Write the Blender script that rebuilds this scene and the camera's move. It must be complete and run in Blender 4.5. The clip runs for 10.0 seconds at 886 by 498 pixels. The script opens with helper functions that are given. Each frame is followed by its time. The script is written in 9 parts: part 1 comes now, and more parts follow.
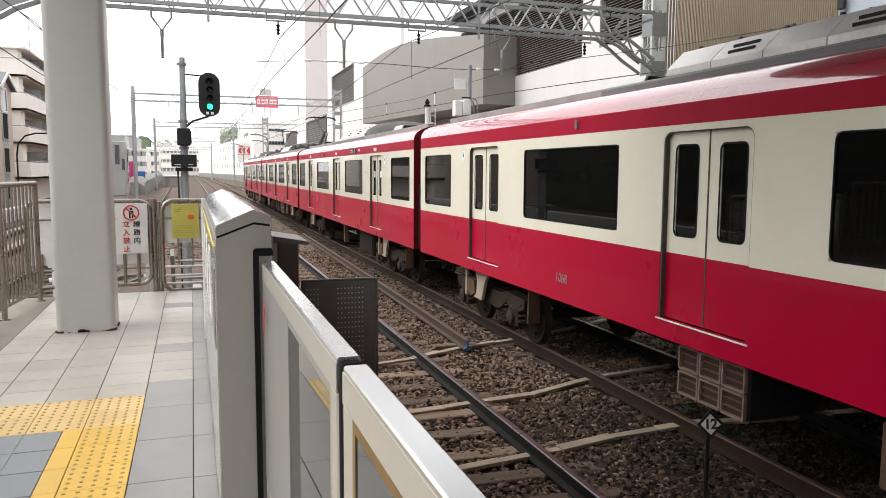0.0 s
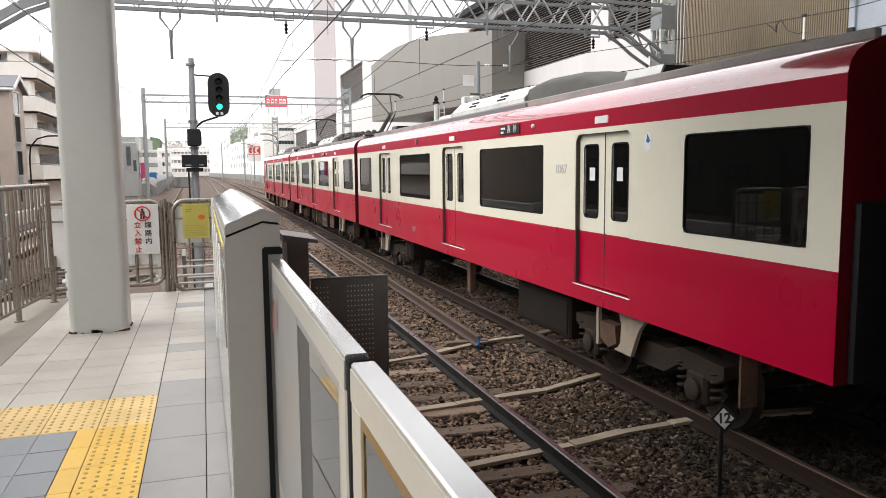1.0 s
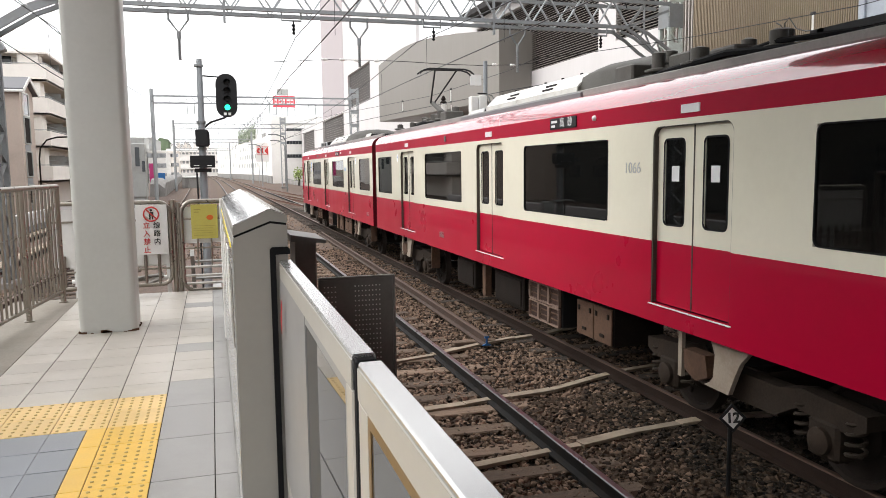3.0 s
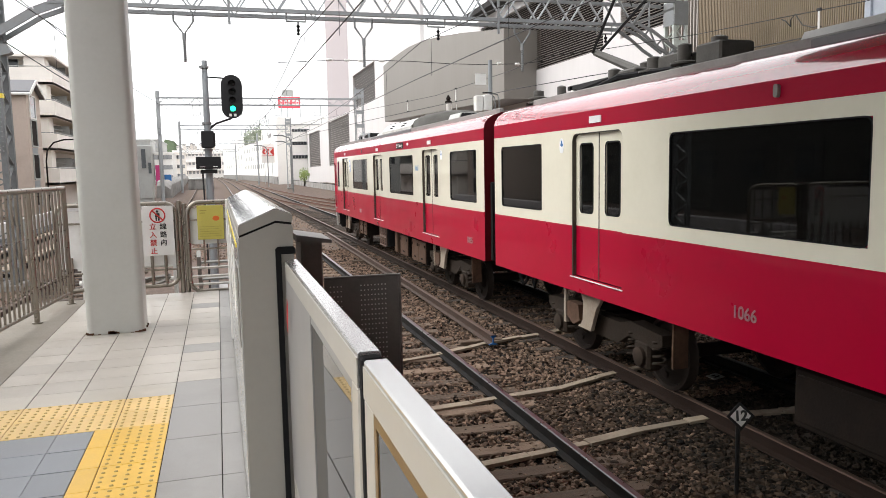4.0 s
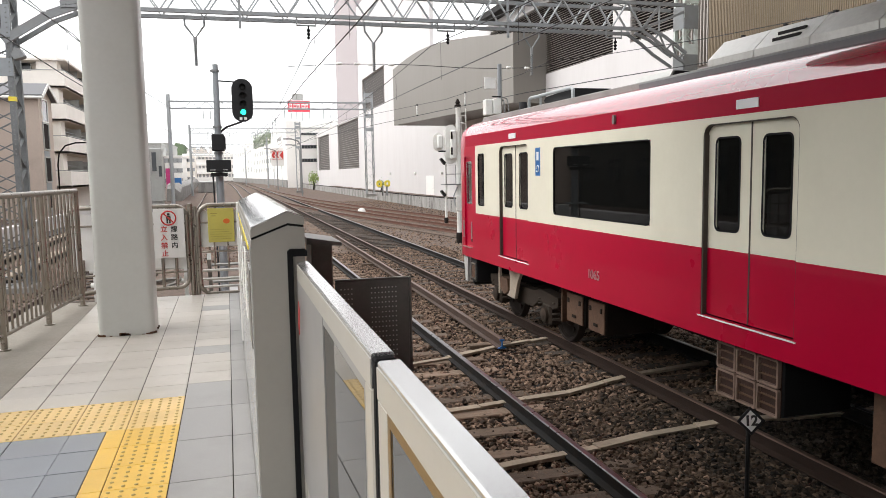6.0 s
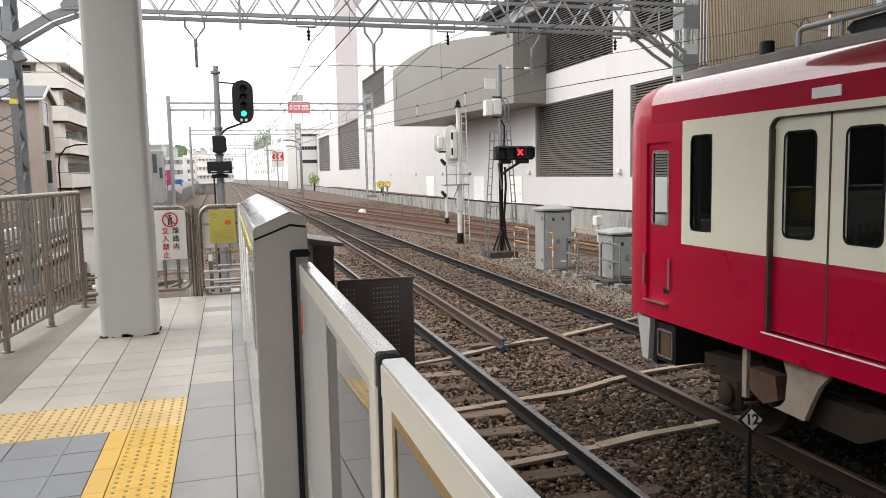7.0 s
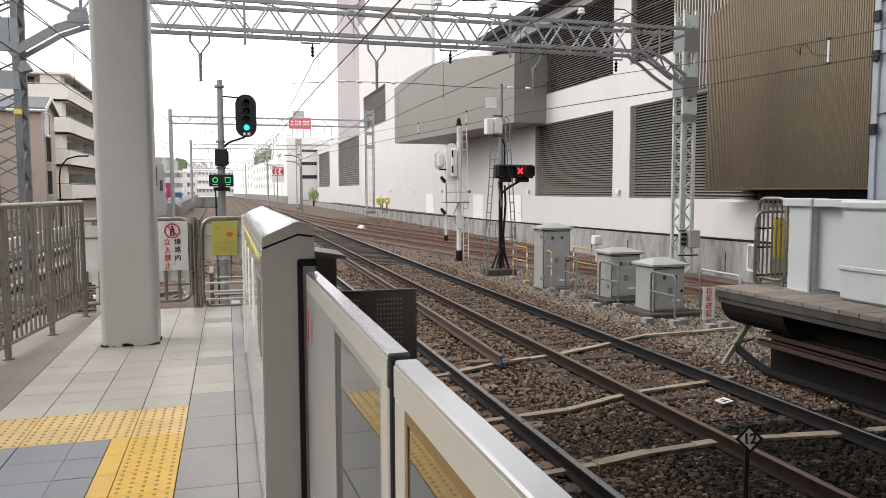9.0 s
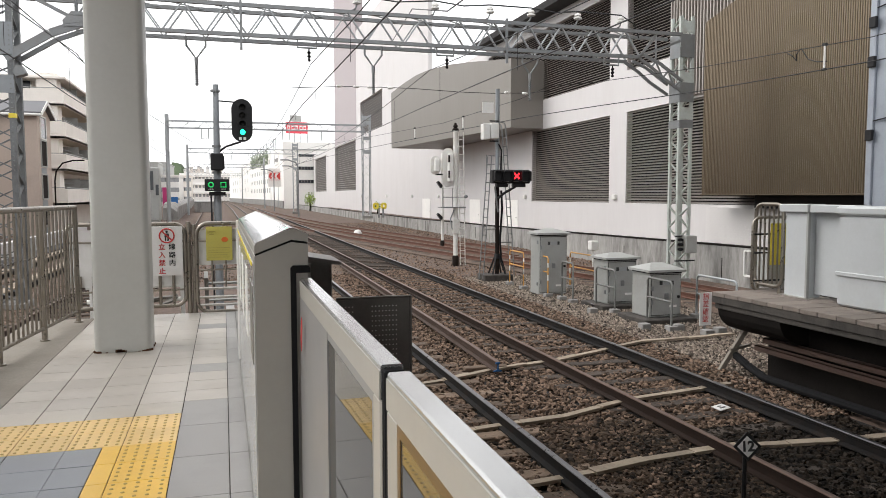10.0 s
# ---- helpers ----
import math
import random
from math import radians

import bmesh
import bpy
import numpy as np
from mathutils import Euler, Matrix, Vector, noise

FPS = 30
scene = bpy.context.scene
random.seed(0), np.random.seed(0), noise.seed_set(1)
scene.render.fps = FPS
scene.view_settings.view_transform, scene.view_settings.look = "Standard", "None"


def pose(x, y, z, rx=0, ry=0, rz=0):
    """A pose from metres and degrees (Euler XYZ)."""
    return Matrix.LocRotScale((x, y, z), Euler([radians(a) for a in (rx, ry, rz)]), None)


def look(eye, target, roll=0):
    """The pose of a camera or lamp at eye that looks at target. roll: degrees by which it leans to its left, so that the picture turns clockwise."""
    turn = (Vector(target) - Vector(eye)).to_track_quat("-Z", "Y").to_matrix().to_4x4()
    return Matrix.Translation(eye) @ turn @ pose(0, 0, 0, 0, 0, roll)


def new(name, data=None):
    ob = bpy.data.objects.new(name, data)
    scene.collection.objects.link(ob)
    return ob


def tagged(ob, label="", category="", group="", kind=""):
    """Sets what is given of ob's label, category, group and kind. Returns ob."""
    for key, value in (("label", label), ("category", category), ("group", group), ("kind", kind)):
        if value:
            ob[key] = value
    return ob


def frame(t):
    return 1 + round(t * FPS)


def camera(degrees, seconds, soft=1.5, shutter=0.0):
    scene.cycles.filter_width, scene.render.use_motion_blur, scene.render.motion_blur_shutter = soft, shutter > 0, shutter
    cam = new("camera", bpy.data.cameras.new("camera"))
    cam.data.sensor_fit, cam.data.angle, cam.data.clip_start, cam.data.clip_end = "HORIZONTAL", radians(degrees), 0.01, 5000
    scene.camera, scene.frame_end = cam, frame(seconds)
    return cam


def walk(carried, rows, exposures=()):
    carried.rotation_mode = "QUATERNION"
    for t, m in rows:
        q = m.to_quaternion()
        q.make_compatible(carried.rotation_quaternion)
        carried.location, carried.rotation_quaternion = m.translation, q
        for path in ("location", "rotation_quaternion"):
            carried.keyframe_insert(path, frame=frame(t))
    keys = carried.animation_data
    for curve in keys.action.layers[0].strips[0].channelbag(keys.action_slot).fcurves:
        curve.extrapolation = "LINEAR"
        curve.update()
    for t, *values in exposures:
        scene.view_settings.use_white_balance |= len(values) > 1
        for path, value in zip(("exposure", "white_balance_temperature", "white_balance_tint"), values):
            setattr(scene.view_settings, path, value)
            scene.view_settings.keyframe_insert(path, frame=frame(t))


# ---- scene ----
cam = camera(61.3, 10.0, soft=0.65)
PATH = [
    (0, (0.031, 0.02, 1.511), (0.662, 1.907, 1.304), 0.3),
    (0.5, (0.037, 0.023, 1.508), (0.654, 1.914, 1.297), -0.2),
    (1, (0.041, 0.022, 1.508), (0.644, 1.917, 1.293), -0.5),
    (1.5, (0.043, 0.023, 1.507), (0.64, 1.92, 1.291), -0.7),
    (2, (0.043, 0.022, 1.508), (0.635, 1.92, 1.291), -0.8),
    (2.5, (0.041, 0.017, 1.509), (0.629, 1.917, 1.293), -0.6),
    (4, (0.045, 0.022, 1.503), (0.613, 1.927, 1.287), -1.1),
    (4.5, (0.045, 0.023, 1.5), (0.605, 1.931, 1.283), -1.1),
    (5, (0.039, 0.017, 1.501), (0.588, 1.928, 1.286), -1.1),
    (5.5, (0.034, 0.014, 1.501), (0.581, 1.926, 1.293), -0.9),
    (7, (0.023, -0.002, 1.5), (0.568, 1.911, 1.296), -1.2),
    (7.5, (0.007, -0.026, 1.501), (0.558, 1.887, 1.306), -0.9),
    (8, (-0.011, -0.038, 1.5), (0.544, 1.875, 1.317), -0.4),
    (8.5, (-0.019, -0.039, 1.49), (0.543, 1.872, 1.313), -0.3),
    (9, (-0.022, -0.045, 1.48), (0.53, 1.871, 1.323), -0.2),
    (9.5, (-0.011, -0.026, 1.484), (0.552, 1.887, 1.343), 0.1),
    (10, (-0.005, -0.003, 1.484), (0.556, 1.911, 1.34), -0.1),
]
walk(cam, [(t, look(eye, target, roll)) for t, eye, target, roll in PATH],
     exposures=[(0, 0.32), (6.8, 0.28), (8.0, 0.16), (8.5, 0.12), (9.5, 0.03), (10, 0.03)])

# ---- light: bright overcast day ----
SKY_STRENGTH = 0.28
CLOUD = 5.9      # brightness of the even cloud layer over the clear-sky gradient
world = bpy.data.worlds.new("overcast_sky")
scene.world = world
world.use_nodes = True
wn, wl = world.node_tree.nodes, world.node_tree.links
sky = wn.new("ShaderNodeTexSky")
sky.sky_type = "NISHITA"
sky.sun_disc = False
sky.sun_elevation, sky.sun_rotation = radians(44), radians(287)
sky.air_density, sky.dust_density, sky.ozone_density = 1.0, 4.0, 1.0
pale = wn.new("ShaderNodeHueSaturation")
pale.inputs["Saturation"].default_value = 0.12
wl.new(sky.outputs["Color"], pale.inputs["Color"])
cloud = wn.new("ShaderNodeMix")
cloud.data_type = "RGBA"
cloud.inputs["Factor"].default_value = 0.8
cloud.inputs["B"].default_value = (CLOUD, CLOUD, CLOUD * 1.01, 1)
wl.new(pale.outputs["Color"], cloud.inputs["A"])
wl.new(cloud.outputs["Result"], wn["Background"].inputs["Color"])
wn["Background"].inputs["Strength"].default_value = SKY_STRENGTH
sun_data = bpy.data.lights.new("sun", "SUN")
sun_data.energy, sun_data.angle, sun_data.color = 1.35, radians(40), (1.0, 0.97, 0.92)
sun = new("sun", sun_data)
sun.matrix_world = look((-62, 34, 64), (0, 15, 0))
scene.view_settings.exposure = 0.0

# ---- materials ----


def mat(name, base, rough=0.5, metal=0.0, vary=0.12, scale=6.0, bump=0.0, bump_scale=60.0, dirt=None, dirt_amount=0.0,
        dirt_scale=1.5, spread=0.0, streak=(1, 1, 1), coat=0.0, spec=0.5, fixed=False, rough_vary=0.1, island=0.0, coat_ior=1.5):
    """A painted, metal, stone or plastic surface: two scales of noise in colour, worn patches of dirt, fine relief."""
    m = bpy.data.materials.new(name)
    m.use_nodes = True
    n, l = m.node_tree.nodes, m.node_tree.links
    b = n["Principled BSDF"]
    b.inputs["Metallic"].default_value = metal
    b.inputs["Specular IOR Level"].default_value = spec
    if coat:
        b.inputs["Coat Weight"].default_value = coat
        b.inputs["Coat Roughness"].default_value = 0.04
        b.inputs["Coat IOR"].default_value = coat_ior
    tc = n.new("ShaderNodeTexCoord")
    mp = n.new("ShaderNodeMapping")
    mp.inputs["Scale"].default_value = streak
    if fixed:
        l.new(n.new("ShaderNodeNewGeometry").outputs["Position"], mp.inputs["Vector"])
    else:
        l.new(tc.outputs["Object"], mp.inputs["Vector"])
    n1 = n.new("ShaderNodeTexNoise")
    n1.inputs["Scale"].default_value, n1.inputs["Detail"].default_value = scale, 6
    n2 = n.new("ShaderNodeTexNoise")
    n2.inputs["Scale"].default_value, n2.inputs["Detail"].default_value = scale * 9, 4
    for q in (n1, n2):
        l.new(mp.outputs["Vector"], q.inputs["Vector"])
    mix = n.new("ShaderNodeMath")
    mix.operation = "ADD"
    l.new(n1.outputs["Fac"], mix.inputs[0])
    l.new(n2.outputs["Fac"], mix.inputs[1])
    rng = n.new("ShaderNodeMapRange")
    rng.inputs["From Min"].default_value, rng.inputs["From Max"].default_value = 0.6, 1.4
    rng.inputs["To Min"].default_value, rng.inputs["To Max"].default_value = 1 - vary, 1 + vary
    l.new(mix.outputs[0], rng.inputs["Value"])
    value = rng.outputs["Result"]
    if spread or island:
        src = n.new("ShaderNodeNewGeometry") if island else n.new("ShaderNodeObjectInfo")
        r2 = n.new("ShaderNodeMapRange")
        k = spread or island
        r2.inputs["To Min"].default_value, r2.inputs["To Max"].default_value = 1 - k, 1 + k
        l.new(src.outputs["Random Per Island" if island else "Random"], r2.inputs["Value"])
        mul = n.new("ShaderNodeMath")
        mul.operation = "MULTIPLY"
        l.new(value, mul.inputs[0])
        l.new(r2.outputs["Result"], mul.inputs[1])
        value = mul.outputs[0]
    col = n.new("ShaderNodeVectorMath")
    col.operation = "SCALE"
    col.inputs[0].default_value = base
    l.new(value, col.inputs["Scale"])
    out = col.outputs["Vector"]
    if dirt:
        n3 = n.new("ShaderNodeTexNoise")
        n3.inputs["Scale"].default_value, n3.inputs["Detail"].default_value = dirt_scale, 8
        n3.inputs["Roughness"].default_value = 0.65
        l.new(mp.outputs["Vector"], n3.inputs["Vector"])
        r3 = n.new("ShaderNodeMapRange")
        r3.inputs["From Min"].default_value, r3.inputs["From Max"].default_value = 0.48, 0.72
        r3.inputs["To Max"].default_value = dirt_amount
        l.new(n3.outputs["Fac"], r3.inputs["Value"])
        mc = n.new("ShaderNodeMix")
        mc.data_type = "RGBA"
        l.new(r3.outputs["Result"], mc.inputs["Factor"])
        l.new(out, mc.inputs["A"])
        mc.inputs["B"].default_value = (*dirt, 1)
        out = mc.outputs["Result"]
    l.new(out, b.inputs["Base Color"])
    rr = n.new("ShaderNodeMapRange")
    rr.inputs["To Min"].default_value = max(0.02, rough - rough_vary)
    rr.inputs["To Max"].default_value = min(1.0, rough + rough_vary)
    l.new(n1.outputs["Fac"], rr.inputs["Value"])
    l.new(rr.outputs["Result"], b.inputs["Roughness"])
    if bump:
        nb = n.new("ShaderNodeTexNoise")
        nb.inputs["Scale"].default_value, nb.inputs["Detail"].default_value = bump_scale, 5
        l.new(mp.outputs["Vector"], nb.inputs["Vector"])
        bp = n.new("ShaderNodeBump")
        bp.inputs["Strength"].default_value, bp.inputs["Distance"].default_value = bump, 0.02
        l.new(nb.outputs["Fac"], bp.inputs["Height"])
        l.new(bp.outputs["Normal"], b.inputs["Normal"])
    return m


def glow(name, color, strength):
    m = bpy.data.materials.new(name)
    m.use_nodes = True
    b = m.node_tree.nodes["Principled BSDF"]
    b.inputs["Base Color"].default_value = (*color, 1)
    b.inputs["Emission Color"].default_value = (*color, 1)
    b.inputs["Emission Strength"].default_value = strength
    return m


def glass(name, tint, rough=0.02, through_it=1.0, spec=0.5, ior=1.45):
    m = bpy.data.materials.new(name)
    m.use_nodes = True
    b = m.node_tree.nodes["Principled BSDF"]
    b.inputs["Base Color"].default_value = (*tint, 1)
    b.inputs["Roughness"].default_value = rough
    b.inputs["Transmission Weight"].default_value = through_it
    b.inputs["Specular IOR Level"].default_value = spec
    b.inputs["IOR"].default_value = ior
    return m


TILE_PALE = mat("pale_stone_tile", (0.47, 0.435, 0.39), 0.34, 0, 0.07, 9, 0.02, 180, (0.31, 0.275, 0.23), 0.6, 1.3, spread=0.08, fixed=True, rough_vary=0.05)
TILE_BLUE = mat("blue_grey_tile", (0.22, 0.235, 0.26), 0.33, 0, 0.10, 40, 0.05, 200, (0.2, 0.2, 0.2), 0.35, 2.5, spread=0.10, fixed=True)
TILE_GREY = mat("grey_stone_tile", (0.29, 0.28, 0.27), 0.36, 0, 0.08, 12, 0.05, 180, (0.2, 0.19, 0.18), 0.45, 1.8, spread=0.08, fixed=True)
TILE_YELLOW = mat("yellow_tactile_tile", (0.70, 0.49, 0.20), 0.42, 0, 0.06, 8, 0.03, 120, (0.45, 0.30, 0.11), 0.45, 2.5, spread=0.08, fixed=True)
TILE_YELLOW_NEW = mat("bright_yellow_tactile_tile", (0.74, 0.46, 0.07), 0.38, 0, 0.06, 8, 0.03, 120, (0.5, 0.3, 0.06), 0.4, 2.5, spread=0.06, fixed=True)
YELLOW_WORN = mat("worn_tactile_dot", (0.42, 0.30, 0.10), 0.5, 0, 0.1, 30)
GROUT = mat("grey_grout", (0.06, 0.055, 0.048), 0.9, 0, 0.15, 20)
CONCRETE = mat("weathered_concrete", (0.27, 0.262, 0.25), 0.85, 0, 0.15, 2.5, 0.25, 40, (0.06, 0.058, 0.055), 0.85, 0.9, streak=(1, 1, 0.35))
# Stained, with the shade under the opposite platform put into the colour as well.
CONCRETE_DARK = mat("stained_and_shade_dark_concrete", (0.012, 0.010, 0.009), 0.9, 0, 0.25, 3, 0.3, 40, (0.018, 0.015, 0.013), 0.8, 1.2, spec=0.15)
COLUMN_PAINT = mat("grey_white_column_paint", (0.53, 0.53, 0.50), 0.35, 0, 0.03, 3, 0.02, 200, (0.40, 0.38, 0.34), 0.15, 4)
JAMB = mat("dark_brown_door_rubber", (0.055, 0.044, 0.033), 0.7, 0, 0.1, 8)
PAN_GREY = mat("sooty_grey_roof_gear", (0.085, 0.08, 0.072), 0.6, 0.2, 0.2, 5, 0.1, 60, (0.04, 0.035, 0.03), 0.5, 3)
RUST = mat("rust", (0.10, 0.045, 0.02), 0.9, 0, 0.3, 40, 0.4, 90)
STEEL = mat("brushed_stainless_steel", (0.56, 0.54, 0.51), 0.32, 0.9, 0.08, 30, 0.03, 300, (0.30, 0.27, 0.23), 0.3, 6)
FENCE_STEEL = mat("dull_stainless_fence", (0.30, 0.27, 0.23), 0.30, 0.8, 0.10, 20, 0.03, 200, (0.2, 0.17, 0.13), 0.4, 5)
ALUMINIUM = mat("brushed_aluminium", (0.60, 0.60, 0.60), 0.24, 0.85, 0.02, 3, 0, 300, rough_vary=0.04)
GATE_GREY = mat("warm_grey_gate_paint", (0.33, 0.315, 0.285), 0.42, 0.1, 0.03, 4, 0.03, 300, (0.27, 0.26, 0.24), 0.25, 3)
GATE_FRAME = mat("pale_gate_frame_paint", (0.44, 0.42, 0.375), 0.35, 0.1, 0.03, 5, 0.02, 300)
GATE_SIDE = mat("glossy_grey_gate_side", (0.58, 0.58, 0.57), 0.08, 0.35, 0.04, 4, 0.0, 60, (0.35, 0.35, 0.34), 0.25, 3)
BLACK_RUBBER = mat("black_rubber", (0.010, 0.010, 0.011), 0.8, 0, 0.2, 20, spec=0.15)
BLACK_PAINT = mat("black_paint", (0.012, 0.012, 0.013), 0.5, 0, 0.2, 8, 0.03, 120, spec=0.3)
BROWN_STRIP = mat("bronze_strip", (0.24, 0.15, 0.06), 0.35, 0.5, 0.1, 12)
GATE_GLASS = glass("smoked_gate_glass", (0.10, 0.10, 0.098), 0.01, 0.45, 0.5, 1.9)
CLEAR_GLASS = glass("clear_glass", (0.85, 0.87, 0.87), 0.01, 1.0)
LID_METAL = mat("polished_lid_metal", (0.80, 0.81, 0.82), 0.09, 0.95, 0.04, 5, 0.02, 60, rough_vary=0.04)
GATE_GREY_PANEL = mat("grey_back_painted_glass", (0.26, 0.255, 0.25), 0.35, 0, 0.015, 2)
PLATE = mat("dark_perforated_plate", (0.20, 0.188, 0.172), 0.45, 0.15, 0.10, 6, 0.03, 200, (0.07, 0.07, 0.065), 0.4, 4)
HOLE = mat("bright_hole_disc", (0.75, 0.74, 0.70), 0.6, 0, 0.1, 20)
# Darker copy of RAIL_SIDE with the shade under the train in its colour.
RAIL_SHADED = mat("shaded_brown_rail_side", (0.028, 0.017, 0.013), 0.75, 0.2, 0.25, 12, 0.2, 90, (0.026, 0.02, 0.017), 0.5, 5, spec=0.2)
RAIL_SIDE = mat("rusty_rail_side", (0.062, 0.036, 0.026), 0.75, 0.2, 0.25, 12, 0.2, 90, (0.05, 0.04, 0.035), 0.5, 5)
RAIL_RED = mat("red_rusty_rail", (0.135, 0.062, 0.042), 0.8, 0.1, 0.25, 8, 0.2, 90, (0.07, 0.045, 0.035), 0.5, 4)
RAIL_TOP = mat("worn_rail_head", (0.17, 0.17, 0.175), 0.30, 0.95, 0.08, 8, 0.02, 200, (0.12, 0.09, 0.07), 0.3, 10)
RAIL_DARK = mat("dark_rail_side", (0.017, 0.016, 0.016), 0.7, 0, 0.2, 12, 0.1, 90, (0.04, 0.026, 0.018), 0.5, 4, spec=0.12)
RAIL_RUST_TOP = mat("brown_rail_head", (0.14, 0.092, 0.07), 0.5, 0.6, 0.15, 10, 0.05, 90)
SLEEPER_DARK = mat("dark_timber_sleeper", (0.06, 0.045, 0.035), 0.9, 0, 0.25, 4, 0.5, 30, (0.04, 0.03, 0.025), 0.7, 3, spread=0.3, streak=(0.6, 6, 6), fixed=True)
SLEEPER = mat("weathered_timber_sleeper", (0.17, 0.12, 0.085), 0.9, 0, 0.22, 4, 0.5, 30, (0.08, 0.055, 0.04), 0.7, 3, spread=0.45, streak=(0.6, 6, 6), fixed=True)
SLEEPER_PALE = mat("pale_concrete_trough_lid", (0.30, 0.245, 0.185), 0.9, 0, 0.15, 4, 0.4, 30, (0.15, 0.11, 0.08), 0.6, 2.5, spread=0.2, fixed=True)
# Near-black: shade in the gaps between stones is put into this colour.
GAP_SHADE_BED = mat("ballast_bed", (0.010, 0.008, 0.007), 0.95, 0, 0.45, 16, 0.9, 25, (0.03, 0.024, 0.02), 0.6, 2.5)
STONE = mat("ballast_stone", (0.140, 0.096, 0.070), 0.9, 0, 0.3, 14, 0.3, 60, island=0.92, spec=0.2)
GRAVEL = mat("pale_gravel", (0.20, 0.165, 0.135), 0.9, 0, 0.3, 14, 0.3, 60, island=0.9, spec=0.25)
GROUND = mat("stony_ground", (0.115, 0.078, 0.06), 0.95, 0, 0.5, 7, 0.9, 14, (0.05, 0.036, 0.028), 0.7, 2.5)
WHITE_WALL = mat("white_wall_panel", (0.61, 0.588, 0.585), 0.6, 0, 0.03, 0.6, 0.04, 30, (0.53, 0.50, 0.49), 0.35, 0.5, streak=(1, 1, 0.2))
WHITE_TILE = mat("white_glazed_wall_tile", (0.64, 0.62, 0.61), 0.4, 0, 0.04, 6, 0, 30)
LILAC_WALL = mat("pale_lilac_wall", (0.40, 0.355, 0.365), 0.7, 0, 0.04, 1, 0.05, 30)
BEIGE_WALL = mat("greige_metal_cladding", (0.225, 0.208, 0.187), 0.5, 0.2, 0.04, 0.4, 0.03, 30, (0.19, 0.178, 0.162), 0.4, 0.4, streak=(1, 1, 0.15))
LOUVER = mat("brown_grey_louver", (0.36, 0.325, 0.30), 0.45, 0.3, 0.06, 3, 0.03, 40, (0.2, 0.18, 0.17), 0.3, 2, fixed=True)
# Shade behind the far louvres, lightened by haze put into the colour.
HAZED_BACK = mat("hazed_louver_back", (0.16, 0.15, 0.145), 0.7, 0, 0.1, 1)
# Near-black: the shade behind slats and in recesses is put into the colour.
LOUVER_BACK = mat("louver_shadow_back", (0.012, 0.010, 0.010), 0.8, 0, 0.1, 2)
BRONZE_RIB = mat("bronze_ribbed_cladding", (0.195, 0.154, 0.108), 0.36, 0.7, 0.08, 2, 0.03, 40, (0.15, 0.115, 0.08), 0.6, 0.5, streak=(1, 1, 0.25), fixed=True)
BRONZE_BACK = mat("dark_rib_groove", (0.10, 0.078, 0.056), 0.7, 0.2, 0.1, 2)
BLUE_STEEL = mat("blue_grey_painted_steel", (0.31, 0.34, 0.385), 0.45, 0.2, 0.06, 3, 0.03, 60, (0.2, 0.2, 0.22), 0.3, 2)
GALV = mat("galvanised_steel", (0.235, 0.245, 0.25), 0.5, 0.6, 0.12, 8, 0.05, 60, (0.22, 0.2, 0.18), 0.4, 3)
# Paler than GALV: far gantries' haze in the colour; also plain pale steel nearby.
GALV_FAR = mat("pale_steel_and_far_haze", (0.36, 0.38, 0.39), 0.5, 0.4, 0.12, 4, 0.05, 60, (0.28, 0.27, 0.25), 0.4, 2)
GALV_GREEN = mat("pale_green_galvanised_steel", (0.50, 0.54, 0.51), 0.55, 0.3, 0.12, 6, 0.05, 60, (0.24, 0.2, 0.16), 0.5, 2.5)
POLE_GREY = mat("grey_pole_paint", (0.27, 0.29, 0.305), 0.5, 0.3, 0.1, 6, 0.03, 60, (0.2, 0.2, 0.2), 0.4, 2)
FAR_DOOR = mat("cool_grey_door_paint", (0.52, 0.54, 0.55), 0.4, 0.1, 0.04, 3, 0.02, 60, (0.40, 0.40, 0.39), 0.3, 2)
POLE_WHITE = mat("white_pole_paint", (0.74, 0.74, 0.71), 0.5, 0, 0.06, 4, 0.03, 60, (0.4, 0.3, 0.22), 0.35, 2)
CABINET = mat("grey_trackside_cabinet_paint", (0.36, 0.365, 0.35), 0.5, 0.1, 0.06, 3, 0.03, 60, (0.22, 0.205, 0.18), 0.4, 1.6)
WIRE = mat("dark_wire", (0.03, 0.03, 0.032), 0.5, 0.5, 0.1, 5)
PORCELAIN = mat("white_porcelain", (0.75, 0.74, 0.71), 0.2, 0, 0.05, 5)
RAIL_GREY = mat("dull_grey_rail_paint", (0.17, 0.175, 0.165), 0.6, 0.2, 0.12, 8, 0.05, 60, (0.09, 0.07, 0.055), 0.5, 4, fixed=True)
RETAIN = mat("streaked_retaining_concrete", (0.33, 0.32, 0.305), 0.9, 0, 0.3, 1.2, 0.25, 40, (0.05, 0.046, 0.042), 0.95, 1.25, streak=(1, 1, 0.28), fixed=True)
EDGE_STRIP = mat("worn_brown_concrete_strip", (0.24, 0.215, 0.18), 0.75, 0, 0.15, 4, 0.15, 60, (0.15, 0.125, 0.10), 0.6, 1.8, fixed=True)
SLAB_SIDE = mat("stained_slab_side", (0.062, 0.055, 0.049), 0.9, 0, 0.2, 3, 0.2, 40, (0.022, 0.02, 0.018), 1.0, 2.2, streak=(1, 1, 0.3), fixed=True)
BED_BROWN = mat("rust_brown_ballast_bed", (0.125, 0.085, 0.062), 0.95, 0, 0.5, 9, 0.9, 18, (0.045, 0.032, 0.025), 0.75, 3.5)
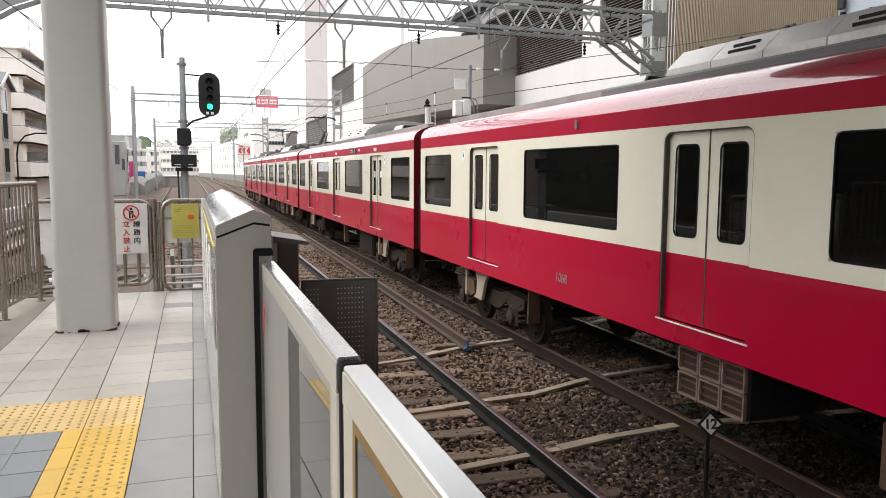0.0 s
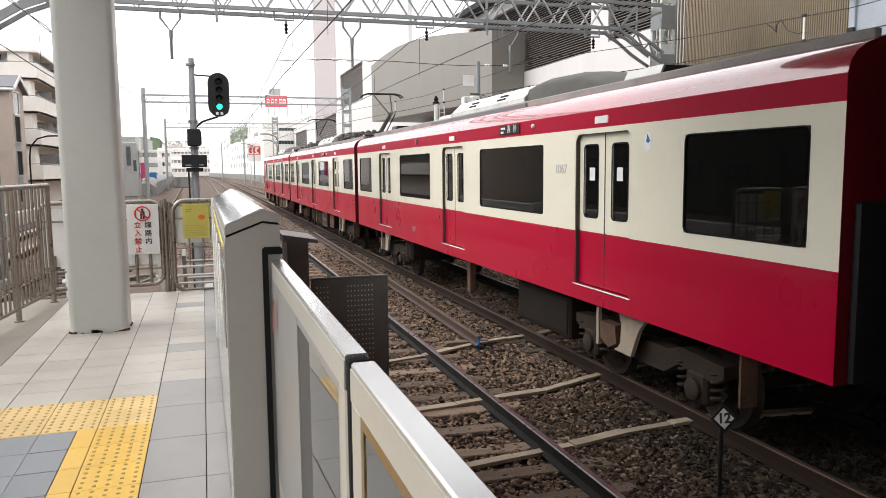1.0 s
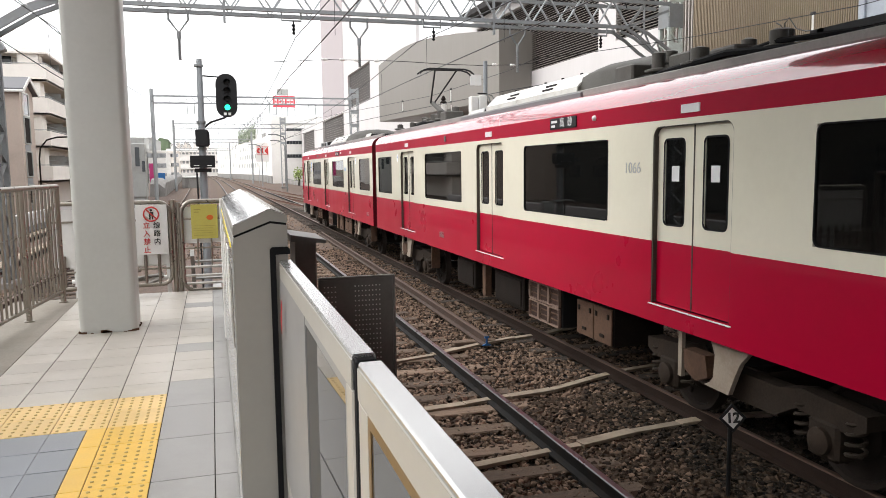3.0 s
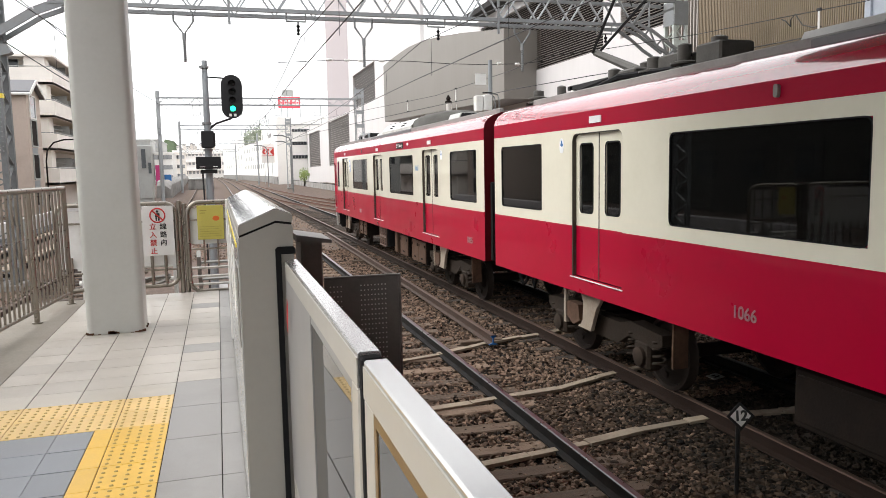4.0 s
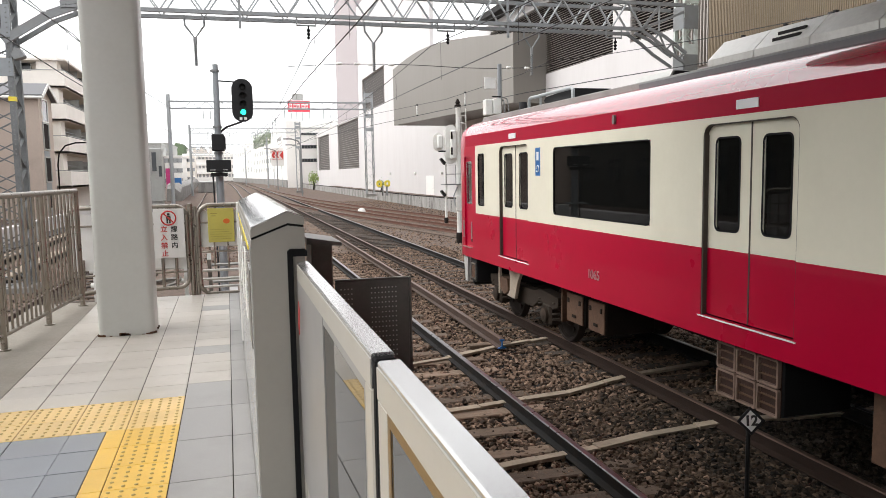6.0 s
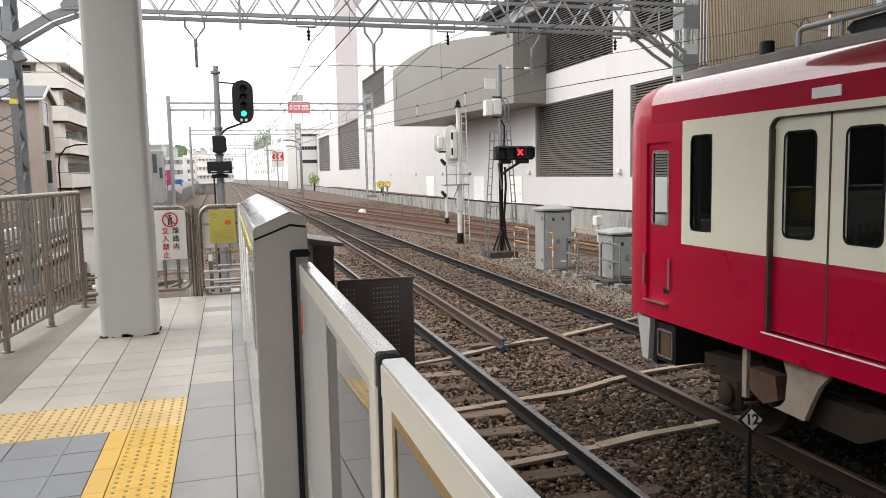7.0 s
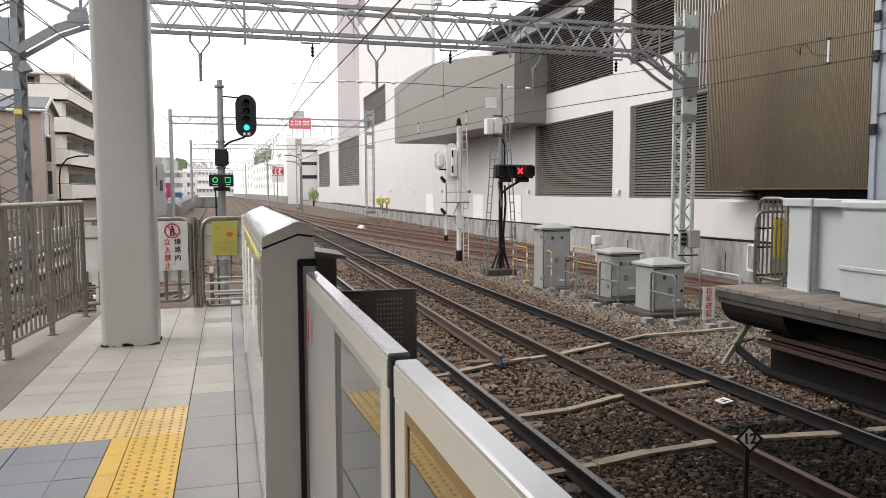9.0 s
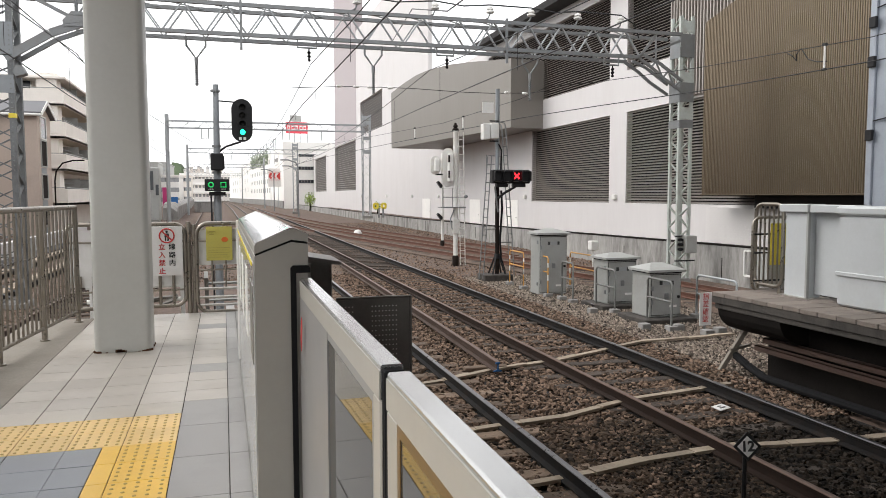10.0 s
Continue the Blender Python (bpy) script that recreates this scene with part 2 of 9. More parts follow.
# Two darker copies of STONE: shade on the near ballast put into the colour.
STONE_HALF_SHADE = mat("half_shaded_ballast_stone", (0.058, 0.040, 0.028), 0.9, 0, 0.3, 14, 0.3, 60, island=0.92, spec=0.2)
STONE_SHADED = mat("shaded_ballast_stone", (0.019, 0.014, 0.010), 0.85, 0, 0.3, 14, 0.3, 60, island=0.92, spec=0.2)
ORANGE = mat("orange_rail_paint", (0.52, 0.27, 0.06), 0.5, 0, 0.15, 10, 0.03, 60, (0.3, 0.16, 0.07), 0.5, 4, fixed=True)
YELLOW_SIGN = mat("yellow_sign_board", (0.82, 0.66, 0.06), 0.45, 0, 0.03, 5)
YELLOW_NOTICE = mat("faded_yellow_notice", (0.62, 0.55, 0.12), 0.45, 0, 0.05, 5, 0, 60, (0.5, 0.45, 0.15), 0.4, 4)
WHITE_SIGN = mat("white_sign_board", (0.78, 0.77, 0.75), 0.4, 0, 0.03, 5, 0, 60, (0.6, 0.57, 0.52), 0.3, 4)
RED_INK = mat("red_ink", (0.55, 0.04, 0.035), 0.5, 0, 0.05, 9)
DARK_INK = mat("dark_ink", (0.03, 0.03, 0.03), 0.5, 0, 0.05, 9)
OCHRE_INK = mat("faded_ochre_ink", (0.42, 0.33, 0.07), 0.5, 0, 0.1, 9)
ORANGE_INK = mat("orange_ink", (0.75, 0.16, 0.02), 0.5, 0, 0.05, 9)
BLUE_INK = mat("blue_ink", (0.02, 0.13, 0.36), 0.45, 0, 0.05, 9)
CREAM = mat("cream_train_paint", (0.80, 0.765, 0.63), 0.22, 0, 0.02, 1.5, 0.0, 60, (0.62, 0.58, 0.45), 0.2, 1.2, coat=0.5)
RED = mat("red_train_paint", (0.42, 0.001, 0.030), 0.30, 0, 0.04, 1.2, 0.0, 60, (0.32, 0.002, 0.012), 0.25, 1.0, coat=0.3, spec=0.2)
RED_FLAT = mat("red_eaves_band_paint", (0.36, 0.001, 0.026), 0.4, 0, 0.04, 1.2, 0.0, 60, (0.30, 0.001, 0.016), 0.25, 1.0, spec=0.12)
RED_GLOSS = mat("glossy_red_eaves_paint", (0.35, 0.001, 0.025), 0.25, 0, 0.04, 1.2, 0.0, 60, (0.32, 0.002, 0.012), 0.2, 1.0, coat=1.0, coat_ior=2.3)
NUMBER_BLUE = mat("faded_blue_number", (0.17, 0.27, 0.40), 0.45, 0, 0.1, 9)
NUMBER_PALE = mat("worn_pale_grey_number", (0.42, 0.43, 0.42), 0.5, 0, 0.2, 30)
NUMBER_SILVER = mat("dull_metal_number", (0.46, 0.30, 0.30), 0.4, 0.5, 0.2, 9)
ROOF_GREY = mat("grey_roof_coating", (0.27, 0.262, 0.25), 0.75, 0, 0.12, 4, 0.15, 60, (0.1, 0.1, 0.1), 0.5, 1.5)
AC_PALE = mat("pale_weathered_unit_paint", (0.66, 0.65, 0.62), 0.4, 0.2, 0.08, 2.5, 0.03, 60, (0.30, 0.27, 0.24), 0.6, 2.2)
AC_TOP = mat("dusty_brown_unit_top", (0.20, 0.185, 0.17), 0.6, 0.1, 0.15, 3, 0.05, 60, (0.09, 0.08, 0.07), 0.6, 2)
COWL = mat("sooty_dark_cowl", (0.040, 0.036, 0.027), 0.5, 0, 0.2, 3, 0.1, 40, (0.02, 0.016, 0.012), 0.6, 2, spec=0.3)
SKIRT_GREY = mat("dull_grey_skirt_paint", (0.15, 0.152, 0.158), 0.6, 0.1, 0.08, 3, 0.03, 60, (0.17, 0.17, 0.17), 0.4, 2)
AC_GREY = mat("pale_grey_unit_paint", (0.50, 0.50, 0.48), 0.45, 0.2, 0.06, 3, 0.03, 60, (0.3, 0.29, 0.27), 0.4, 2)
UNDER_GREY = mat("dusty_underframe_paint", (0.014, 0.010, 0.008), 0.85, 0.1, 0.25, 5, 0.2, 40, (0.03, 0.02, 0.014), 0.5, 3, spec=0.2)
BOGIE = mat("dusty_grey_bogie_paint", (0.036, 0.027, 0.021), 0.8, 0.1, 0.25, 5, 0.2, 40, (0.055, 0.036, 0.025), 0.6, 3, spec=0.2)
WHEEL_STEEL = mat("wheel_steel", (0.04, 0.032, 0.028), 0.6, 0.4, 0.2, 10, spec=0.2)
TRAIN_GLASS = glass("tinted_train_glass", (0.03, 0.033, 0.032), 0.02, 0.9, 0.5, 1.34)
SEAT_RED = mat("red_seat_moquette", (0.25, 0.03, 0.04), 0.9, 0, 0.15, 60, 0.2, 200)
INTERIOR = mat("train_interior_panel", (0.28, 0.28, 0.27), 0.5, 0, 0.05, 3)
FLOOR_DARK = mat("train_floor_sheet", (0.12, 0.12, 0.12), 0.6, 0, 0.1, 6)
STICKER_WHITE = mat("white_sticker", (0.75, 0.76, 0.76), 0.4, 0, 0.03, 9)
APT_WHITE = mat("cream_white_apartment_wall", (0.84, 0.79, 0.73), 0.8, 0, 0.04, 1, 0.08, 20, (0.66, 0.61, 0.55), 0.3, 0.6)
APT_BROWN = mat("taupe_house_wall", (0.50, 0.41, 0.35), 0.8, 0, 0.05, 1, 0.08, 20, (0.28, 0.23, 0.2), 0.3, 0.6)
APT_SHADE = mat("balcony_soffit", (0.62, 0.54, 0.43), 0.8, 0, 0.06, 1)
DARK_GLASS = mat("dark_window_glass", (0.03, 0.035, 0.04), 0.06, 0, 0.1, 1)
ROOF_TILE = mat("grey_roof_sheet", (0.16, 0.16, 0.17), 0.7, 0, 0.1, 3)
# Far greenery: the wash of haze is put into the leaf colour.
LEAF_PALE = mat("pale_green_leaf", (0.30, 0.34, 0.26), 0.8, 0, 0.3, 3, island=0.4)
LEAF = mat("green_leaf", (0.24, 0.32, 0.07), 0.7, 0, 0.3, 3, island=0.5)
HILL = mat("wooded_hill", (0.07, 0.10, 0.05), 0.9, 0, 0.5, 0.12, 0.5, 0.4)
# Dark panes and roofs far off, greyed by haze painted into the colour.
FAR_GLASS = mat("far_haze_grey_glass", (0.36, 0.37, 0.38), 0.2, 0, 0.25, 0.6)
FAR_WALL = mat("pale_far_wall", (0.84, 0.82, 0.79), 0.8, 0, 0.05, 0.3)
RED_BOARD = mat("red_sign_board", (0.62, 0.06, 0.09), 0.5, 0, 0.05, 2)
MAGENTA = mat("magenta_panel", (0.45, 0.03, 0.16), 0.5, 0, 0.05, 2)
GREEN_LIGHT = glow("green_signal_light", (0.02, 0.95, 0.48), 3.2)
GREEN_SIGN_LIGHT = glow("green_display_light", (0.02, 0.6, 0.15), 0.45)
RED_LIGHT = glow("red_display_light", (1.0, 0.02, 0.03), 3.0)
LENS_DARK = mat("dark_lens", (0.008, 0.010, 0.009), 0.6, 0, 0.1, 5)
CANOPY = mat("grey_canopy_panel", (0.34, 0.34, 0.33), 0.6, 0, 0.05, 1)

# ---- mesh building ----


class M:
    """Collects vertices and faces of one mesh."""

    def __init__(self):
        self.v, self.f = [], []

    def add(self, verts, faces):
        k = len(self.v)
        self.v += [tuple(p) for p in verts]
        self.f += [tuple(i + k for i in f) for f in faces]
        return self

    def box(self, x0, x1, y0, y1, z0, z1, c=0.0):
        if not c:
            v = [(x, y, z) for z in (z0, z1) for y in (y0, y1) for x in (x0, x1)]
            return self.add(v, [(0, 2, 3, 1), (4, 5, 7, 6), (0, 1, 5, 4), (2, 6, 7, 3), (0, 4, 6, 2), (1, 3, 7, 5)])
        ring = [(x0 + c, y0), (x1 - c, y0), (x1, y0 + c), (x1, y1 - c), (x1 - c, y1), (x0 + c, y1), (x0, y1 - c), (x0, y0 + c)]
        cx, cy = (x0 + x1) / 2, (y0 + y1) / 2
        hx, hy = (x1 - x0) / 2, (y1 - y0) / 2
        small = [(cx + (x - cx) * (hx - c) / hx, cy + (y - cy) * (hy - c) / hy) for x, y in ring]
        v = [(x, y, z0) for x, y in small] + [(x, y, z0 + c) for x, y in ring] + [(x, y, z1 - c) for x, y in ring] + [(x, y, z1) for x, y in small]
        f = [tuple(range(7, -1, -1)), tuple(range(24, 32))]
        for r in range(3):
            for i in range(8):
                j = (i + 1) % 8
                f.append((r * 8 + i, r * 8 + j, r * 8 + 8 + j, r * 8 + 8 + i))
        return self.add(v, f)

    def prism(self, poly, axis, a, b):
        """A polygon (anticlockwise) pushed along an axis: x takes (y, z), y takes (x, z), z takes (x, y)."""
        def at(p, w):
            return {"x": (w, p[0], p[1]), "y": (p[0], w, p[1]), "z": (p[0], p[1], w)}[axis]
        n = len(poly)
        v = [at(p, a) for p in poly] + [at(p, b) for p in poly]
        f = [tuple(range(n - 1, -1, -1)), tuple(range(n, 2 * n))] + [(i, (i + 1) % n, n + (i + 1) % n, n + i) for i in range(n)]
        if axis == "y":
            f = [q[::-1] for q in f]
        return self.add(v, f)

    def tube(self, pts, r, n=8, closed=False):
        pts = [Vector(p) for p in pts]
        m, v, f = len(pts), [], []
        side = None
        for i, p in enumerate(pts):
            a = pts[i - 1] if (i or closed) else p
            b = pts[(i + 1) % m] if (i < m - 1 or closed) else p
            d = (b - a).normalized()
            if side is None:
                side = d.orthogonal().normalized()
            side = (side - d * side.dot(d)).normalized()
            up = d.cross(side)
            rr = r[i] if isinstance(r, (list, tuple)) else r
            v += [p + (side * math.cos(2 * math.pi * k / n) + up * math.sin(2 * math.pi * k / n)) * rr for k in range(n)]
        for i in range(m if closed else m - 1):
            j = (i + 1) % m
            f += [(i * n + k, i * n + (k + 1) % n, j * n + (k + 1) % n, j * n + k) for k in range(n)]
        if not closed:
            f += [tuple(range(n - 1, -1, -1)), tuple(range((m - 1) * n, m * n))]
        return self.add(v, f)

    def bar(self, p, q, w, h=None, up=(0, 0, 1)):
        """A flat-sided bar from p to q, w wide and h deep."""
        p, q, h = Vector(p), Vector(q), h or w
        d = (q - p).normalized()
        s = d.cross(Vector(up))
        s = s.normalized() if s.length > 1e-4 else d.orthogonal().normalized()
        u = s.cross(d)
        v = [e + s * (w / 2 * a) + u * (h / 2 * b) for e in (p, q) for a, b in ((-1, -1), (1, -1), (1, 1), (-1, 1))]
        return self.add(v, [(3, 2, 1, 0), (4, 5, 6, 7), (0, 1, 5, 4), (1, 2, 6, 5), (2, 3, 7, 6), (3, 0, 4, 7)])

    def lathe(self, prof, n=16, m=None):
        """Turns (radius, height) pairs round z, then moves by m."""
        m = m or Matrix()
        v = [m @ Vector((r * math.cos(2 * math.pi * k / n), r * math.sin(2 * math.pi * k / n), z)) for r, z in prof for k in range(n)]
        f = [(i * n + k, i * n + (k + 1) % n, (i + 1) * n + (k + 1) % n, (i + 1) * n + k) for i in range(len(prof) - 1) for k in range(n)]
        f += [tuple(range(n - 1, -1, -1)), tuple(range((len(prof) - 1) * n, len(prof) * n))]
        return self.add(v, f)

    def mesh(self, name, smooth=0, weld=False):
        me = bpy.data.meshes.new(name)
        me.from_pydata(self.v, [], self.f)
        if weld:
            bm = bmesh.new()
            bm.from_mesh(me)
            bmesh.ops.remove_doubles(bm, verts=bm.verts, dist=0.0005)
            bm.to_mesh(me)
            bm.free()
        if smooth:
            me.polygons.foreach_set("use_smooth", [True] * len(me.polygons))
            me.set_sharp_from_angle(angle=radians(smooth))
        me.update()
        return me


def part(name, m, material, parent=None, label="", smooth=0, weld=False):
    """Links a mesh as one object, under a thing or a part."""
    me = m.mesh(name, smooth, weld) if isinstance(m, M) else m
    if not me.materials:
        me.materials.append(material)
    ob = new(name, me)
    if parent:
        ob.parent = parent
    return tagged(ob, label) if label else ob


def thing(name, label, category, m=None, group="", kind=""):
    """An Empty at a thing's base, which parents its parts."""
    ob = new(name)
    ob.empty_display_size = 0.1
    ob.matrix_basis = m or Matrix()
    return tagged(ob, label, category, group, kind)


def place(ob, *p):
    ob.matrix_basis = pose(*p)
    return ob


def writing(name, body, size, material, parent, m, thick=0.002, align="CENTER", bold=0.0):
    """Letters of the built-in font as a mesh part."""
    cu = bpy.data.curves.new(name, "FONT")
    cu.body, cu.size, cu.extrude, cu.align_x, cu.align_y, cu.offset = body, size, thick, align, "CENTER", bold
    ob = new(name, cu)
    me = bpy.data.meshes.new_from_object(ob.evaluated_get(bpy.context.evaluated_depsgraph_get()))
    bpy.data.objects.remove(ob)
    me.transform(m)
    me.materials.clear()
    return part(name, me, material, parent)


FACE_SOUTH = pose(0, 0, 0, 90, 0, 0)      # letters that face -y
FACE_WEST = pose(0, 0, 0, 90, 0, -90)     # letters that face -x

# ---- large structure: ground, tracks, platforms ----
RAIL_Z = -1.10
BED_Z = -1.285


def bend(y):
    """How far the line has swung to the left at y."""
    return -0.00006 * max(0.0, y - 120) ** 2


def make_ground():
    xs = [-600, -200, -80, -30, -12, -6, -2, 0, 2, 4, 6, 8, 10, 12, 15, 20, 30, 60, 150, 400, 900]
    ys = [-200, -60, -20, -5, 0, 5, 10, 15, 20, 30, 45, 70, 100, 150, 250, 400, 700, 1200, 2500]
    m = M()
    m.add([(x, y, BED_Z - 0.03) for y in ys for x in xs],
          [(j * len(xs) + i, j * len(xs) + i + 1, (j + 1) * len(xs) + i + 1, (j + 1) * len(xs) + i)
           for j in range(len(ys) - 1) for i in range(len(xs) - 1)])
    tagged(part("ground", m, GROUND), "brown stony ground beside and under the railway tracks", "ground", kind="structure")


def strip(path, half, z, m=None):
    """A flat ribbon along a path of (x, y)."""
    m = m or M()
    v = []
    for i, (x, y) in enumerate(path):
        a, b = path[max(0, i - 1)], path[min(len(path) - 1, i + 1)]
        d = Vector((b[0] - a[0], b[1] - a[1])).normalized()
        v += [(x - d.y * half, y + d.x * half, z), (x + d.y * half, y - d.x * half, z)]
    return m.add(v, [(2 * i, 2 * i + 1, 2 * i + 3, 2 * i + 2) for i in range(len(path) - 1)])


RAIL_PROFILE = [(-0.068, 0), (0.068, 0), (0.066, 0.012), (0.012, 0.032), (0.010, 0.105), (0.034, 0.118), (0.034, 0.139),
                (-0.034, 0.139), (-0.034, 0.118), (-0.010, 0.105), (-0.012, 0.032), (-0.066, 0.012)]
HEAD_PROFILE = [(-0.0335, 0.139), (0.0335, 0.139), (0.0335, 0.146), (0.027, 0.152), (-0.027, 0.152), (-0.0335, 0.146)]


def sweep(path, prof, z):
    n, m, v = len(prof), M(), []
    for i, (x, y) in enumerate(path):
        a, b = path[max(0, i - 1)], path[min(len(path) - 1, i + 1)]
        d = Vector((b[0] - a[0], b[1] - a[1])).normalized()
        v += [(x + d.y * u, y - d.x * u, z + w) for u, w in prof]
    f = [(i * n + k, (i + 1) * n + k, (i + 1) * n + (k + 1) % n, i * n + (k + 1) % n) for i in range(len(path) - 1) for k in range(n)]
    f += [tuple(range(n)), tuple(range(len(path) * n - 1, (len(path) - 1) * n - 1, -1))]
    f = [q[::-1] for q in f]
    return m.add(v, f)


def offset(path, d):
    out = []
    for i, (x, y) in enumerate(path):
        a, b = path[max(0, i - 1)], path[min(len(path) - 1, i + 1)]
        t = Vector((b[0] - a[0], b[1] - a[1])).normalized()
        out.append((x + t.y * d, y - t.x * d))
    return out




def sleeper_mesh(length, seed):
    r = random.Random(seed)
    m = M()
    n = 4
    ring = []
    for i in range(n + 1):
        x = -length / 2 + length * i / n
        w, h = 0.11 + r.uniform(-0.012, 0.012), r.uniform(-0.008, 0.008)
        ring += [(x, -w, -0.12), (x, w, -0.12), (x, w, -0.012 + h), (x, w - 0.014, h), (x, -w + 0.014, h), (x, -w, -0.012 + h)]
    f = [(i * 6 + k, i * 6 + (k + 1) % 6, (i + 1) * 6 + (k + 1) % 6, (i + 1) * 6 + k) for i in range(n) for k in range(6)]
    f += [(5, 4, 3, 2, 1, 0), tuple(range(n * 6, n * 6 + 6))]
    return m.add(ring, f).mesh("sleeper")


def track(name, path, label, rail_mats, head_mats, sleepers=(), step=0.62, length=2.4, group="railway tracks", bed=-0.024, timber=None, sunk=0.0):
    t = thing(name, label, "railway track", group=group, kind="structure")
    for side, rm, hm in zip((-1, 1), rail_mats, head_mats):
        p = offset(path, side * 0.7515)
        rail = part("rail", sweep(p, RAIL_PROFILE, RAIL_Z - 0.152), rm, t, smooth=40)
        part("rail_head", sweep(p, HEAD_PROFILE, RAIL_Z - 0.152), hm, rail, "worn bright running surface" if hm is RAIL_TOP else "")
    part("ballast_bed", strip(path, 1.66, BED_Z + bed), BED_BROWN, t)
    if sleepers:
        rnd = random.Random(len(name) + int(path[0][0] * 10))
        variants = [sleeper_mesh(length, 40 + i) for i in range(4)]
        s, k = sleepers[0], 0
        while s < sleepers[1]:
            j = max(i for i in range(len(path) - 1) if path[i][1] <= s)
            (x0, y0), (x1, y1) = path[j], path[j + 1]
            u = (s - y0) / (y1 - y0)
            ob = part("sleeper", variants[k % 4], timber or SLEEPER, t)
            ang = -math.degrees(math.atan2(x1 - x0, y1 - y0))
            ob.matrix_basis = pose(x0 + u * (x1 - x0) + rnd.uniform(-0.05, 0.05), s, RAIL_Z - 0.152 - sunk + rnd.uniform(-0.014, 0.0), 0, 0,
                                   ang + rnd.uniform(-1.2, 1.2))
            s += step + rnd.uniform(-0.05, 0.05)
            k += 1
    return t


def line_path(x, y0=-90):
    ys = [y0, 0, 20, 40, 60, 90, 120, 150, 180, 220, 270, 330, 400, 500]
    return [(x + bend(y), y) for y in ys]


def make_tracks():
    track("track_near", line_path(2.35), "steel rails on timber sleepers in brown ballast beside the platform",
          (RAIL_DARK, RAIL_DARK), (RAIL_TOP, RAIL_TOP), (1.2, 60))
    track("track_train", line_path(5.72), "rusty and bright steel rails on timber sleepers under the train",
          (RAIL_SHADED, RAIL_DARK), (RAIL_RUST_TOP, RAIL_TOP), (3.0, 62), bed=-0.024, timber=SLEEPER_DARK, sunk=0.010)
    # the turnout that swings across to the siding by the wall
    pts = [(12.75, -40), (12.75, 5), (12.65, 14), (12.35, 20), (11.65, 26), (10.75, 31), (9.6, 38), (8.3, 47), (7.0, 58), (6.15, 70), (5.75, 85)]
    track("track_siding", pts, "rust-brown siding track curving in from the wall", (RAIL_RED, RAIL_RED), (RAIL_RUST_TOP, RAIL_RUST_TOP),
          (9, 50), length=2.5, bed=0.010, timber=SLEEPER_DARK, sunk=0.012)
    pts = [(12.9, 30), (12.2, 38), (10.9, 48), (9.3, 62), (7.9, 80), (6.9, 105), (6.0, 140), (5.0, 190)]
    track("track_branch", pts, "rust-brown branch track beyond the turnout", (RAIL_RED, RAIL_RED), (RAIL_RUST_TOP, RAIL_RUST_TOP), (30, 60), bed=0.016, timber=SLEEPER_DARK, sunk=0.012)
    track("track_left", [(-3.45, -90), (-3.45, 12), (-3.05, 30), (-2.1, 48), (-1.65, 60), (-1.8, 77), (-2.6, 134), (-6, 220), (-14, 330)],
          "rusty rails on timber sleepers behind the platform fence", (RAIL_SIDE, RAIL_SIDE), (RAIL_RUST_TOP, RAIL_RUST_TOP), (2, 40), timber=SLEEPER_DARK)
    # dark sheet that paints the shade between the near stones
    tagged(part("stone_bed", M().box(0.87, 7.45, -30, 25.5, BED_Z - 0.05, BED_Z - 0.018), GAP_SHADE_BED), "near-black bed under the loose stone, shading its gaps", "ballast", kind="structure")
    # the spare rail lying between the tracks
    spare = thing("spare_rail", "spare length of rusty rail lying between the tracks", "rail")
    path = [(3.965, 10.56), (4.06, 14.5), (4.15, 20), (4.3, 31)]
    r = part("rail", sweep(path, RAIL_PROFILE, -1.205), RAIL_SIDE, spare, smooth=40)
    part("rail_head", sweep(path, HEAD_PROFILE, -1.205), RAIL_RUST_TOP, r)
    part("end_paint", M().prism([(3.957 + u * 1.04, -1.205 + w * 1.02) for u, w in RAIL_PROFILE], "y", 10.545, 10.565), BLUE_INK, spare, "blue painted rail end")
    part("packing_timber", M().box(3.55, 4.25, 10.9, 11.05, -1.30, -1.206, 0.01), SLEEPER, spare, "short dark timber under the rail")
    part("packing_timber", M().box(3.8, 4.5, 22, 22.15, -1.30, -1.206, 0.01), SLEEPER, spare)


CROSS_ROWS = ((1.75, 10.05, 3.05, 10.40, 4.05, 10.88, 5.15, 11.15, 7.35, 12.15, 9.5, 12.28), (1.7, 7.95, 2.75, 8.08, 3.95, 8.25, 5.2, 8.72, 6.95, 9.02),
              (1.7, 6.2, 2.75, 6.38, 4.1, 6.62, 5.3, 6.72, 6.45, 6.56, 7.3, 6.5))


def make_crossings():
    """Pale cable ducts that cross the tracks under the rails."""
    rnd = random.Random(12)
    for row in CROSS_ROWS:
        pts = list(zip(row[::2], row[1::2]))
        d = thing("cable_duct", "pale dusty cable duct lying across the ballast", "cable duct", group="cable ducts across the tracks")
        fine = [pts[0]]
        for (x0, y0), (x1, y1) in zip(pts, pts[1:]):
            n = max(1, round((x1 - x0) / 0.55))
            fine += [(x0 + (x1 - x0) * k / n, y0 + (y1 - y0) * k / n + (rnd.uniform(-0.02, 0.02) if k < n else 0)) for k in range(1, n + 1)]
        for (x0, y0), (x1, y1) in zip(fine, fine[1:]):
            z = -1.238 + rnd.uniform(-0.008, 0.006)
            m = M().bar((x0 + 0.004, y0, z), (x1 - 0.004, y1, z + rnd.uniform(-0.006, 0.006)), 0.115 + rnd.uniform(-0.02, 0.02), 0.035)
            part("duct_length", m, SLEEPER_PALE, d)


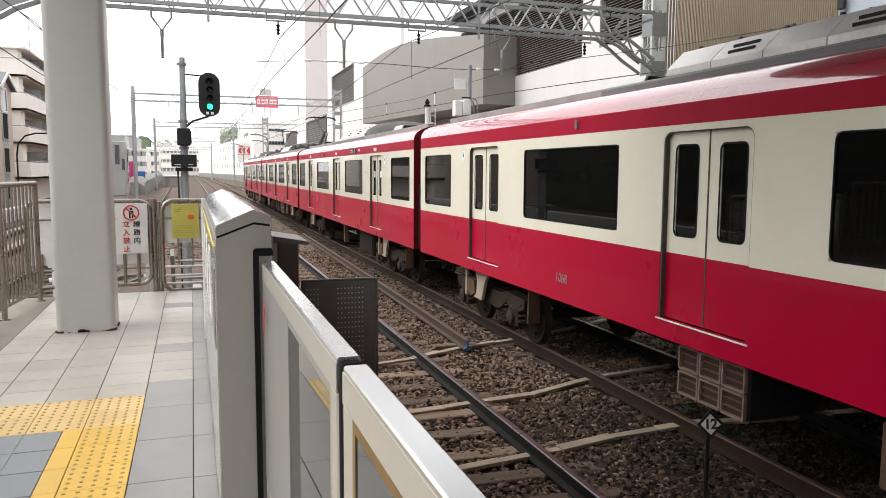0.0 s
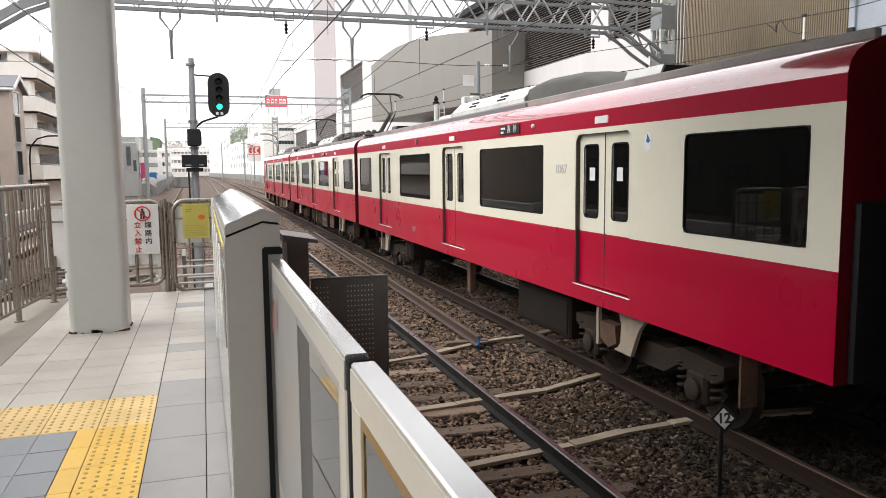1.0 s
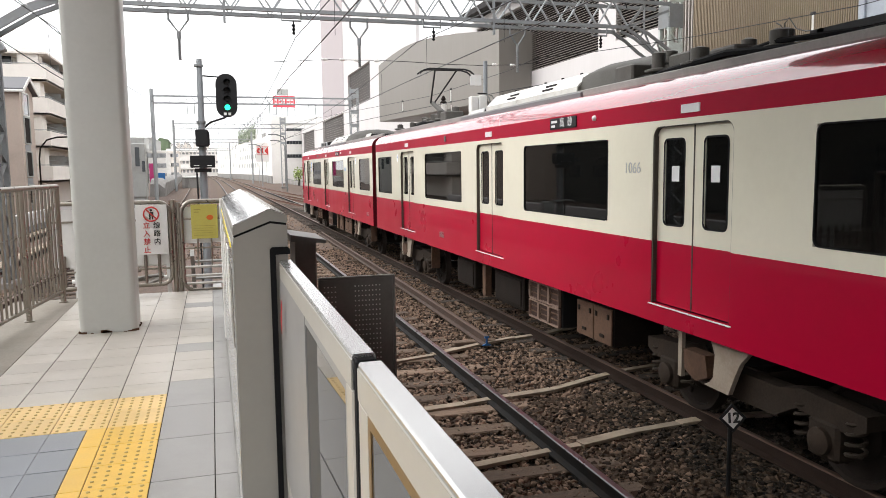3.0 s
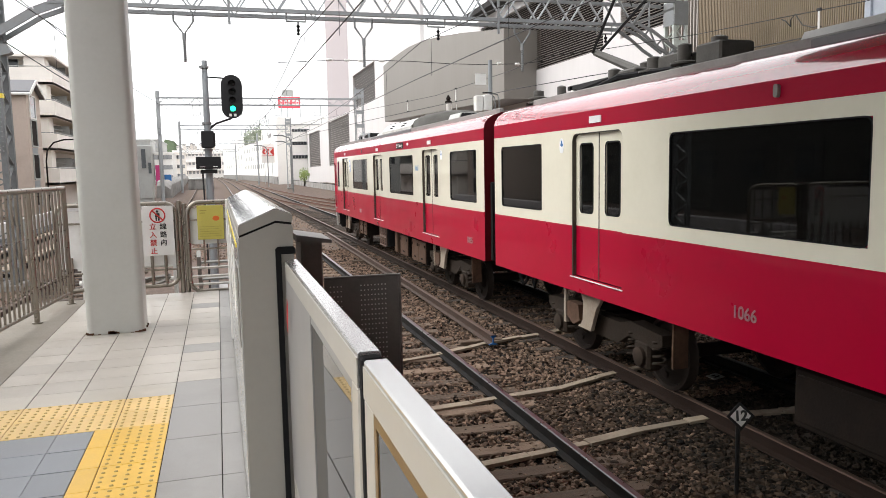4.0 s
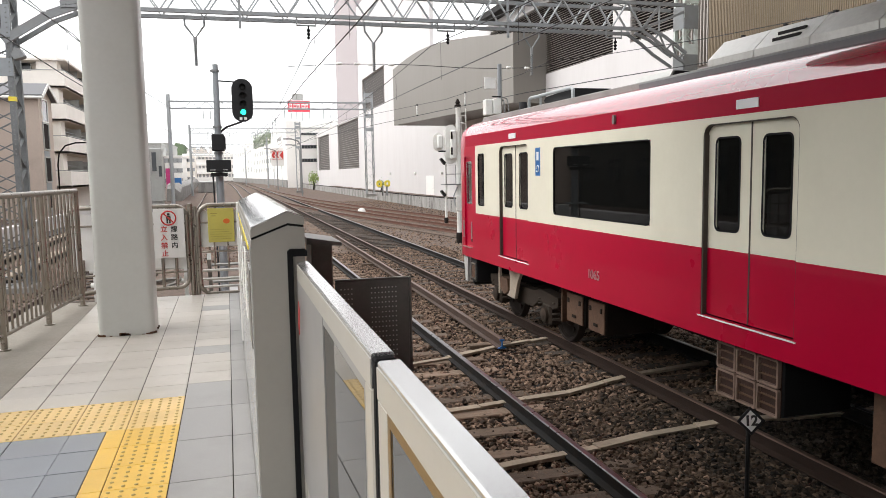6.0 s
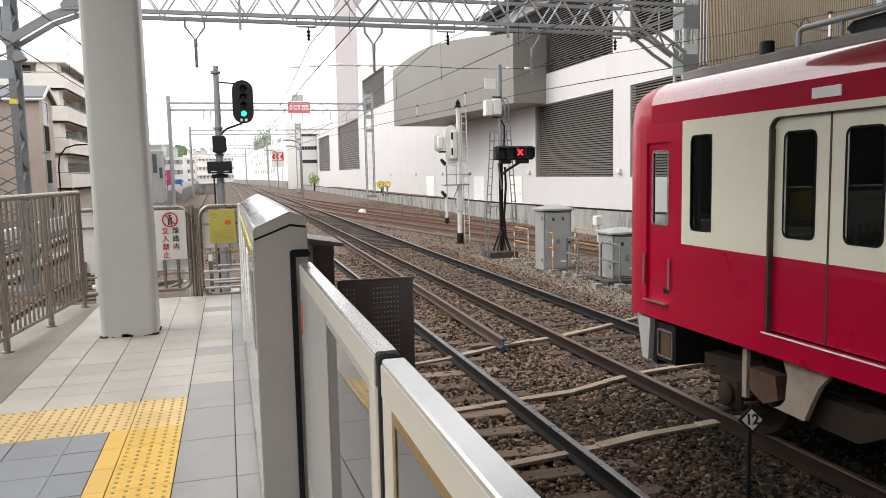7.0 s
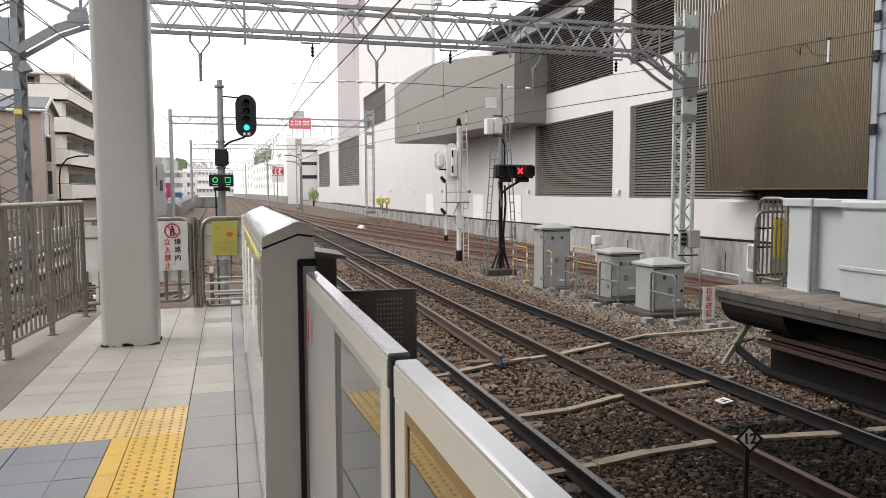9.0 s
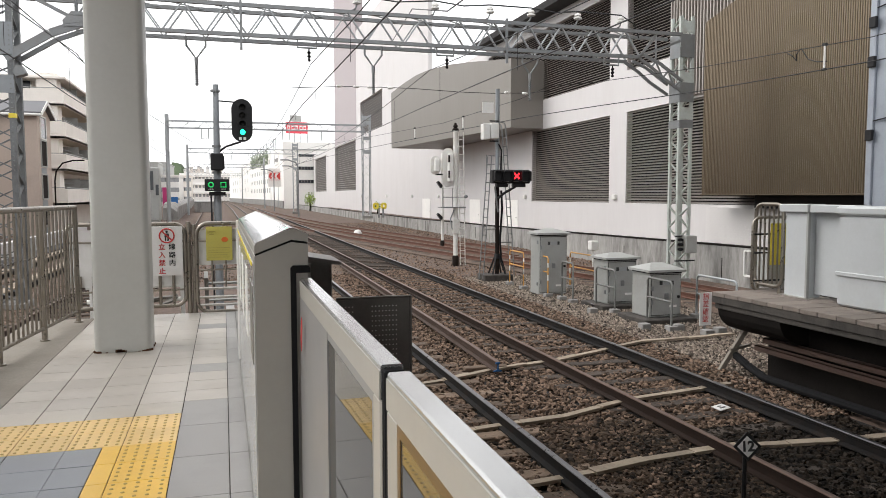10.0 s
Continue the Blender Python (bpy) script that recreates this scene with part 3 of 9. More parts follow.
def stones(name, count, area, size, material, label, base, seed, skip=None, power=1.5, cheap=False):
    """Loose crushed stone: many small uneven lumps in one mesh."""
    rng = np.random.default_rng(seed)
    g = (1 + 5 ** 0.5) / 2
    ico = np.array([(-1, g, 0), (1, g, 0), (-1, -g, 0), (1, -g, 0), (0, -1, g), (0, 1, g), (0, -1, -g), (0, 1, -g), (g, 0, -1), (g, 0, 1), (-g, 0, -1), (-g, 0, 1)]) / 1.9
    fac = np.array([(0, 11, 5), (0, 5, 1), (0, 1, 7), (0, 7, 10), (0, 10, 11), (1, 5, 9), (5, 11, 4), (11, 10, 2), (10, 7, 6), (7, 1, 8),
                    (3, 9, 4), (3, 4, 2), (3, 2, 6), (3, 6, 8), (3, 8, 9), (4, 9, 5), (2, 4, 11), (6, 2, 10), (8, 6, 7), (9, 8, 1)])
    if cheap:
        ico = np.array([(-1, -1, -0.6), (1, -1, -0.6), (1, 1, -0.6), (-1, 1, -0.6), (0.1, 0.1, 1.0)]) * 0.8
        fac = np.array([(0, 1, 4), (1, 2, 4), (2, 3, 4), (3, 0, 4)])
    nv, nf = len(ico), len(fac)
    x0, x1, y0, y1 = area
    u = rng.random(count)
    ys = y0 + (y1 - y0) * u ** power
    xs = x0 + (x1 - x0) * rng.random(count)
    if skip is not None:
        keep = ~skip(xs, ys)
        xs, ys = xs[keep], ys[keep]
    n = len(xs)
    s = size * (0.55 + 0.75 * rng.random(n)) * (1 + 0.25 * (ys - y0) / (y1 - y0))
    v = ico[None] * (0.42 + 0.85 * rng.random((n, nv, 1)))
    v = v * (0.7 + 0.6 * rng.random((n, 1, 3))) * np.array((1, 1, 0.75))
    a = rng.random(n) * 6.28
    c, k = np.cos(a)[:, None], np.sin(a)[:, None]
    v = np.stack((v[..., 0] * c - v[..., 1] * k, v[..., 0] * k + v[..., 1] * c, v[..., 2]), -1) * (s[:, None, None] / 2)
    z = base + rng.random(n) * 0.034
    v += np.stack((xs, ys, z), -1)[:, None, :]
    f = (fac[None] + (np.arange(n) * nv)[:, None, None]).reshape(-1)
    me = bpy.data.meshes.new(name)
    me.vertices.add(n * nv)
    me.vertices.foreach_set("co", v.reshape(-1))
    me.loops.add(n * nf * 3)
    me.loops.foreach_set("vertex_index", f.astype(np.int32))
    me.polygons.add(n * nf)
    me.polygons.foreach_set("loop_start", np.arange(0, n * nf * 3, 3, dtype=np.int32))
    me.polygons.foreach_set("use_smooth", np.zeros(n * nf, dtype=bool))
    me.update(calc_edges=True)
    tagged(part(name, me, material), label, "ballast", kind="stuff")


def rails_here(xs, ys):
    hit = np.zeros(len(xs), bool)
    for x in (1.6, 3.1, 4.97, 6.47):
        hit |= np.abs(xs - x) < 0.085
    return hit


def shaded_here(xs, ys):
    """Rails, and the stretch between the tracks whose stones carry painted shade."""
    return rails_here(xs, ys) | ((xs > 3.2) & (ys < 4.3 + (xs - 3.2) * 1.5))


def make_platform():
    p = thing("platform_near", "station platform paved with pale tiles and yellow tactile strips", "platform", kind="structure")
    part("slab", M().box(-2.27, 0.86, -40, 9.84, -1.3, -0.012, 0.01), CONCRETE, p, "weathered concrete platform body")
    part("bedding", M().box(-2.25, 0.84, -39.9, 9.82, -0.012, -0.0075), GROUT, p, "grey joints between the tiles")
    # coping along the track side and the raised kerb under the doors
    part("door_kerb", M().box(0.105, 0.40, -12, 9.6, -0.0075, 0.05, 0.008), CONCRETE, p, "worn concrete kerb under the platform doors")
    part("coping", M().box(0.41, 0.86, -12, 9.82, -0.0075, 0.01, 0.006), CONCRETE, p)
    T = 0.3055
    g = 0.0036

    def tile_mesh(w, d, h=0.0):
        return M().box(-w / 2 + g * 0.75, w / 2 - g * 0.75, -d / 2 + g * 0.6, d / 2 - g * 0.6, -0.006, h, 0.0016).mesh("tile")

    def tactile_mesh(h):
        m = M().box(-T / 2 + g / 2, T / 2 - g / 2, -T / 2 + g / 2, T / 2 - g / 2, -0.006, h, 0.0016)
        return m.mesh("tactile_tile")

    def dots_mesh(h):
        m = M()
        for i in range(5):
            for j in range(5):
                x, y = (i - 2) * T / 5.1, (j - 2) * T / 5.1
                m.lathe([(0.0105, h - 0.001), (0.0095, h + 0.003), (0.006, h + 0.0045)], 8, pose(x, y, 0))
        return m.mesh("dot_field", 60)

    pale, grey, tact, dots = tile_mesh(T, T), tile_mesh(T, T), tactile_mesh(0.001), dots_mesh(0.001)
    narrow = tile_mesh(0.113, 2 * T)
    long_grey = tile_mesh(T, 2 * T)
    blue = tile_mesh(T, T)
    tact2, dots2 = tactile_mesh(0.0018), dots_mesh(0.0018)
    x_edge, y_edge = -0.309, 5.318
    rnd = random.Random(5)
    # pale field beyond the strip, blue field before it
    for i in range(6):
        x = x_edge - T * (i + 0.5)
        for j in range(-4, 34):
            y = y_edge - T * 2 + T * (j + 0.5)
            if x < -1.55 or y > 9.75 or y < 1.6:
                continue
            if j < 0 and i < 2:
                continue
            if j in (0, 1):
                continue
            ob = part("tile", pale if j >= 2 else blue, TILE_PALE if j >= 2 else TILE_BLUE, p)
            ob.matrix_basis = pose(x, y, rnd.uniform(-0.0008, 0.0004), 0, 0, rnd.choice((0, 180)))
    part("edge_strip", M().box(-2.24, x_edge - 4 * T - 0.004, 1.6, 9.82, -0.0075, -0.002), EDGE_STRIP, p, "worn brown concrete strip along the fence")
    # grey strip beside the doors, in tiles and long pieces
    for j in range(-5, 17):
        y = y_edge - T + 2 * T * (j + 0.5)
        if y > 9.6 or y < 1.6:
            continue
        if j < 1:
            place(part("tile", long_grey, TILE_GREY, p), x_edge + T / 2, y, 0)
        else:
            for k in (-0.5, 0.5):
                odd = rnd.random() < 0.2
                place(part("tile", grey if odd else pale, TILE_GREY if odd else TILE_PALE, p), x_edge + T / 2, y + k * T, 0)
    for j in range(-6, 9):
        place(part("tile", narrow, TILE_GREY, p), 0.052, y_edge + 2 * T * j, -0.002)
    # tactile strips: the cross strip of two rows and the run towards the camera
    spots = [(i, j) for i in range(6) for j in (0, 1)]
    for i, j in spots:
        x, y = x_edge - T * (i + 0.5), y_edge - T * (j + 0.5)
        tl = place(part("tactile_tile", tact, TILE_YELLOW, p), x, y, 0)
        part("dot_field", dots, YELLOW_WORN, tl, "rows of worn raised dots")
    edge = M().box(-0.0525, 0.0505, -T / 2 + g / 2, T / 2 - g / 2, -0.006, 0.0018, 0.0016).mesh("tactile_edge")
    slim = M().box(-0.1, 0.1 - g, -T / 2 + g, T / 2 - g, -0.006, 0.0, 0.0016).mesh("tile")
    for j in range(10):
        x, y = x_edge - T * 0.5, y_edge - T * (j + 2 + 0.5)
        tl = place(part("tactile_tile", tact2, TILE_YELLOW_NEW, p), x, y, 0)
        part("dot_field", dots2, YELLOW_WORN, tl)
        place(part("tactile_edge", edge, TILE_YELLOW_NEW, p), x_edge - T - 0.053, y, 0)
        place(part("tile", slim, TILE_BLUE, p), x_edge - T - 0.107 - 0.1, y, 0)
    # the plain rest of the platform behind
    part("paving", M().box(-2.24, 0.0, -39.8, 1.6, -0.0075, 0.0), TILE_PALE, p, "pale paving behind")
    c = thing("platform_canopy", "white panelled canopy over the platform", "canopy", kind="structure")
    part("canopy_roof", M().box(-2.4, 0.6, -40, 8.25, 5.1, 5.35, 0.02), CANOPY, c)


def make_column():
    c = thing("platform_column", "grey-white painted steel column with a rusty foot on the tiles", "column", pose(-0.950, 7.79, 0))
    r, hw, hd = 0.06, 0.254, 0.21
    ring = []
    for cx, cy, a0 in ((hw - r, hd - r, 0), (-hw + r, hd - r, 90), (-hw + r, -hd + r, 180), (hw - r, -hd + r, 270)):
        for k in range(7):
            a = radians(a0 + 15 * k)
            ring.append((cx + r * math.cos(a), cy + r * math.sin(a)))
    part("shaft", M().prism(ring, "z", 0.0, 5.11), COLUMN_PAINT, c, smooth=40)
    rnd = random.Random(3)
    m = M()
    for i in range(len(ring)):
        x, y = ring[i]
        if y < -0.05:
            for k in range(3):
                u = rnd.random()
                x2, y2 = ring[(i + 1) % len(ring)]
                px, py = x + (x2 - x) * u, y + (y2 - y) * u
                m.box(px - 0.012, px + 0.012, py - 0.006, py + 0.006, 0.0, rnd.uniform(0.004, 0.02))
    for k in range(9):
        px = rnd.uniform(-0.05, 0.02)
        m.box(px - 0.02, px + 0.02, -hd - 0.004, -hd + 0.01, 0.0, rnd.uniform(0.008, 0.03))
    part("rusty_foot", m, RUST, c, "rust and lifted paint at the foot")


def make_platform_far():
    p = thing("platform_far", "opposite platform with a stained slab edge and shade-dark underside", "platform", kind="structure")
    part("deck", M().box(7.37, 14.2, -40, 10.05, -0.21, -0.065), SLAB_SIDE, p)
    # edge slabs
    m = M().box(-0.30, 0.30, -0.151, 0.151, -0.05, 0.016, 0.008).mesh("edge_slab")
    for i in range(40):
        for k in range(2):
            ob = part("edge_slab", m, SLAB, p)
            ob.matrix_basis = pose(7.66 + 0.61 * k, 9.90 - 0.3135 * i, -0.058 + ((i + k) % 3) * 0.002)
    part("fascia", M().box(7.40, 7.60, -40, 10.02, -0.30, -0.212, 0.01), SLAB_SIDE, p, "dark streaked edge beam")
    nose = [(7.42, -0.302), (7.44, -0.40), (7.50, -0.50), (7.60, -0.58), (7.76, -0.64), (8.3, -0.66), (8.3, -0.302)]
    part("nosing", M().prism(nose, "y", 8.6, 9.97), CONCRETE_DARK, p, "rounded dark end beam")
    # near-black wall brought forward to stand for the shade under the deck
    part("under_wall", M().box(7.93, 8.13, -40, 9.42, -1.32, -0.215), CONCRETE_DARK, p, "wall under the platform, near-black to stand for shade")
    part("brace", M().bar((7.90, 9.88, -0.62), (7.50, 9.98, -1.30), 0.08, 0.07).bar((7.62, 9.9, -0.96), (7.98, 9.9, -0.90), 0.05, 0.04), EDGE_STRIP, p, "pale brown slanting brace at the platform end")
    for x, z in ((7.58, -0.80), (7.72, -0.70)):
        part("ledge_beam", M().box(x, x + 0.012, -40, 9.3, z - 0.04, z + 0.04).box(x, x + 0.11, -40, 9.3, z + 0.028, z + 0.04), RAIL_SIDE, p, "brown angle beam under the edge")
    part("pipe", M().tube([(7.72, 9.9, -1.05), (7.66, 9.5, -1.15), (7.55, 9.0, -1.20), (7.5, 8.2, -1.18), (7.6, 6.0, -1.2), (7.6, -10, -1.2)], 0.06), BLACK_RUBBER, p, "black hose")
    # Out of view; its reach over the tracks is chosen to block sky light.
    c = thing("canopy_far", "unseen grey canopy, spread over the tracks to hold back light", "canopy", kind="structure")
    part("canopy_roof", M().prism([(0.62, -40), (14.3, -40), (14.3, 7.0), (9.0, 7.3), (2.4, 7.4), (2.4, 7.2), (0.62, 7.2)], "z", 4.5, 4.75), CANOPY, c)


SLAB = mat("worn_edge_slab", (0.19, 0.16, 0.138), 0.85, 0, 0.15, 6, 0.2, 50, (0.09, 0.075, 0.065), 0.5, 2, spread=0.15, fixed=True)

# ---- the building beside the line, the retaining wall ----


def louver_bay(parent, x, y0, y1, z0, z1, pitch=0.118, back=None):
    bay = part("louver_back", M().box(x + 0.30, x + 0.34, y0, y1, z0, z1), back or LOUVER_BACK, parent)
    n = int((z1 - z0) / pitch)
    d = (z1 - z0) / n
    prof = [(x + 0.02, -0.028), (x + 0.035, -0.036), (x + 0.16, 0.032), (x + 0.14, 0.040)]
    me = M().prism(prof, "y", y0, y1).mesh("slat")
    for i in range(n):
        place(part("slat", me, LOUVER, bay), 0, 0, z0 + d * (i + 0.5))
    return bay


def wall_with_bays(parent, x, y0, y1, z0, z1, bays, material, t=0.35):
    """A wall in the plane x with rectangular openings, made of piers and bands."""
    ys = sorted({y0, y1, *[b[0] for b in bays], *[b[1] for b in bays]})
    m = M()
    for a, b in zip(ys, ys[1:]):
        mid = (a + b) / 2
        cuts = sorted((q[2], q[3]) for q in bays if q[0] <= mid <= q[1])
        z = z0
        for c0, c1 in cuts:
            if c0 > z:
                m.box(x, x + t, a, b, z, c0)
            z = c1
        if z < z1:
            m.box(x, x + t, a, b, z, z1)
    return part("wall", m, material, parent, weld=True)


def make_main_building():
    b = thing("station_building", "large white building with brown louvres and greige cladding beside the line", "building")
    X = 18.0
    bays = [(32.73, 42.25, 1.1, 5.3), (17.6, 31.15, 1.1, 5.3), (32.8, 50.0, 7.0, 11.0), (27.6, 31.2, 7.2, 11.2)]
    wall_with_bays(b, X, 8, 66, -1.3, 11.6, bays, WHITE_WALL)
    for q in bays:
        louver_bay(b, X, *q)
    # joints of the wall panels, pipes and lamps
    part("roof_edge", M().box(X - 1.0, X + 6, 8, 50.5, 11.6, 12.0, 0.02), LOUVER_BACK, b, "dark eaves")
    part("body", M().box(X + 0.36, X + 20, 8, 156, -1.3, 9.55), WHITE_WALL, b)
    far = [(105, 125.4, 2.2, 9.3), (136.5, 153, 2.2, 8.7)]
    wall_with_bays(b, X, 66, 156, -1.3, 9.6, far, WHITE_WALL)
    for q in far:
        louver_bay(b, X, *q, 0.32, HAZED_BACK)
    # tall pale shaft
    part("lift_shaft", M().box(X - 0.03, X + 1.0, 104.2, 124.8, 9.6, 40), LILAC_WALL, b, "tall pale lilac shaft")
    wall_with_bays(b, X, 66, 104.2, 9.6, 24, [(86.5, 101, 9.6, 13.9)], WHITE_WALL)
    louver_bay(b, X, 86.5, 101, 8.6, 13.9, 0.3, HAZED_BACK)
        # oblique clad volume with an arched top, standing out from the wall
    a, e = Vector((15.9, 40.4)), Vector((13.45, 61.0))
    d = (e - a).normalized()
    nrm = Vector((d.y, -d.x))
    L = (e - a).length
    top = [(0, 9.25), (3, 9.6), (5.7, 9.95), (9, 10.3), (12.5, 10.5), (15, 10.48), (17.2, 10.3), (19, 10.1), (L, 9.85)]
    prof = [(0, 5.35)] + [(L, 5.35)] + top[::-1]
    v = []
    for w in (0.0, 5.5):
        for s, z in prof:
            q = a + d * s + nrm * w
            v.append((q.x, q.y, z))
    n = len(prof)
    f = [tuple(range(n)), tuple(range(2 * n - 1, n - 1, -1))] + [((i + 1) % n, i, n + i, n + (i + 1) % n) for i in range(n)]
    part("clad_volume", M().add(v, f), BEIGE_WALL, b, "greige clad volume with an arched top")
    # doors in the white wall
    for y, w in ((44.4, 1.45), (51.7, 1.5), (65.4, 1.75)):
        dr = part("door", M().box(X - 0.04, X + 0.02, y, y + w * 1.6, -0.9, 1.15, 0.01), FAR_WALL, b, "plain white steel door")
        part("door_handle", M().box(X - 0.09, X - 0.04, y + 0.15, y + 0.3, 0.0, 0.06, 0.01), STEEL, dr)
    for y in (31.9, 43.0, 62.5, 72.0, 84.0, 100.5):
        part("wall_lamp", M().box(X - 0.16, X, y, y + 0.3, 1.25, 1.5, 0.03), POLE_WHITE, b, "small white wall lamp")


def make_bronze_block():
    b = thing("bronze_clad_block", "dark bronze block clad in fine vertical ribs above the platform", "building")
    X, y0, y1, z0, z1 = 16.5, 8.0, 23.31, 1.52, 11.3
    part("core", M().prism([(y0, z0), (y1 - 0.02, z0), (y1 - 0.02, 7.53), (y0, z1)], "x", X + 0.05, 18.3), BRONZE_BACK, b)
    step = 0.081
    tall = {}
    for i in range(int((y1 - y0) / step)):
        y = y1 - 0.04 - step * i
        h = 7.55 + (y1 - y) * 0.245
        k = round(h, 2)
        if k not in tall:
            tall[k] = M().prism([(X + 0.052, -0.030), (X + 0.030, -0.022), (X + 0.022, 0.0), (X + 0.030, 0.022), (X + 0.052, 0.030)][::-1], "z", z0 - 0.02, k).mesh("rib")
        place(part("rib", tall[k], BRONZE_RIB, b), 0, y, 0)
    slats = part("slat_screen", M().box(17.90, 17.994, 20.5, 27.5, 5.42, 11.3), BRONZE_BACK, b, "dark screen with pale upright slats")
    me = M().box(17.82, 17.90, -0.035, 0.035, 5.40, 11.3, 0.005).mesh("upright_slat")
    for i in range(34):
        place(part("upright_slat", me, LOUVER, slats), 0, 27.42 - 0.2 * i, 0)
    part("bottom_trim", M().box(X - 0.03, X + 0.06, y0, y1, z0 - 0.06, z0 - 0.022, 0.005), BRONZE_RIB, b)
    # solid near-black box in place of the recess's shade
    part("recess", M().box(17.2, 17.99, 6, 21.3, 1.02, z0 - 0.07), LOUVER_BACK, b, "solid dark box standing for the shaded recess under the block")
    w = thing("brick_tile_wall", "white glazed tile wall below the bronze block", "wall", kind="structure")
    part("wall_base", M().box(17.6, 18.0 - 0.004, 6, 24.5, -1.3, 1.0), WHITE_TILE, w)
    me = M().box(-0.005, 0.0, 0.003, 0.297, 0.004, 0.081, 0.001).mesh("wall_tile")
    for j in range(20):
        for i in range(14):
            place(part("wall_tile", me, WHITE_TILE, w), 17.6, 24.2 - 0.3 * i - (0.15 if j % 2 else 0), -0.75 + 0.085 * j)
    s = thing("blue_steel_wall", "blue-grey painted steel wall with bolted brackets", "wall", kind="structure")
    part("panel", M().box(13.0, 13.3, -10, 12.65, 0.9, 12, 0.02), BLUE_STEEL, s)
    part("panel_edge", M().box(12.94, 13.0, 12.5, 12.65, 0.9, 12, 0.01), BLUE_STEEL, s)
    for z in (2.6, 4.1, 4.9, 6.6):
        part("bracket", M().box(12.86, 12.94, 12.45, 12.62, z, z + 0.22, 0.01), BLACK_PAINT, s, "black bracket")
    for z in (3.0, 5.3):
        part("cable", M().tube([(12.96, 12.5, z), (12.96, 11.5, z + 0.12), (12.96, 9, z + 0.2)], 0.015, 6), WIRE, s)


def make_retaining_wall():
    w = thing("retaining_wall", "streaked grey concrete retaining wall along the line", "wall", kind="structure")
    m = M()
    X = 15.0
    ys = [5, 20, 40, 60, 90, 130, 180, 250, 330]
    zt = [0.05, -0.09, -0.3, -0.42, -0.45, -0.45, -0.4, -0.4, -0.4]
    for i, (a, b) in enumerate(zip(ys, ys[1:])):
        xa, xb = X + bend(a) , X + bend(b)
        v = [(xa, a, -1.35), (xa + 0.3, a, -1.35), (xa + 0.3, a, zt[i]), (xa, a, zt[i]), (xb, b, -1.35), (xb + 0.3, b, -1.35), (xb + 0.3, b, zt[i + 1]), (xb, b, zt[i + 1])]
        m.add(v, [(0, 1, 2, 3), (7, 6, 5, 4), (0, 3, 7, 4), (3, 2, 6, 7), (2, 1, 5, 6)])
    part("wall", m, RETAIN, w)
    cap = M()
    for i, (a, b) in enumerate(zip(ys, ys[1:])):
        xa, xb = X + bend(a), X + bend(b)
        cap.add([(x, y, z) for x, y, zz in ((xa, a, zt[i]), (xb, b, zt[i + 1])) for x, z in ((x - 0.012, zz - 0.035), (x + 0.3, zz - 0.035), (x + 0.3, zz + 0.012), (x - 0.012, zz + 0.012))],
                [(0, 3, 7, 4), (3, 2, 6, 7), (0, 4, 5, 1)])
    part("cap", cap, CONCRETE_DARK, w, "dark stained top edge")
    me = M().box(-0.012, 0.0, -0.012, 0.012, -1.2, -0.5).mesh("wall_joint")
    for i in range(16):
        place(part("wall_joint", me, CONCRETE_DARK, w), X, 14 + i * 3.0, 0)
    # the raised yard between the wall and the building
    part("yard", M().box(15.28, 18.2, 5, 130, -1.33, -0.62), GROUND, w, "gravel yard behind the wall")



# ---- the train ----
# Red car ends with the shade between the cars painted into the colour.
END_SHADED = mat("shade_dark_red_end", (0.085, 0.002, 0.006), 0.5, 0, 0.2, 3, 0.1, 40, (0.05, 0.004, 0.006), 0.6, 1.5, spec=0.2)
GRID_PALE = mat("dusty_pale_grille_frame", (0.20, 0.135, 0.105), 0.8, 0.1, 0.2, 5, 0.1, 40)
GRID_CORE = mat("rusty_brown_grille_core", (0.040, 0.017, 0.011), 0.85, 0.1, 0.3, 6, 0.2, 40, (0.015, 0.01, 0.008), 0.6, 4)
RUSTY_BOX = mat("rusty_pale_box_paint", (0.105, 0.056, 0.033), 0.8, 0.1, 0.3, 3, 0.2, 40, (0.06, 0.03, 0.018), 0.9, 3.2)
ANCHOR = mat("dusty_pale_anchor_plate", (0.36, 0.30, 0.24), 0.6, 0.1, 0.15, 5, 0.1, 60, (0.17, 0.11, 0.07), 0.7, 2.5)
CAR_L, PITCH = 17.36, 17.86
HALF = 1.40
# heights above the rail head
Z_SOLE, Z_DOOR, Z_WAIST, Z_EAVE = 1.012, 1.205, 1.845, 3.05
ROOF = [(1.40, 3.05), (1.40, 3.245), (1.38, 3.325), (1.325, 3.40), (1.23, 3.46), (1.06, 3.515), (0.78, 3.56), (0.4, 3.59), (0, 3.60)]


def car_layout(cab):
    """Doors (start, end) and windows along the car, from its far end."""
    if cab:
        return [(2.53, 3.76), (8.02, 9.25), (13.38, 14.61)], [(4.66, 7.11), (10.16, 12.58), (15.44, 16.96)], [(1.45, 1.78)]
    return [(2.75, 3.98), (8.07, 9.29), (13.38, 14.61)], [(0.31, 1.83), (4.88, 7.27), (10.09, 12.48), (15.53, 17.05)], []


def rounded(y0, y1, z0, z1, r, n=4):
    """A rounded rectangle in (y, z)."""
    out = []
    for cy, cz, a0 in ((y1 - r, z1 - r, 0), (y0 + r, z1 - r, 90), (y0 + r, z0 + r, 180), (y1 - r, z0 + r, 270)):
        out += [(cy + r * math.cos(radians(a0 + 90 * k / n)), cz + r * math.sin(radians(a0 + 90 * k / n))) for k in range(n + 1)]
    return out


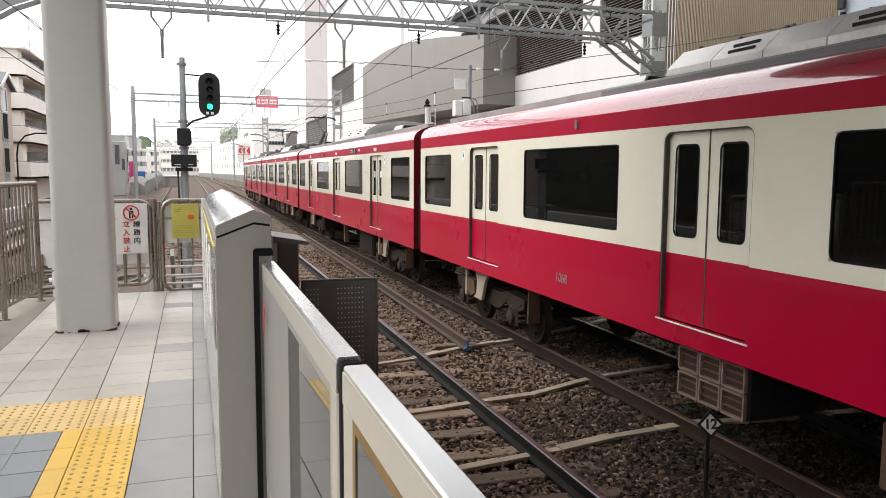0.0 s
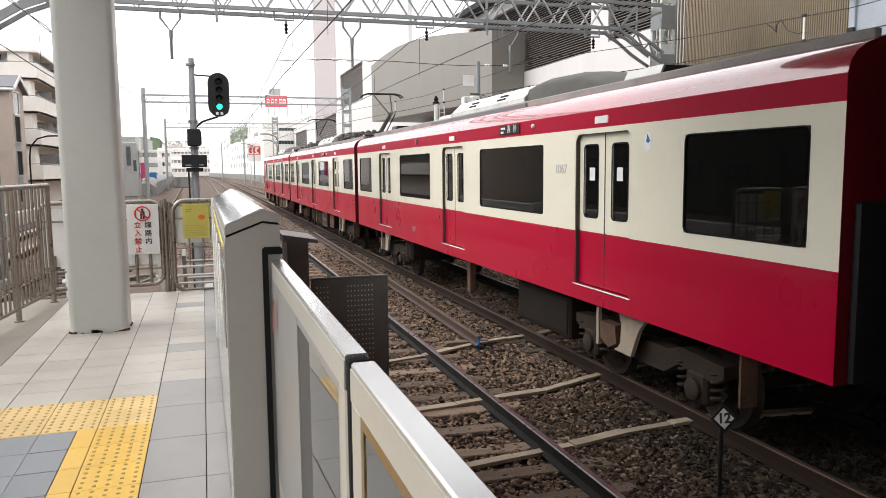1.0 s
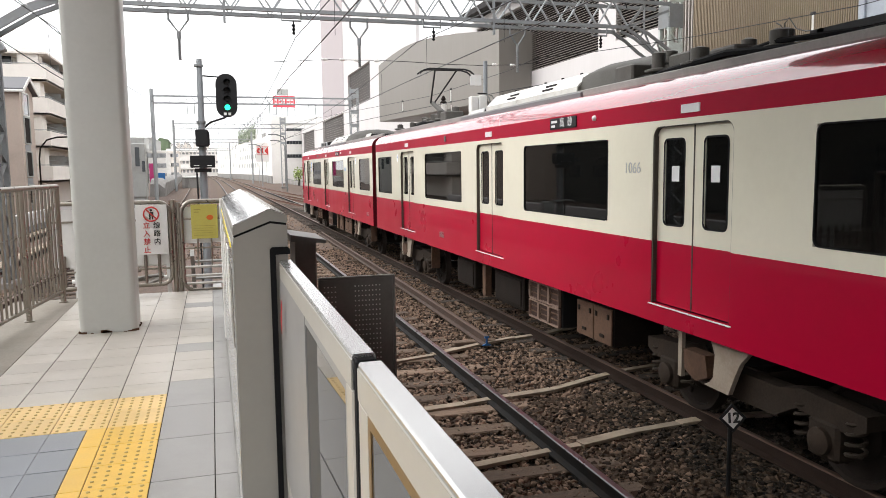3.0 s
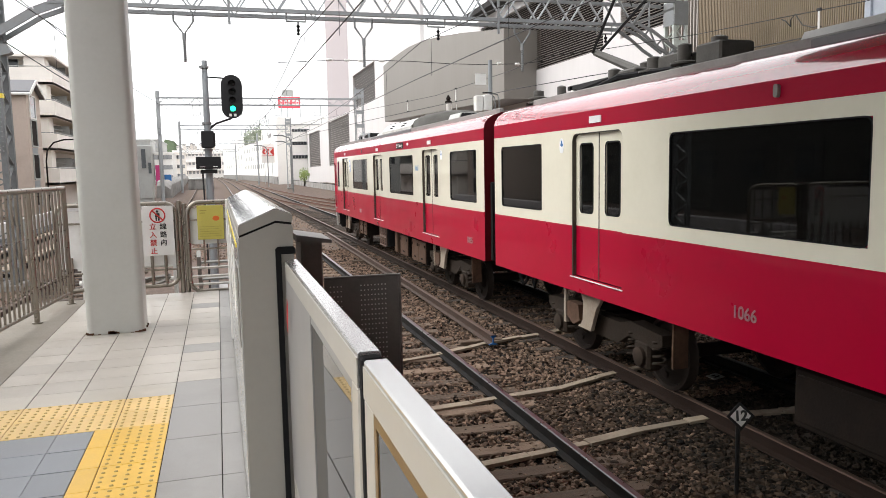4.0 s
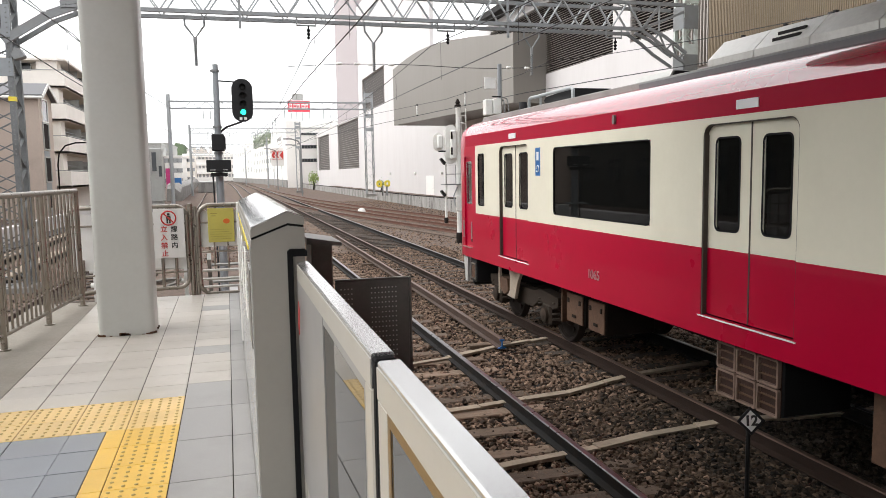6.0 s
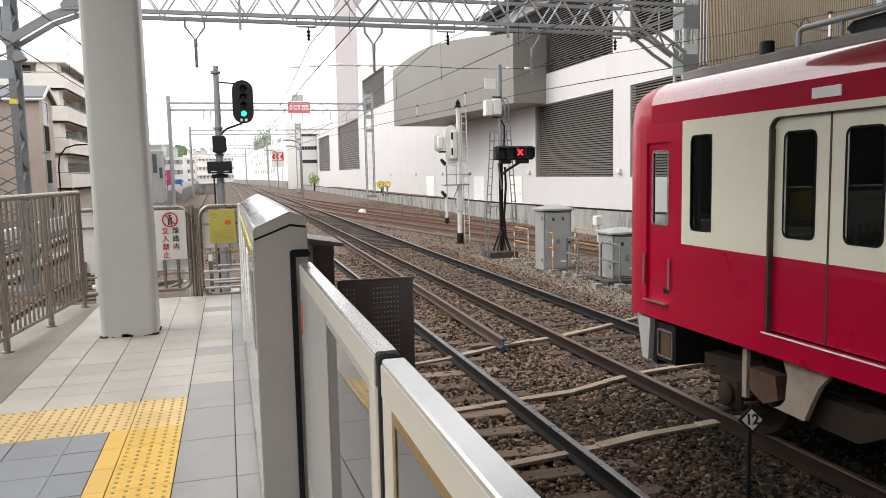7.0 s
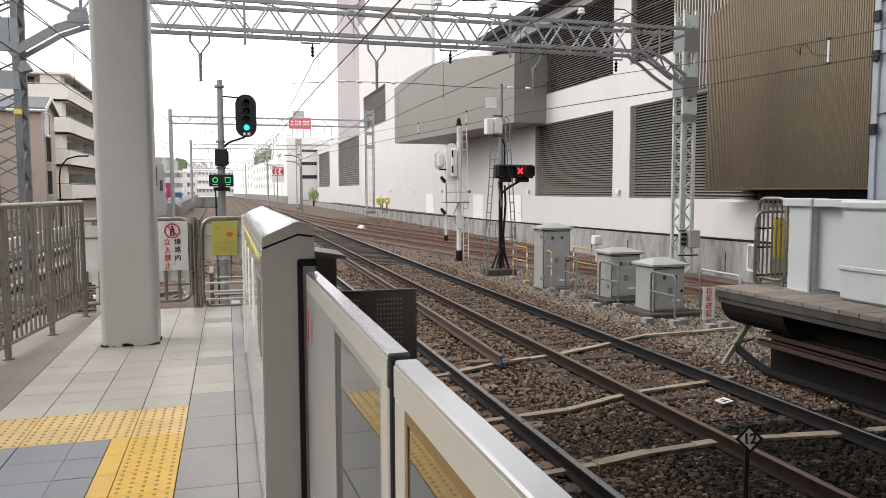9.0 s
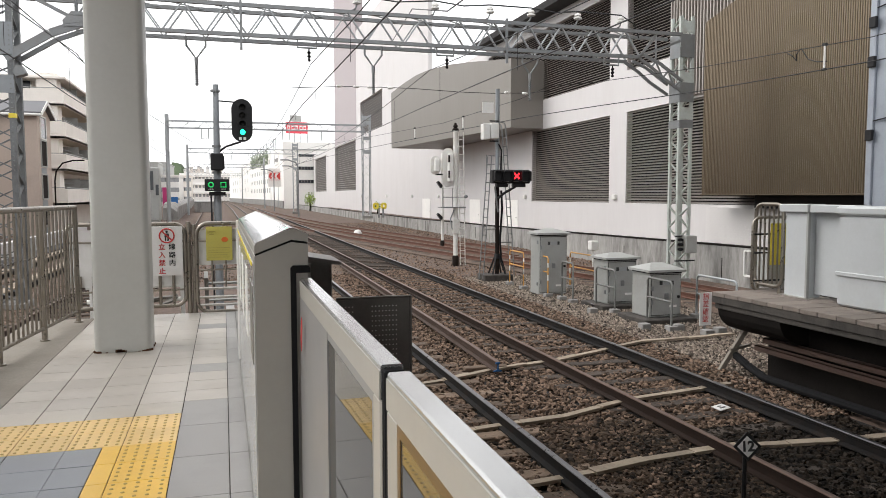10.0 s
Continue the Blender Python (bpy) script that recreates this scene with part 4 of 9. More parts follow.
def frame_ring(y0, y1, z0, z1, w, r, x0, x1):
    """A rounded frame standing between x0 and x1."""
    a, b = rounded(y0, y1, z0, z1, r), rounded(y0 + w, y1 - w, z0 + w, z1 - w, max(0.01, r - w))
    n = len(a)
    v = [(x, *p) for x in (x0, x1) for ring in (a, b) for p in ring]
    f = []
    for i in range(n):
        j = (i + 1) % n
        f += [(i, j, n + j, n + i), (2 * n + j, 2 * n + i, 3 * n + i, 3 * n + j), (j, i, 2 * n + i, 2 * n + j), (n + i, n + j, 3 * n + j, 3 * n + i)]
    return M().add(v, f)


def taper(s, cab):
    """How far the side draws in near the cab end."""
    if not cab or s > 0.75:
        return 0.0
    u = (0.75 - s) / 0.75
    return 0.16 * u ** 2.2


def shell_side(car, sgn, z0, z1, openings, name, material, cab, start, length):
    """One colour band of one side, with real openings."""
    ys = sorted({start, length, *[q for o in openings for q in o[:2] if start < q < length], *[q for q in (0.4, 0.5, 0.65, 0.8, 1.11) if cab and start < q < length]})
    m = M()
    for a, b in zip(ys, ys[1:]):
        mid = (a + b) / 2
        cuts = sorted((max(z0, o[2]), min(z1, o[3])) for o in openings if o[0] <= mid <= o[1] and o[3] > z0 and o[2] < z1)
        spans, z = [], z0
        for c0, c1 in cuts:
            if c0 > z + 1e-4:
                spans.append((z, c0))
            z = max(z, c1)
        if z < z1 - 1e-4:
            spans.append((z, z1))
        ta, tb = taper(a, cab), taper(b, cab)
        for q0, q1 in spans:
            xa, xb = sgn * (HALF - ta), sgn * (HALF - tb)
            ia, ib = xa - sgn * 0.05, xb - sgn * 0.05
            v = [(xa, -a, q0), (xb, -b, q0), (xb, -b, q1), (xa, -a, q1), (ia, -a, q0), (ib, -b, q0), (ib, -b, q1), (ia, -a, q1)]
            f = [(0, 1, 2, 3), (7, 6, 5, 4), (0, 4, 5, 1), (3, 2, 6, 7), (0, 3, 7, 4), (1, 5, 6, 2)]
            m.add(v, [t[::-1] for t in f] if sgn > 0 else f)
    return part(name, m, material, car, weld=True)


def door_leaf(car, sgn, y0, y1, first):
    """A sliding leaf: cream above, red below, with a tall narrow pane."""
    x = sgn * (HALF - 0.052)
    w0, w1 = (y0 + 0.13, y1 - 0.155) if first else (y0 + 0.155, y1 - 0.13)
    z0, z1 = Z_DOOR + 0.01, 2.985
    ph0, ph1 = 2.02, 2.86

    def band(a, b, hole):
        m = M()
        xs = sorted((x, x - sgn * 0.03))
        if hole:
            m.box(*xs, -y1, -w1, a, b)
            m.box(*xs, -w0, -y0, a, b)
            m.box(*xs, -w1, -w0, a, ph0)
            m.box(*xs, -w1, -w0, ph1, b)
        else:
            m.box(*xs, -y1, -y0, a, b)
        return m
    leaf = part("door", band(Z_WAIST, z1, True), CREAM, car, "sliding door leaf, cream over red")
    part("lower_panel", band(z0, Z_WAIST, False), RED, leaf)
    part("pane", M().prism(rounded(-w1 - 0.004, -w0 + 0.004, ph0 - 0.004, ph1 + 0.004, 0.05), "x", *sorted((x - sgn * 0.012, x - sgn * 0.018))), TRAIN_GLASS, leaf, "tall dark door pane")
    part("gasket", frame_ring(-w1 - 0.02, -w0 + 0.02, ph0 - 0.012, ph1 + 0.012, 0.018, 0.065, x - 0.004, x + 0.004), BLACK_RUBBER, leaf)
    return leaf


def bogie(car, y, wheels):
    b = part("bogie", M(), BOGIE, car, "dusty grey bogie")
    b.data.from_pydata(*bogie_frame())
    b.location = (0, y, 0)
    for w in (-1.05, 1.05):
        ws = part("wheelset", wheelset_mesh(), WHEEL_STEEL, b, "steel wheels on an axle")
        ws.location = (0, w, 0.43)
        wheels.append((ws, w))
    for sg in (-1, 1):
        for w in (-1.05, 1.05):
            part("axle_box", AXLE.setdefault("box", M().box(-0.10, 0.10, -0.16, 0.16, -0.15, 0.17, 0.03).mesh("axle_box")), BOGIE, b).location = (sg * 1.06, w, 0.43)
            part("axle_cap", M().lathe([(0.0, -0.02), (0.11, -0.02), (0.11, 0.04), (0.07, 0.06), (0, 0.06)], 12, pose(sg * 1.16, w, 0.43, 0, 90 * sg, 0)), BOGIE, b, smooth=30)
            for off in (-0.26, 0.26):
                if "spring" not in AXLE:
                    AXLE["spring"] = M().tube([(0.07 * math.cos(k * 0.7), 0.07 * math.sin(k * 0.7), 0.009 * k) for k in range(36)], 0.017, 5).mesh("spring", 60)
                part("spring", AXLE["spring"], BOGIE, b).location = (sg * 1.08, w + off, 0.36)
        for o in (-0.51, 0.51):
            part("brake_block", M().box(sg * 0.75 - 0.05, sg * 0.75 + 0.05, o - 0.05, o + 0.05, 0.25, 0.65, 0.02), UNDER_GREY, b)
        part("air_spring", M().lathe([(0.24, 0.80), (0.27, 0.86), (0.24, 0.93), (0.2, 0.96)], 14, pose(sg * 0.95, 0, 0)), BLACK_RUBBER, b, smooth=60)
        part("anchor_plate", M().prism([(-0.07, 0.52), (0.28, 0.53), (0.20, 0.57), (0.15, 0.63), (0.13, 0.85), (0.19, 0.97), (-0.34, 0.97), (-0.22, 0.84), (-0.16, 0.72)], "x", sg * 1.25 - 0.025, sg * 1.25 + 0.025), ANCHOR, b, "pale dusty anchor plate hanging from the body")
        part("anchor_rod", M().prism([(0.24, 0.60), (0.42, 0.52), (0.60, 0.60), (0.62, 0.80), (0.28, 0.80)], "x", sg * 1.20 - 0.07, sg * 1.20 + 0.07), RUSTY_BOX, b, "dusty brown bracket box")
        part("end_guard", M().box(*sorted((sg * 1.06, sg * 1.24)), -1.805, -1.775, 0.47, 0.95), RUSTY_BOX, b, "brown guard plate at the bogie end")
        part("bracket_post", M().box(sg * 1.24 - 0.02, sg * 1.24 + 0.02, 0.66, 0.72, 0.50, 0.95), ANCHOR, b)
    return b


def bogie_frame():
    m = M()
    for sg in (-1, 1):
        prof = [(-1.45, 0.62), (-1.3, 0.55), (-0.75, 0.60), (-0.5, 0.46), (0.5, 0.46), (0.75, 0.60), (1.3, 0.55), (1.45, 0.62), (1.45, 0.74), (0.8, 0.78), (0.55, 0.72), (-0.55, 0.72), (-0.8, 0.78), (-1.45, 0.74)]
        m.prism(prof, "x", sg * 1.05 - 0.09, sg * 1.05 + 0.09)
    m.box(-0.98, 0.98, -0.22, 0.22, 0.42, 0.74)
    return m.v, [], m.f


WHEEL_CACHE = []
AXLE = {}


def wheelset_mesh():
    if not WHEEL_CACHE:
        m = M()
        turn = pose(0, 0, 0, 0, 90, 0)
        for sg in (-1, 1):
            q = pose(sg * 0.75, 0, 0) @ turn
            s = -sg
            m.lathe([(0.10, -0.06), (0.16, -0.05), (0.20, -0.01), (0.36, -0.01), (0.38, -0.055), (0.428, -0.055), (0.432, 0.03 * s), (0.432 + (0.014 if s > 0 else 0.014), 0.05), (0.38, 0.06), (0.36, 0.02), (0.2, 0.02), (0.1, 0.05)], 24, q)
        m.lathe([(0.08, -0.95), (0.08, 0.95)], 10, turn)
        # spoke holes that show the turning
        for sg in (-1, 1):
            for k in range(4):
                a = radians(90 * k)
                m.box(sg * 0.75 - 0.035, sg * 0.75 + 0.035, 0.28 * math.cos(a) - 0.03, 0.28 * math.cos(a) + 0.03, 0.28 * math.sin(a) - 0.03, 0.28 * math.sin(a) + 0.03)
        WHEEL_CACHE.append(m.mesh("wheelset", 40))
    return WHEEL_CACHE[0]


def ac_unit(car, y):
    """A long roof unit: pale sloping sides with grilles, a flat lidded top and a dark arched cowl at its near end."""
    a, b = y - 1.83, y + 1.62
    top = [(-0.985, 3.50), (0.985, 3.50), (0.985, 3.655), (0.80, 3.835), (0.45, 3.90), (-0.45, 3.90), (-0.80, 3.835), (-0.985, 3.655)]
    u = part("air_conditioner", M().prism(top, "y", a, b), AC_TOP, car, "long roof air conditioner with pale side panels", smooth=20)
    n = 5
    d = (b - a) / n
    for sg in (-1, 1):
        for k in range(n):
            prof = [(-1.005, 3.585), (-0.985, 3.585), (-0.985, 3.655), (-0.80, 3.835), (-0.812, 3.849), (-1.005, 3.662)]
            prof = prof if sg < 0 else [(-x, z) for x, z in prof[::-1]]
            p = part("side_panel", M().prism(prof, "y", a + d * k + 0.006, a + d * (k + 1) - 0.006), AC_PALE, u, "pale weathered panel")
            if sg < 0 and k in (1, 3):
                for q in range(2):
                    part("grille", M().bar((-0.955 + 0.06 * q, a + d * k + 0.16, 3.715 + 0.058 * q), (-0.955 + 0.06 * q, a + d * k + 0.50, 3.715 + 0.058 * q), 0.02, 0.03), LOUVER_BACK, p)
        part("base_seam", M().box(*sorted((sg * 0.985, sg * 1.0)), a, b, 3.555, 3.582), BLACK_RUBBER, u)
    for k in range(6):
        c = a + 0.28 + 0.58 * k
        part("lid", M().box(-0.42, 0.42, c - 0.25, c + 0.25, 3.90, 3.918, 0.006), ROOF_GREY, u)
        part("lifting_lug", M().box(-0.50, -0.46, c, c + 0.035, 3.88, 3.935).box(-0.80, -0.77, c, c + 0.03, 3.835, 3.875), BLACK_PAINT, u)
    # dark cowl falling from the unit's end to the roof
    rows = [(0.0, 1.0, 3.97), (0.35, 0.99, 4.0), (0.75, 0.96, 3.99), (1.15, 0.9, 3.93), (1.5, 0.82, 3.80), (1.85, 0.72, 3.62)]
    n, v, f = 9, [], []
    for d, hw, zt in rows:
        v += [(-hw * math.cos(math.pi * k / (n - 1)), a - d, 3.50 + (zt - 3.50) * math.sin(math.pi * k / (n - 1)) ** 0.55) for k in range(n)]
    for i in range(len(rows) - 1):
        f += [(i * n + k + 1, i * n + k, (i + 1) * n + k, (i + 1) * n + k + 1) for k in range(n - 1)]
    f += [tuple(range(n)), tuple(range(len(rows) * n - 1, (len(rows) - 1) * n - 1, -1))]
    part("cowl", M().add(v, f), COWL, u, "dark arched cowl at the end of the unit", smooth=60)
    part("side_skirt", M().box(-1.10, -1.02, a - 0.28, b + 1.15, 3.44, 3.565, 0.012), SKIRT_GREY, u, "plain grey side skirt")
    part("side_skirt", M().box(1.02, 1.10, a - 0.28, b + 1.15, 3.44, 3.565, 0.012), SKIRT_GREY, u)
    return u


def pantograph(car, y, up=True, flip=1):
    side = 1 if y < -9 else -1
    p = part("pantograph", M().box(-0.55, -0.48, y - 0.8, y + 0.8, 3.72, 3.78).box(0.48, 0.55, y - 0.8, y + 0.8, 3.72, 3.78).box(-0.55, 0.55, y - 0.72, y - 0.64, 3.72, 3.78)
             .box(-0.55, 0.55, y + 0.64, y + 0.72, 3.72, 3.78), BLACK_PAINT, car, "single-arm pantograph on the roof")
    for sx in (-0.5, 0.5):
        for sy in (-0.68, 0.68):
            part("insulator", M().lathe([(0.05, 3.56), (0.09, 3.60), (0.05, 3.63), (0.09, 3.66), (0.05, 3.70), (0.05, 3.74)], 10, pose(sx, y + sy, 0)), PORCELAIN, p, smooth=60)
    knee, head = (0, y + flip * 0.95, 4.32), (0, y - flip * 0.25, 5.02)
    part("lower_arm", M().tube([(0, y - flip * 0.55, 3.80), knee], [0.075, 0.055], 8), PAN_GREY, p)
    part("control_rod", M().tube([(0.12, y - flip * 0.2, 3.80), (0.12, y + flip * 1.05, 4.30)], 0.018, 6), BLACK_PAINT, p)
    part("upper_arm", M().tube([(-0.05, knee[1], knee[2]), (-0.28, head[1], head[2])], 0.022, 6).tube([(0.05, knee[1], knee[2]), (0.28, head[1], head[2])], 0.022, 6), BLACK_PAINT, p)
    m = M()
    for o in (-0.12, 0.12):
        m.tube([(-0.70, head[1] + o, 4.92), (-0.60, head[1] + o, 5.0), (-0.45, head[1] + o, 5.04), (0.45, head[1] + o, 5.04), (0.60, head[1] + o, 5.0), (0.70, head[1] + o, 4.92)], 0.02, 6)
    part("contact_head", m, BLACK_PAINT, p, "curved contact head")
    for k, (dx, dy, w, h, drum) in enumerate(((-0.75, 0.95, 0.16, 0.30, True), (-0.45, 1.2, 0.15, 0.36, True), (-0.72, 1.52, 0.20, 0.20, False), (-0.42, 1.75, 0.15, 0.36, True), (-0.82, 2.0, 0.19, 0.30, True), (-0.62, 2.3, 0.24, 0.26, False),
                                                  (-0.88, 2.65, 0.15, 0.34, True), (-0.60, 2.85, 0.17, 0.40, True), (-0.80, 3.2, 0.2, 0.24, False), (-0.55, -1.0, 0.14, 0.3, True), (-0.8, -1.3, 0.16, 0.26, True))):
        yy = y + side * dy
        if drum:
            part("roof_insulator", M().lathe([(w * 0.6, 3.52), (w * 0.6, 3.56), (w, 3.58), (w, 3.60), (w * 0.6, 3.62), (w, 3.64), (w, 3.66), (w * 0.5, 3.68), (w * 0.5, 3.50 + h), (0.03, 3.52 + h)], 12, pose(dx, yy, 0)), PAN_GREY, p, smooth=40)
        else:
            part("roof_switchgear", M().box(dx - w, dx + w, yy - 0.2, yy + 0.2, 3.50, 3.54 + h, 0.02), PAN_GREY, p, "sooty roof switchgear box")
    part("bus_bar", M().tube([(-0.75, y + side * 1.05, 3.72), (-0.45, y + side * 1.25, 3.78), (-0.40, y + side * 1.75, 3.76), (-0.80, y + side * 2.15, 3.70), (-0.85, y + side * 2.85, 3.74)], 0.014, 6), BLACK_PAINT, p)
    part("roof_cable", M().tube([(-0.95, y + side * 3.4, 3.56), (-0.95, y + side * 1.4, 3.66), (-0.85, y + side * 0.6, 3.60), (-0.8, y - side * 1.2, 3.58)], 0.035, 6).tube([(-0.78, y + side * 2.0, 3.62), (-0.8, y + side * 0.9, 3.70), (-0.7, y - side * 0.5, 3.62)], 0.025, 6), BLACK_RUBBER, p)
    return p


def underfloor(car, spec):
    for kind, y0, y1, z0 in spec:
        if kind == "box":
            part("equipment_box", M().box(-1.20, -0.5, -y1, -y0, z0, 0.93, 0.025).box(-1.22, -1.195, -y1 + 0.06, -y0 - 0.06, z0 + 0.06, 0.87, 0.01), UNDER_GREY, car, "dusty equipment box under the floor")
        elif kind == "grid":
            # black body: the shade on its end faces is put into the colour
            g = part("resistor_box", M().box(-1.235, -0.5, -y1, -y0, z0, 1.0, 0.02), BLACK_PAINT, car)
            part("grille_core", M().box(-1.25, -1.236, -y1 + 0.01, -y0 - 0.01, z0 + 0.01, 0.97), GRID_CORE, g)
            w, h = (y1 - y0) / 3, (0.97 - z0) / 2
            for i in range(3):
                for j in range(2):
                    a, zz = -y1 + w * i, z0 + h * j
                    part("grille_frame", frame_ring(a + 0.006, a + w - 0.006, zz + 0.006, zz + h - 0.006, 0.02, 0.021, -1.285, -1.25), GRID_PALE, g, "dusty pale grille frame")
                    for q in (0.36, 0.66):
                        part("grille_bar", M().box(-1.27, -1.252, a + 0.02, a + w - 0.02, zz + h * q - 0.007, zz + h * q + 0.007), RUSTY_BOX, g)
        elif kind == "rib":
            # body kept darker than its covers to paint the shade on its ends
            fb = part("equipment_case", M().box(-1.2, -0.5, -y1, -y0, z0, 0.93, 0.02), UNDER_GREY, car, "equipment case under the floor, shade-dark body with rusty covers")
            n = max(1, round((y1 - y0) / 0.6))
            for i in range(n):
                a, b = -y1 + (y1 - y0) * i / n + 0.03, -y1 + (y1 - y0) * (i + 1) / n - 0.03
                pn = part("cover", M().box(-1.222, -1.2, a - 0.02, b + 0.02, z0 + 0.015, 0.91, 0.008), RUSTY_BOX, fb, "bolted cover")
                part("cover_latch", M().box(-1.24, -1.222, (a + b) / 2 - 0.05, (a + b) / 2 + 0.05, z0 + 0.09, z0 + 0.13, 0.006).box(-1.236, -1.222, a + 0.03, a + 0.07, 0.78, 0.84).box(-1.236, -1.222, b - 0.07, b - 0.03, 0.78, 0.84), UNDER_GREY, pn)
        elif kind == "post":
            part("hanging_post", M().box(-1.24, -1.12, -y1, -y0, z0, 1.02, 0.01), RUSTY_BOX, car)
        elif kind == "tank":
            part("air_tank", M().lathe([(0.0, -0.02), (0.16, 0), (0.2, 0.06), (0.2, y1 - y0 - 0.06), (0.16, y1 - y0), (0, y1 - y0 + 0.02)], 16, pose(-0.95, -y0, z0 + 0.2, 90, 0, 0)), UNDER_GREY, car, smooth=40)
    part("centre_sill", M().box(-0.5, 0.5, -CAR_L + 0.3, -0.5, 0.75, 1.0), BLACK_PAINT, car)
    part("floor_pipe", M().tube([(-1.1, -4.5, 0.98), (-1.1, -8, 0.9), (-1.1, -12.9, 0.98)], 0.03, 6).tube([(-1.0, -3.5, 0.92), (-1.0, -13.8, 0.92)], 0.025, 6), UNDER_GREY, car)


def build_car(cab, number, spec, pans, acs, roof_boxes, wheels, side_mark, wheelchair=False, badges=()):
    look_of = "with a rounded red cab end" if cab else "with pantographs on its roof" if pans else "with a plain grey roof"
    car = thing("train_car", "red and cream car " + look_of, "railway car", group="cars of the train")
    doors, wins, small = car_layout(cab)
    openings = [(a, b, Z_DOOR, 2.99) for a, b in doors] + [(a, b, 1.99, 2.90) for a, b in wins + small]
    if cab:
        openings.append((0.66, 1.10, 1.205, 2.86))
    for sgn in (-1, 1):
        shell_side(car, sgn, Z_SOLE, Z_WAIST, openings, "lower_side", RED, cab, 0.28 if cab else 0.0, CAR_L)
        shell_side(car, sgn, Z_WAIST, Z_EAVE, openings, "upper_side", CREAM, cab, 1.31 if cab else 0.0, CAR_L)
        if cab:
            shell_side(car, sgn, Z_WAIST, Z_EAVE, openings, "cab_side", RED, cab, 0.28, 1.31)
        for a, b in wins + small:
            x = sgn * (HALF - 0.012)
            w = part("window", M().prism(rounded(-b + 0.004, -a - 0.004, 1.994, 2.896, 0.07), "x", *sorted((x, x - sgn * 0.008))), TRAIN_GLASS, car, "large dark window pane")
            part("gasket", frame_ring(-b - 0.004, -a + 0.004, 1.986, 2.904, 0.013, 0.07, *sorted((x + sgn * 0.002, x + sgn * 0.0135))), BLACK_RUBBER, w)
        for a, b in doors:
            mid = (a + b) / 2
            for first, q in ((True, (a + 0.008, mid - 0.004)), (False, (mid + 0.004, b - 0.008))):
                leaf = door_leaf(car, sgn, *q, first)
                if sgn < 0 and not cab and a > 13:
                    c = (q[0] + q[1]) / 2
                    part("door_sticker", M().box(-HALF + 0.056, -HALF + 0.060, -c - 0.06, -c + 0.06, 2.45, 2.60), STICKER_WHITE, leaf, "white sticker on the pane")
            for s0, s1 in ((a, 1), (b, -1)):
                fill = [(-s0, 2.992), (-s0 - s1 * 0.11, 2.992)] + [(-s0 - s1 * (0.11 - 0.11 * math.sin(radians(18 * k))), 2.882 + 0.11 * math.cos(radians(18 * k))) for k in range(1, 6)]
                part("corner_panel", M().prism(fill if s1 * sgn > 0 else fill[::-1], "x", *sorted((sgn * (HALF - 0.045), sgn * HALF))), CREAM, car)
            part("door_surround", frame_ring(-b - 0.002, -a + 0.002, Z_DOOR - 0.086, 2.992, 0.012, 0.112, *sorted((sgn * (HALF - 0.05), sgn * (HALF - 0.006)))), JAMB, car, "dark rubber surround with rounded corners")
            part("door_groove", M().box(*sorted((sgn * (HALF - 0.07), sgn * (HALF - 0.03))), -b + 0.001, -b + 0.012, Z_DOOR + 0.01, 2.985).box(*sorted((sgn * (HALF - 0.07), sgn * (HALF - 0.004))), -a - 0.022, -a - 0.001, Z_DOOR + 0.01, 2.90)
                 .box(*sorted((sgn * (HALF - 0.075), sgn * (HALF - 0.048))), -mid - 0.009, -mid + 0.009, Z_DOOR + 0.01, 2.985), JAMB, car, "dark rubber edges of the doors")
            part("door_sill", M().box(*sorted((sgn * HALF, sgn * (HALF + 0.014))), -b - 0.03, -a + 0.03, Z_DOOR - 0.014, Z_DOOR - 0.002), STICKER_WHITE, car, "pale worn door sill")
            if number:
                part("door_lamp", M().box(*sorted((sgn * HALF, sgn * (HALF + 0.012))), -mid - 0.14, -mid + 0.14, 3.095, 3.175), STICKER_WHITE, car)
    # roof: red cantrail, pale shoulder highlight comes from the gloss, grey crown
    y0 = -0.30 if cab else 0.0
    for sgn in (-1, 1):
        part("eaves_band", M().box(*sorted((sgn * HALF, sgn * (HALF - 0.05))), -CAR_L, y0 if not cab else -0.75, 3.05, 3.245), RED_FLAT, car, "flat red band over the windows")
        prof = [(sgn * x, z) for x, z in ROOF[1:6]] + [(sgn * (x - 0.05), z - 0.05) for x, z in ROOF[5:0:-1]]
        prof = prof if sgn < 0 else prof[::-1]
        rr = M().prism(prof, "y", -CAR_L, y0 if not cab else -0.75)
        part("cantrail", rr, RED_GLOSS, car, "red band along the eaves", smooth=35)
    crown = [(x, z + 0.004) for x, z in ROOF[5:]] + [(-x, z + 0.004) for x, z in ROOF[-2:4:-1]]
    part("roof", M().prism(crown + [(-0.95, 3.42), (0.95, 3.42)], "y", -CAR_L, y0 if not cab else -0.75), ROOF_GREY, car, "grey coated roof", smooth=35)
    for sgn in (-1, 1):
        part("roof_gutter", M().box(*sorted((sgn * 1.0, sgn * 1.07)), -CAR_L + 0.1, -0.8, 3.50, 3.585, 0.01), ROOF_GREY, car)
    # ends
    body = [(-HALF, Z_SOLE), (HALF, Z_SOLE)] + ROOF[:-1] + [(-x, z) for x, z in ROOF[::-1]]
    inner = [(x * 0.998, z) for x, z in body]
    part("end_wall", M().prism(inner, "y", -CAR_L - 0.002, -CAR_L + 0.05), END_SHADED, car, "red end wall darkened as by shade")
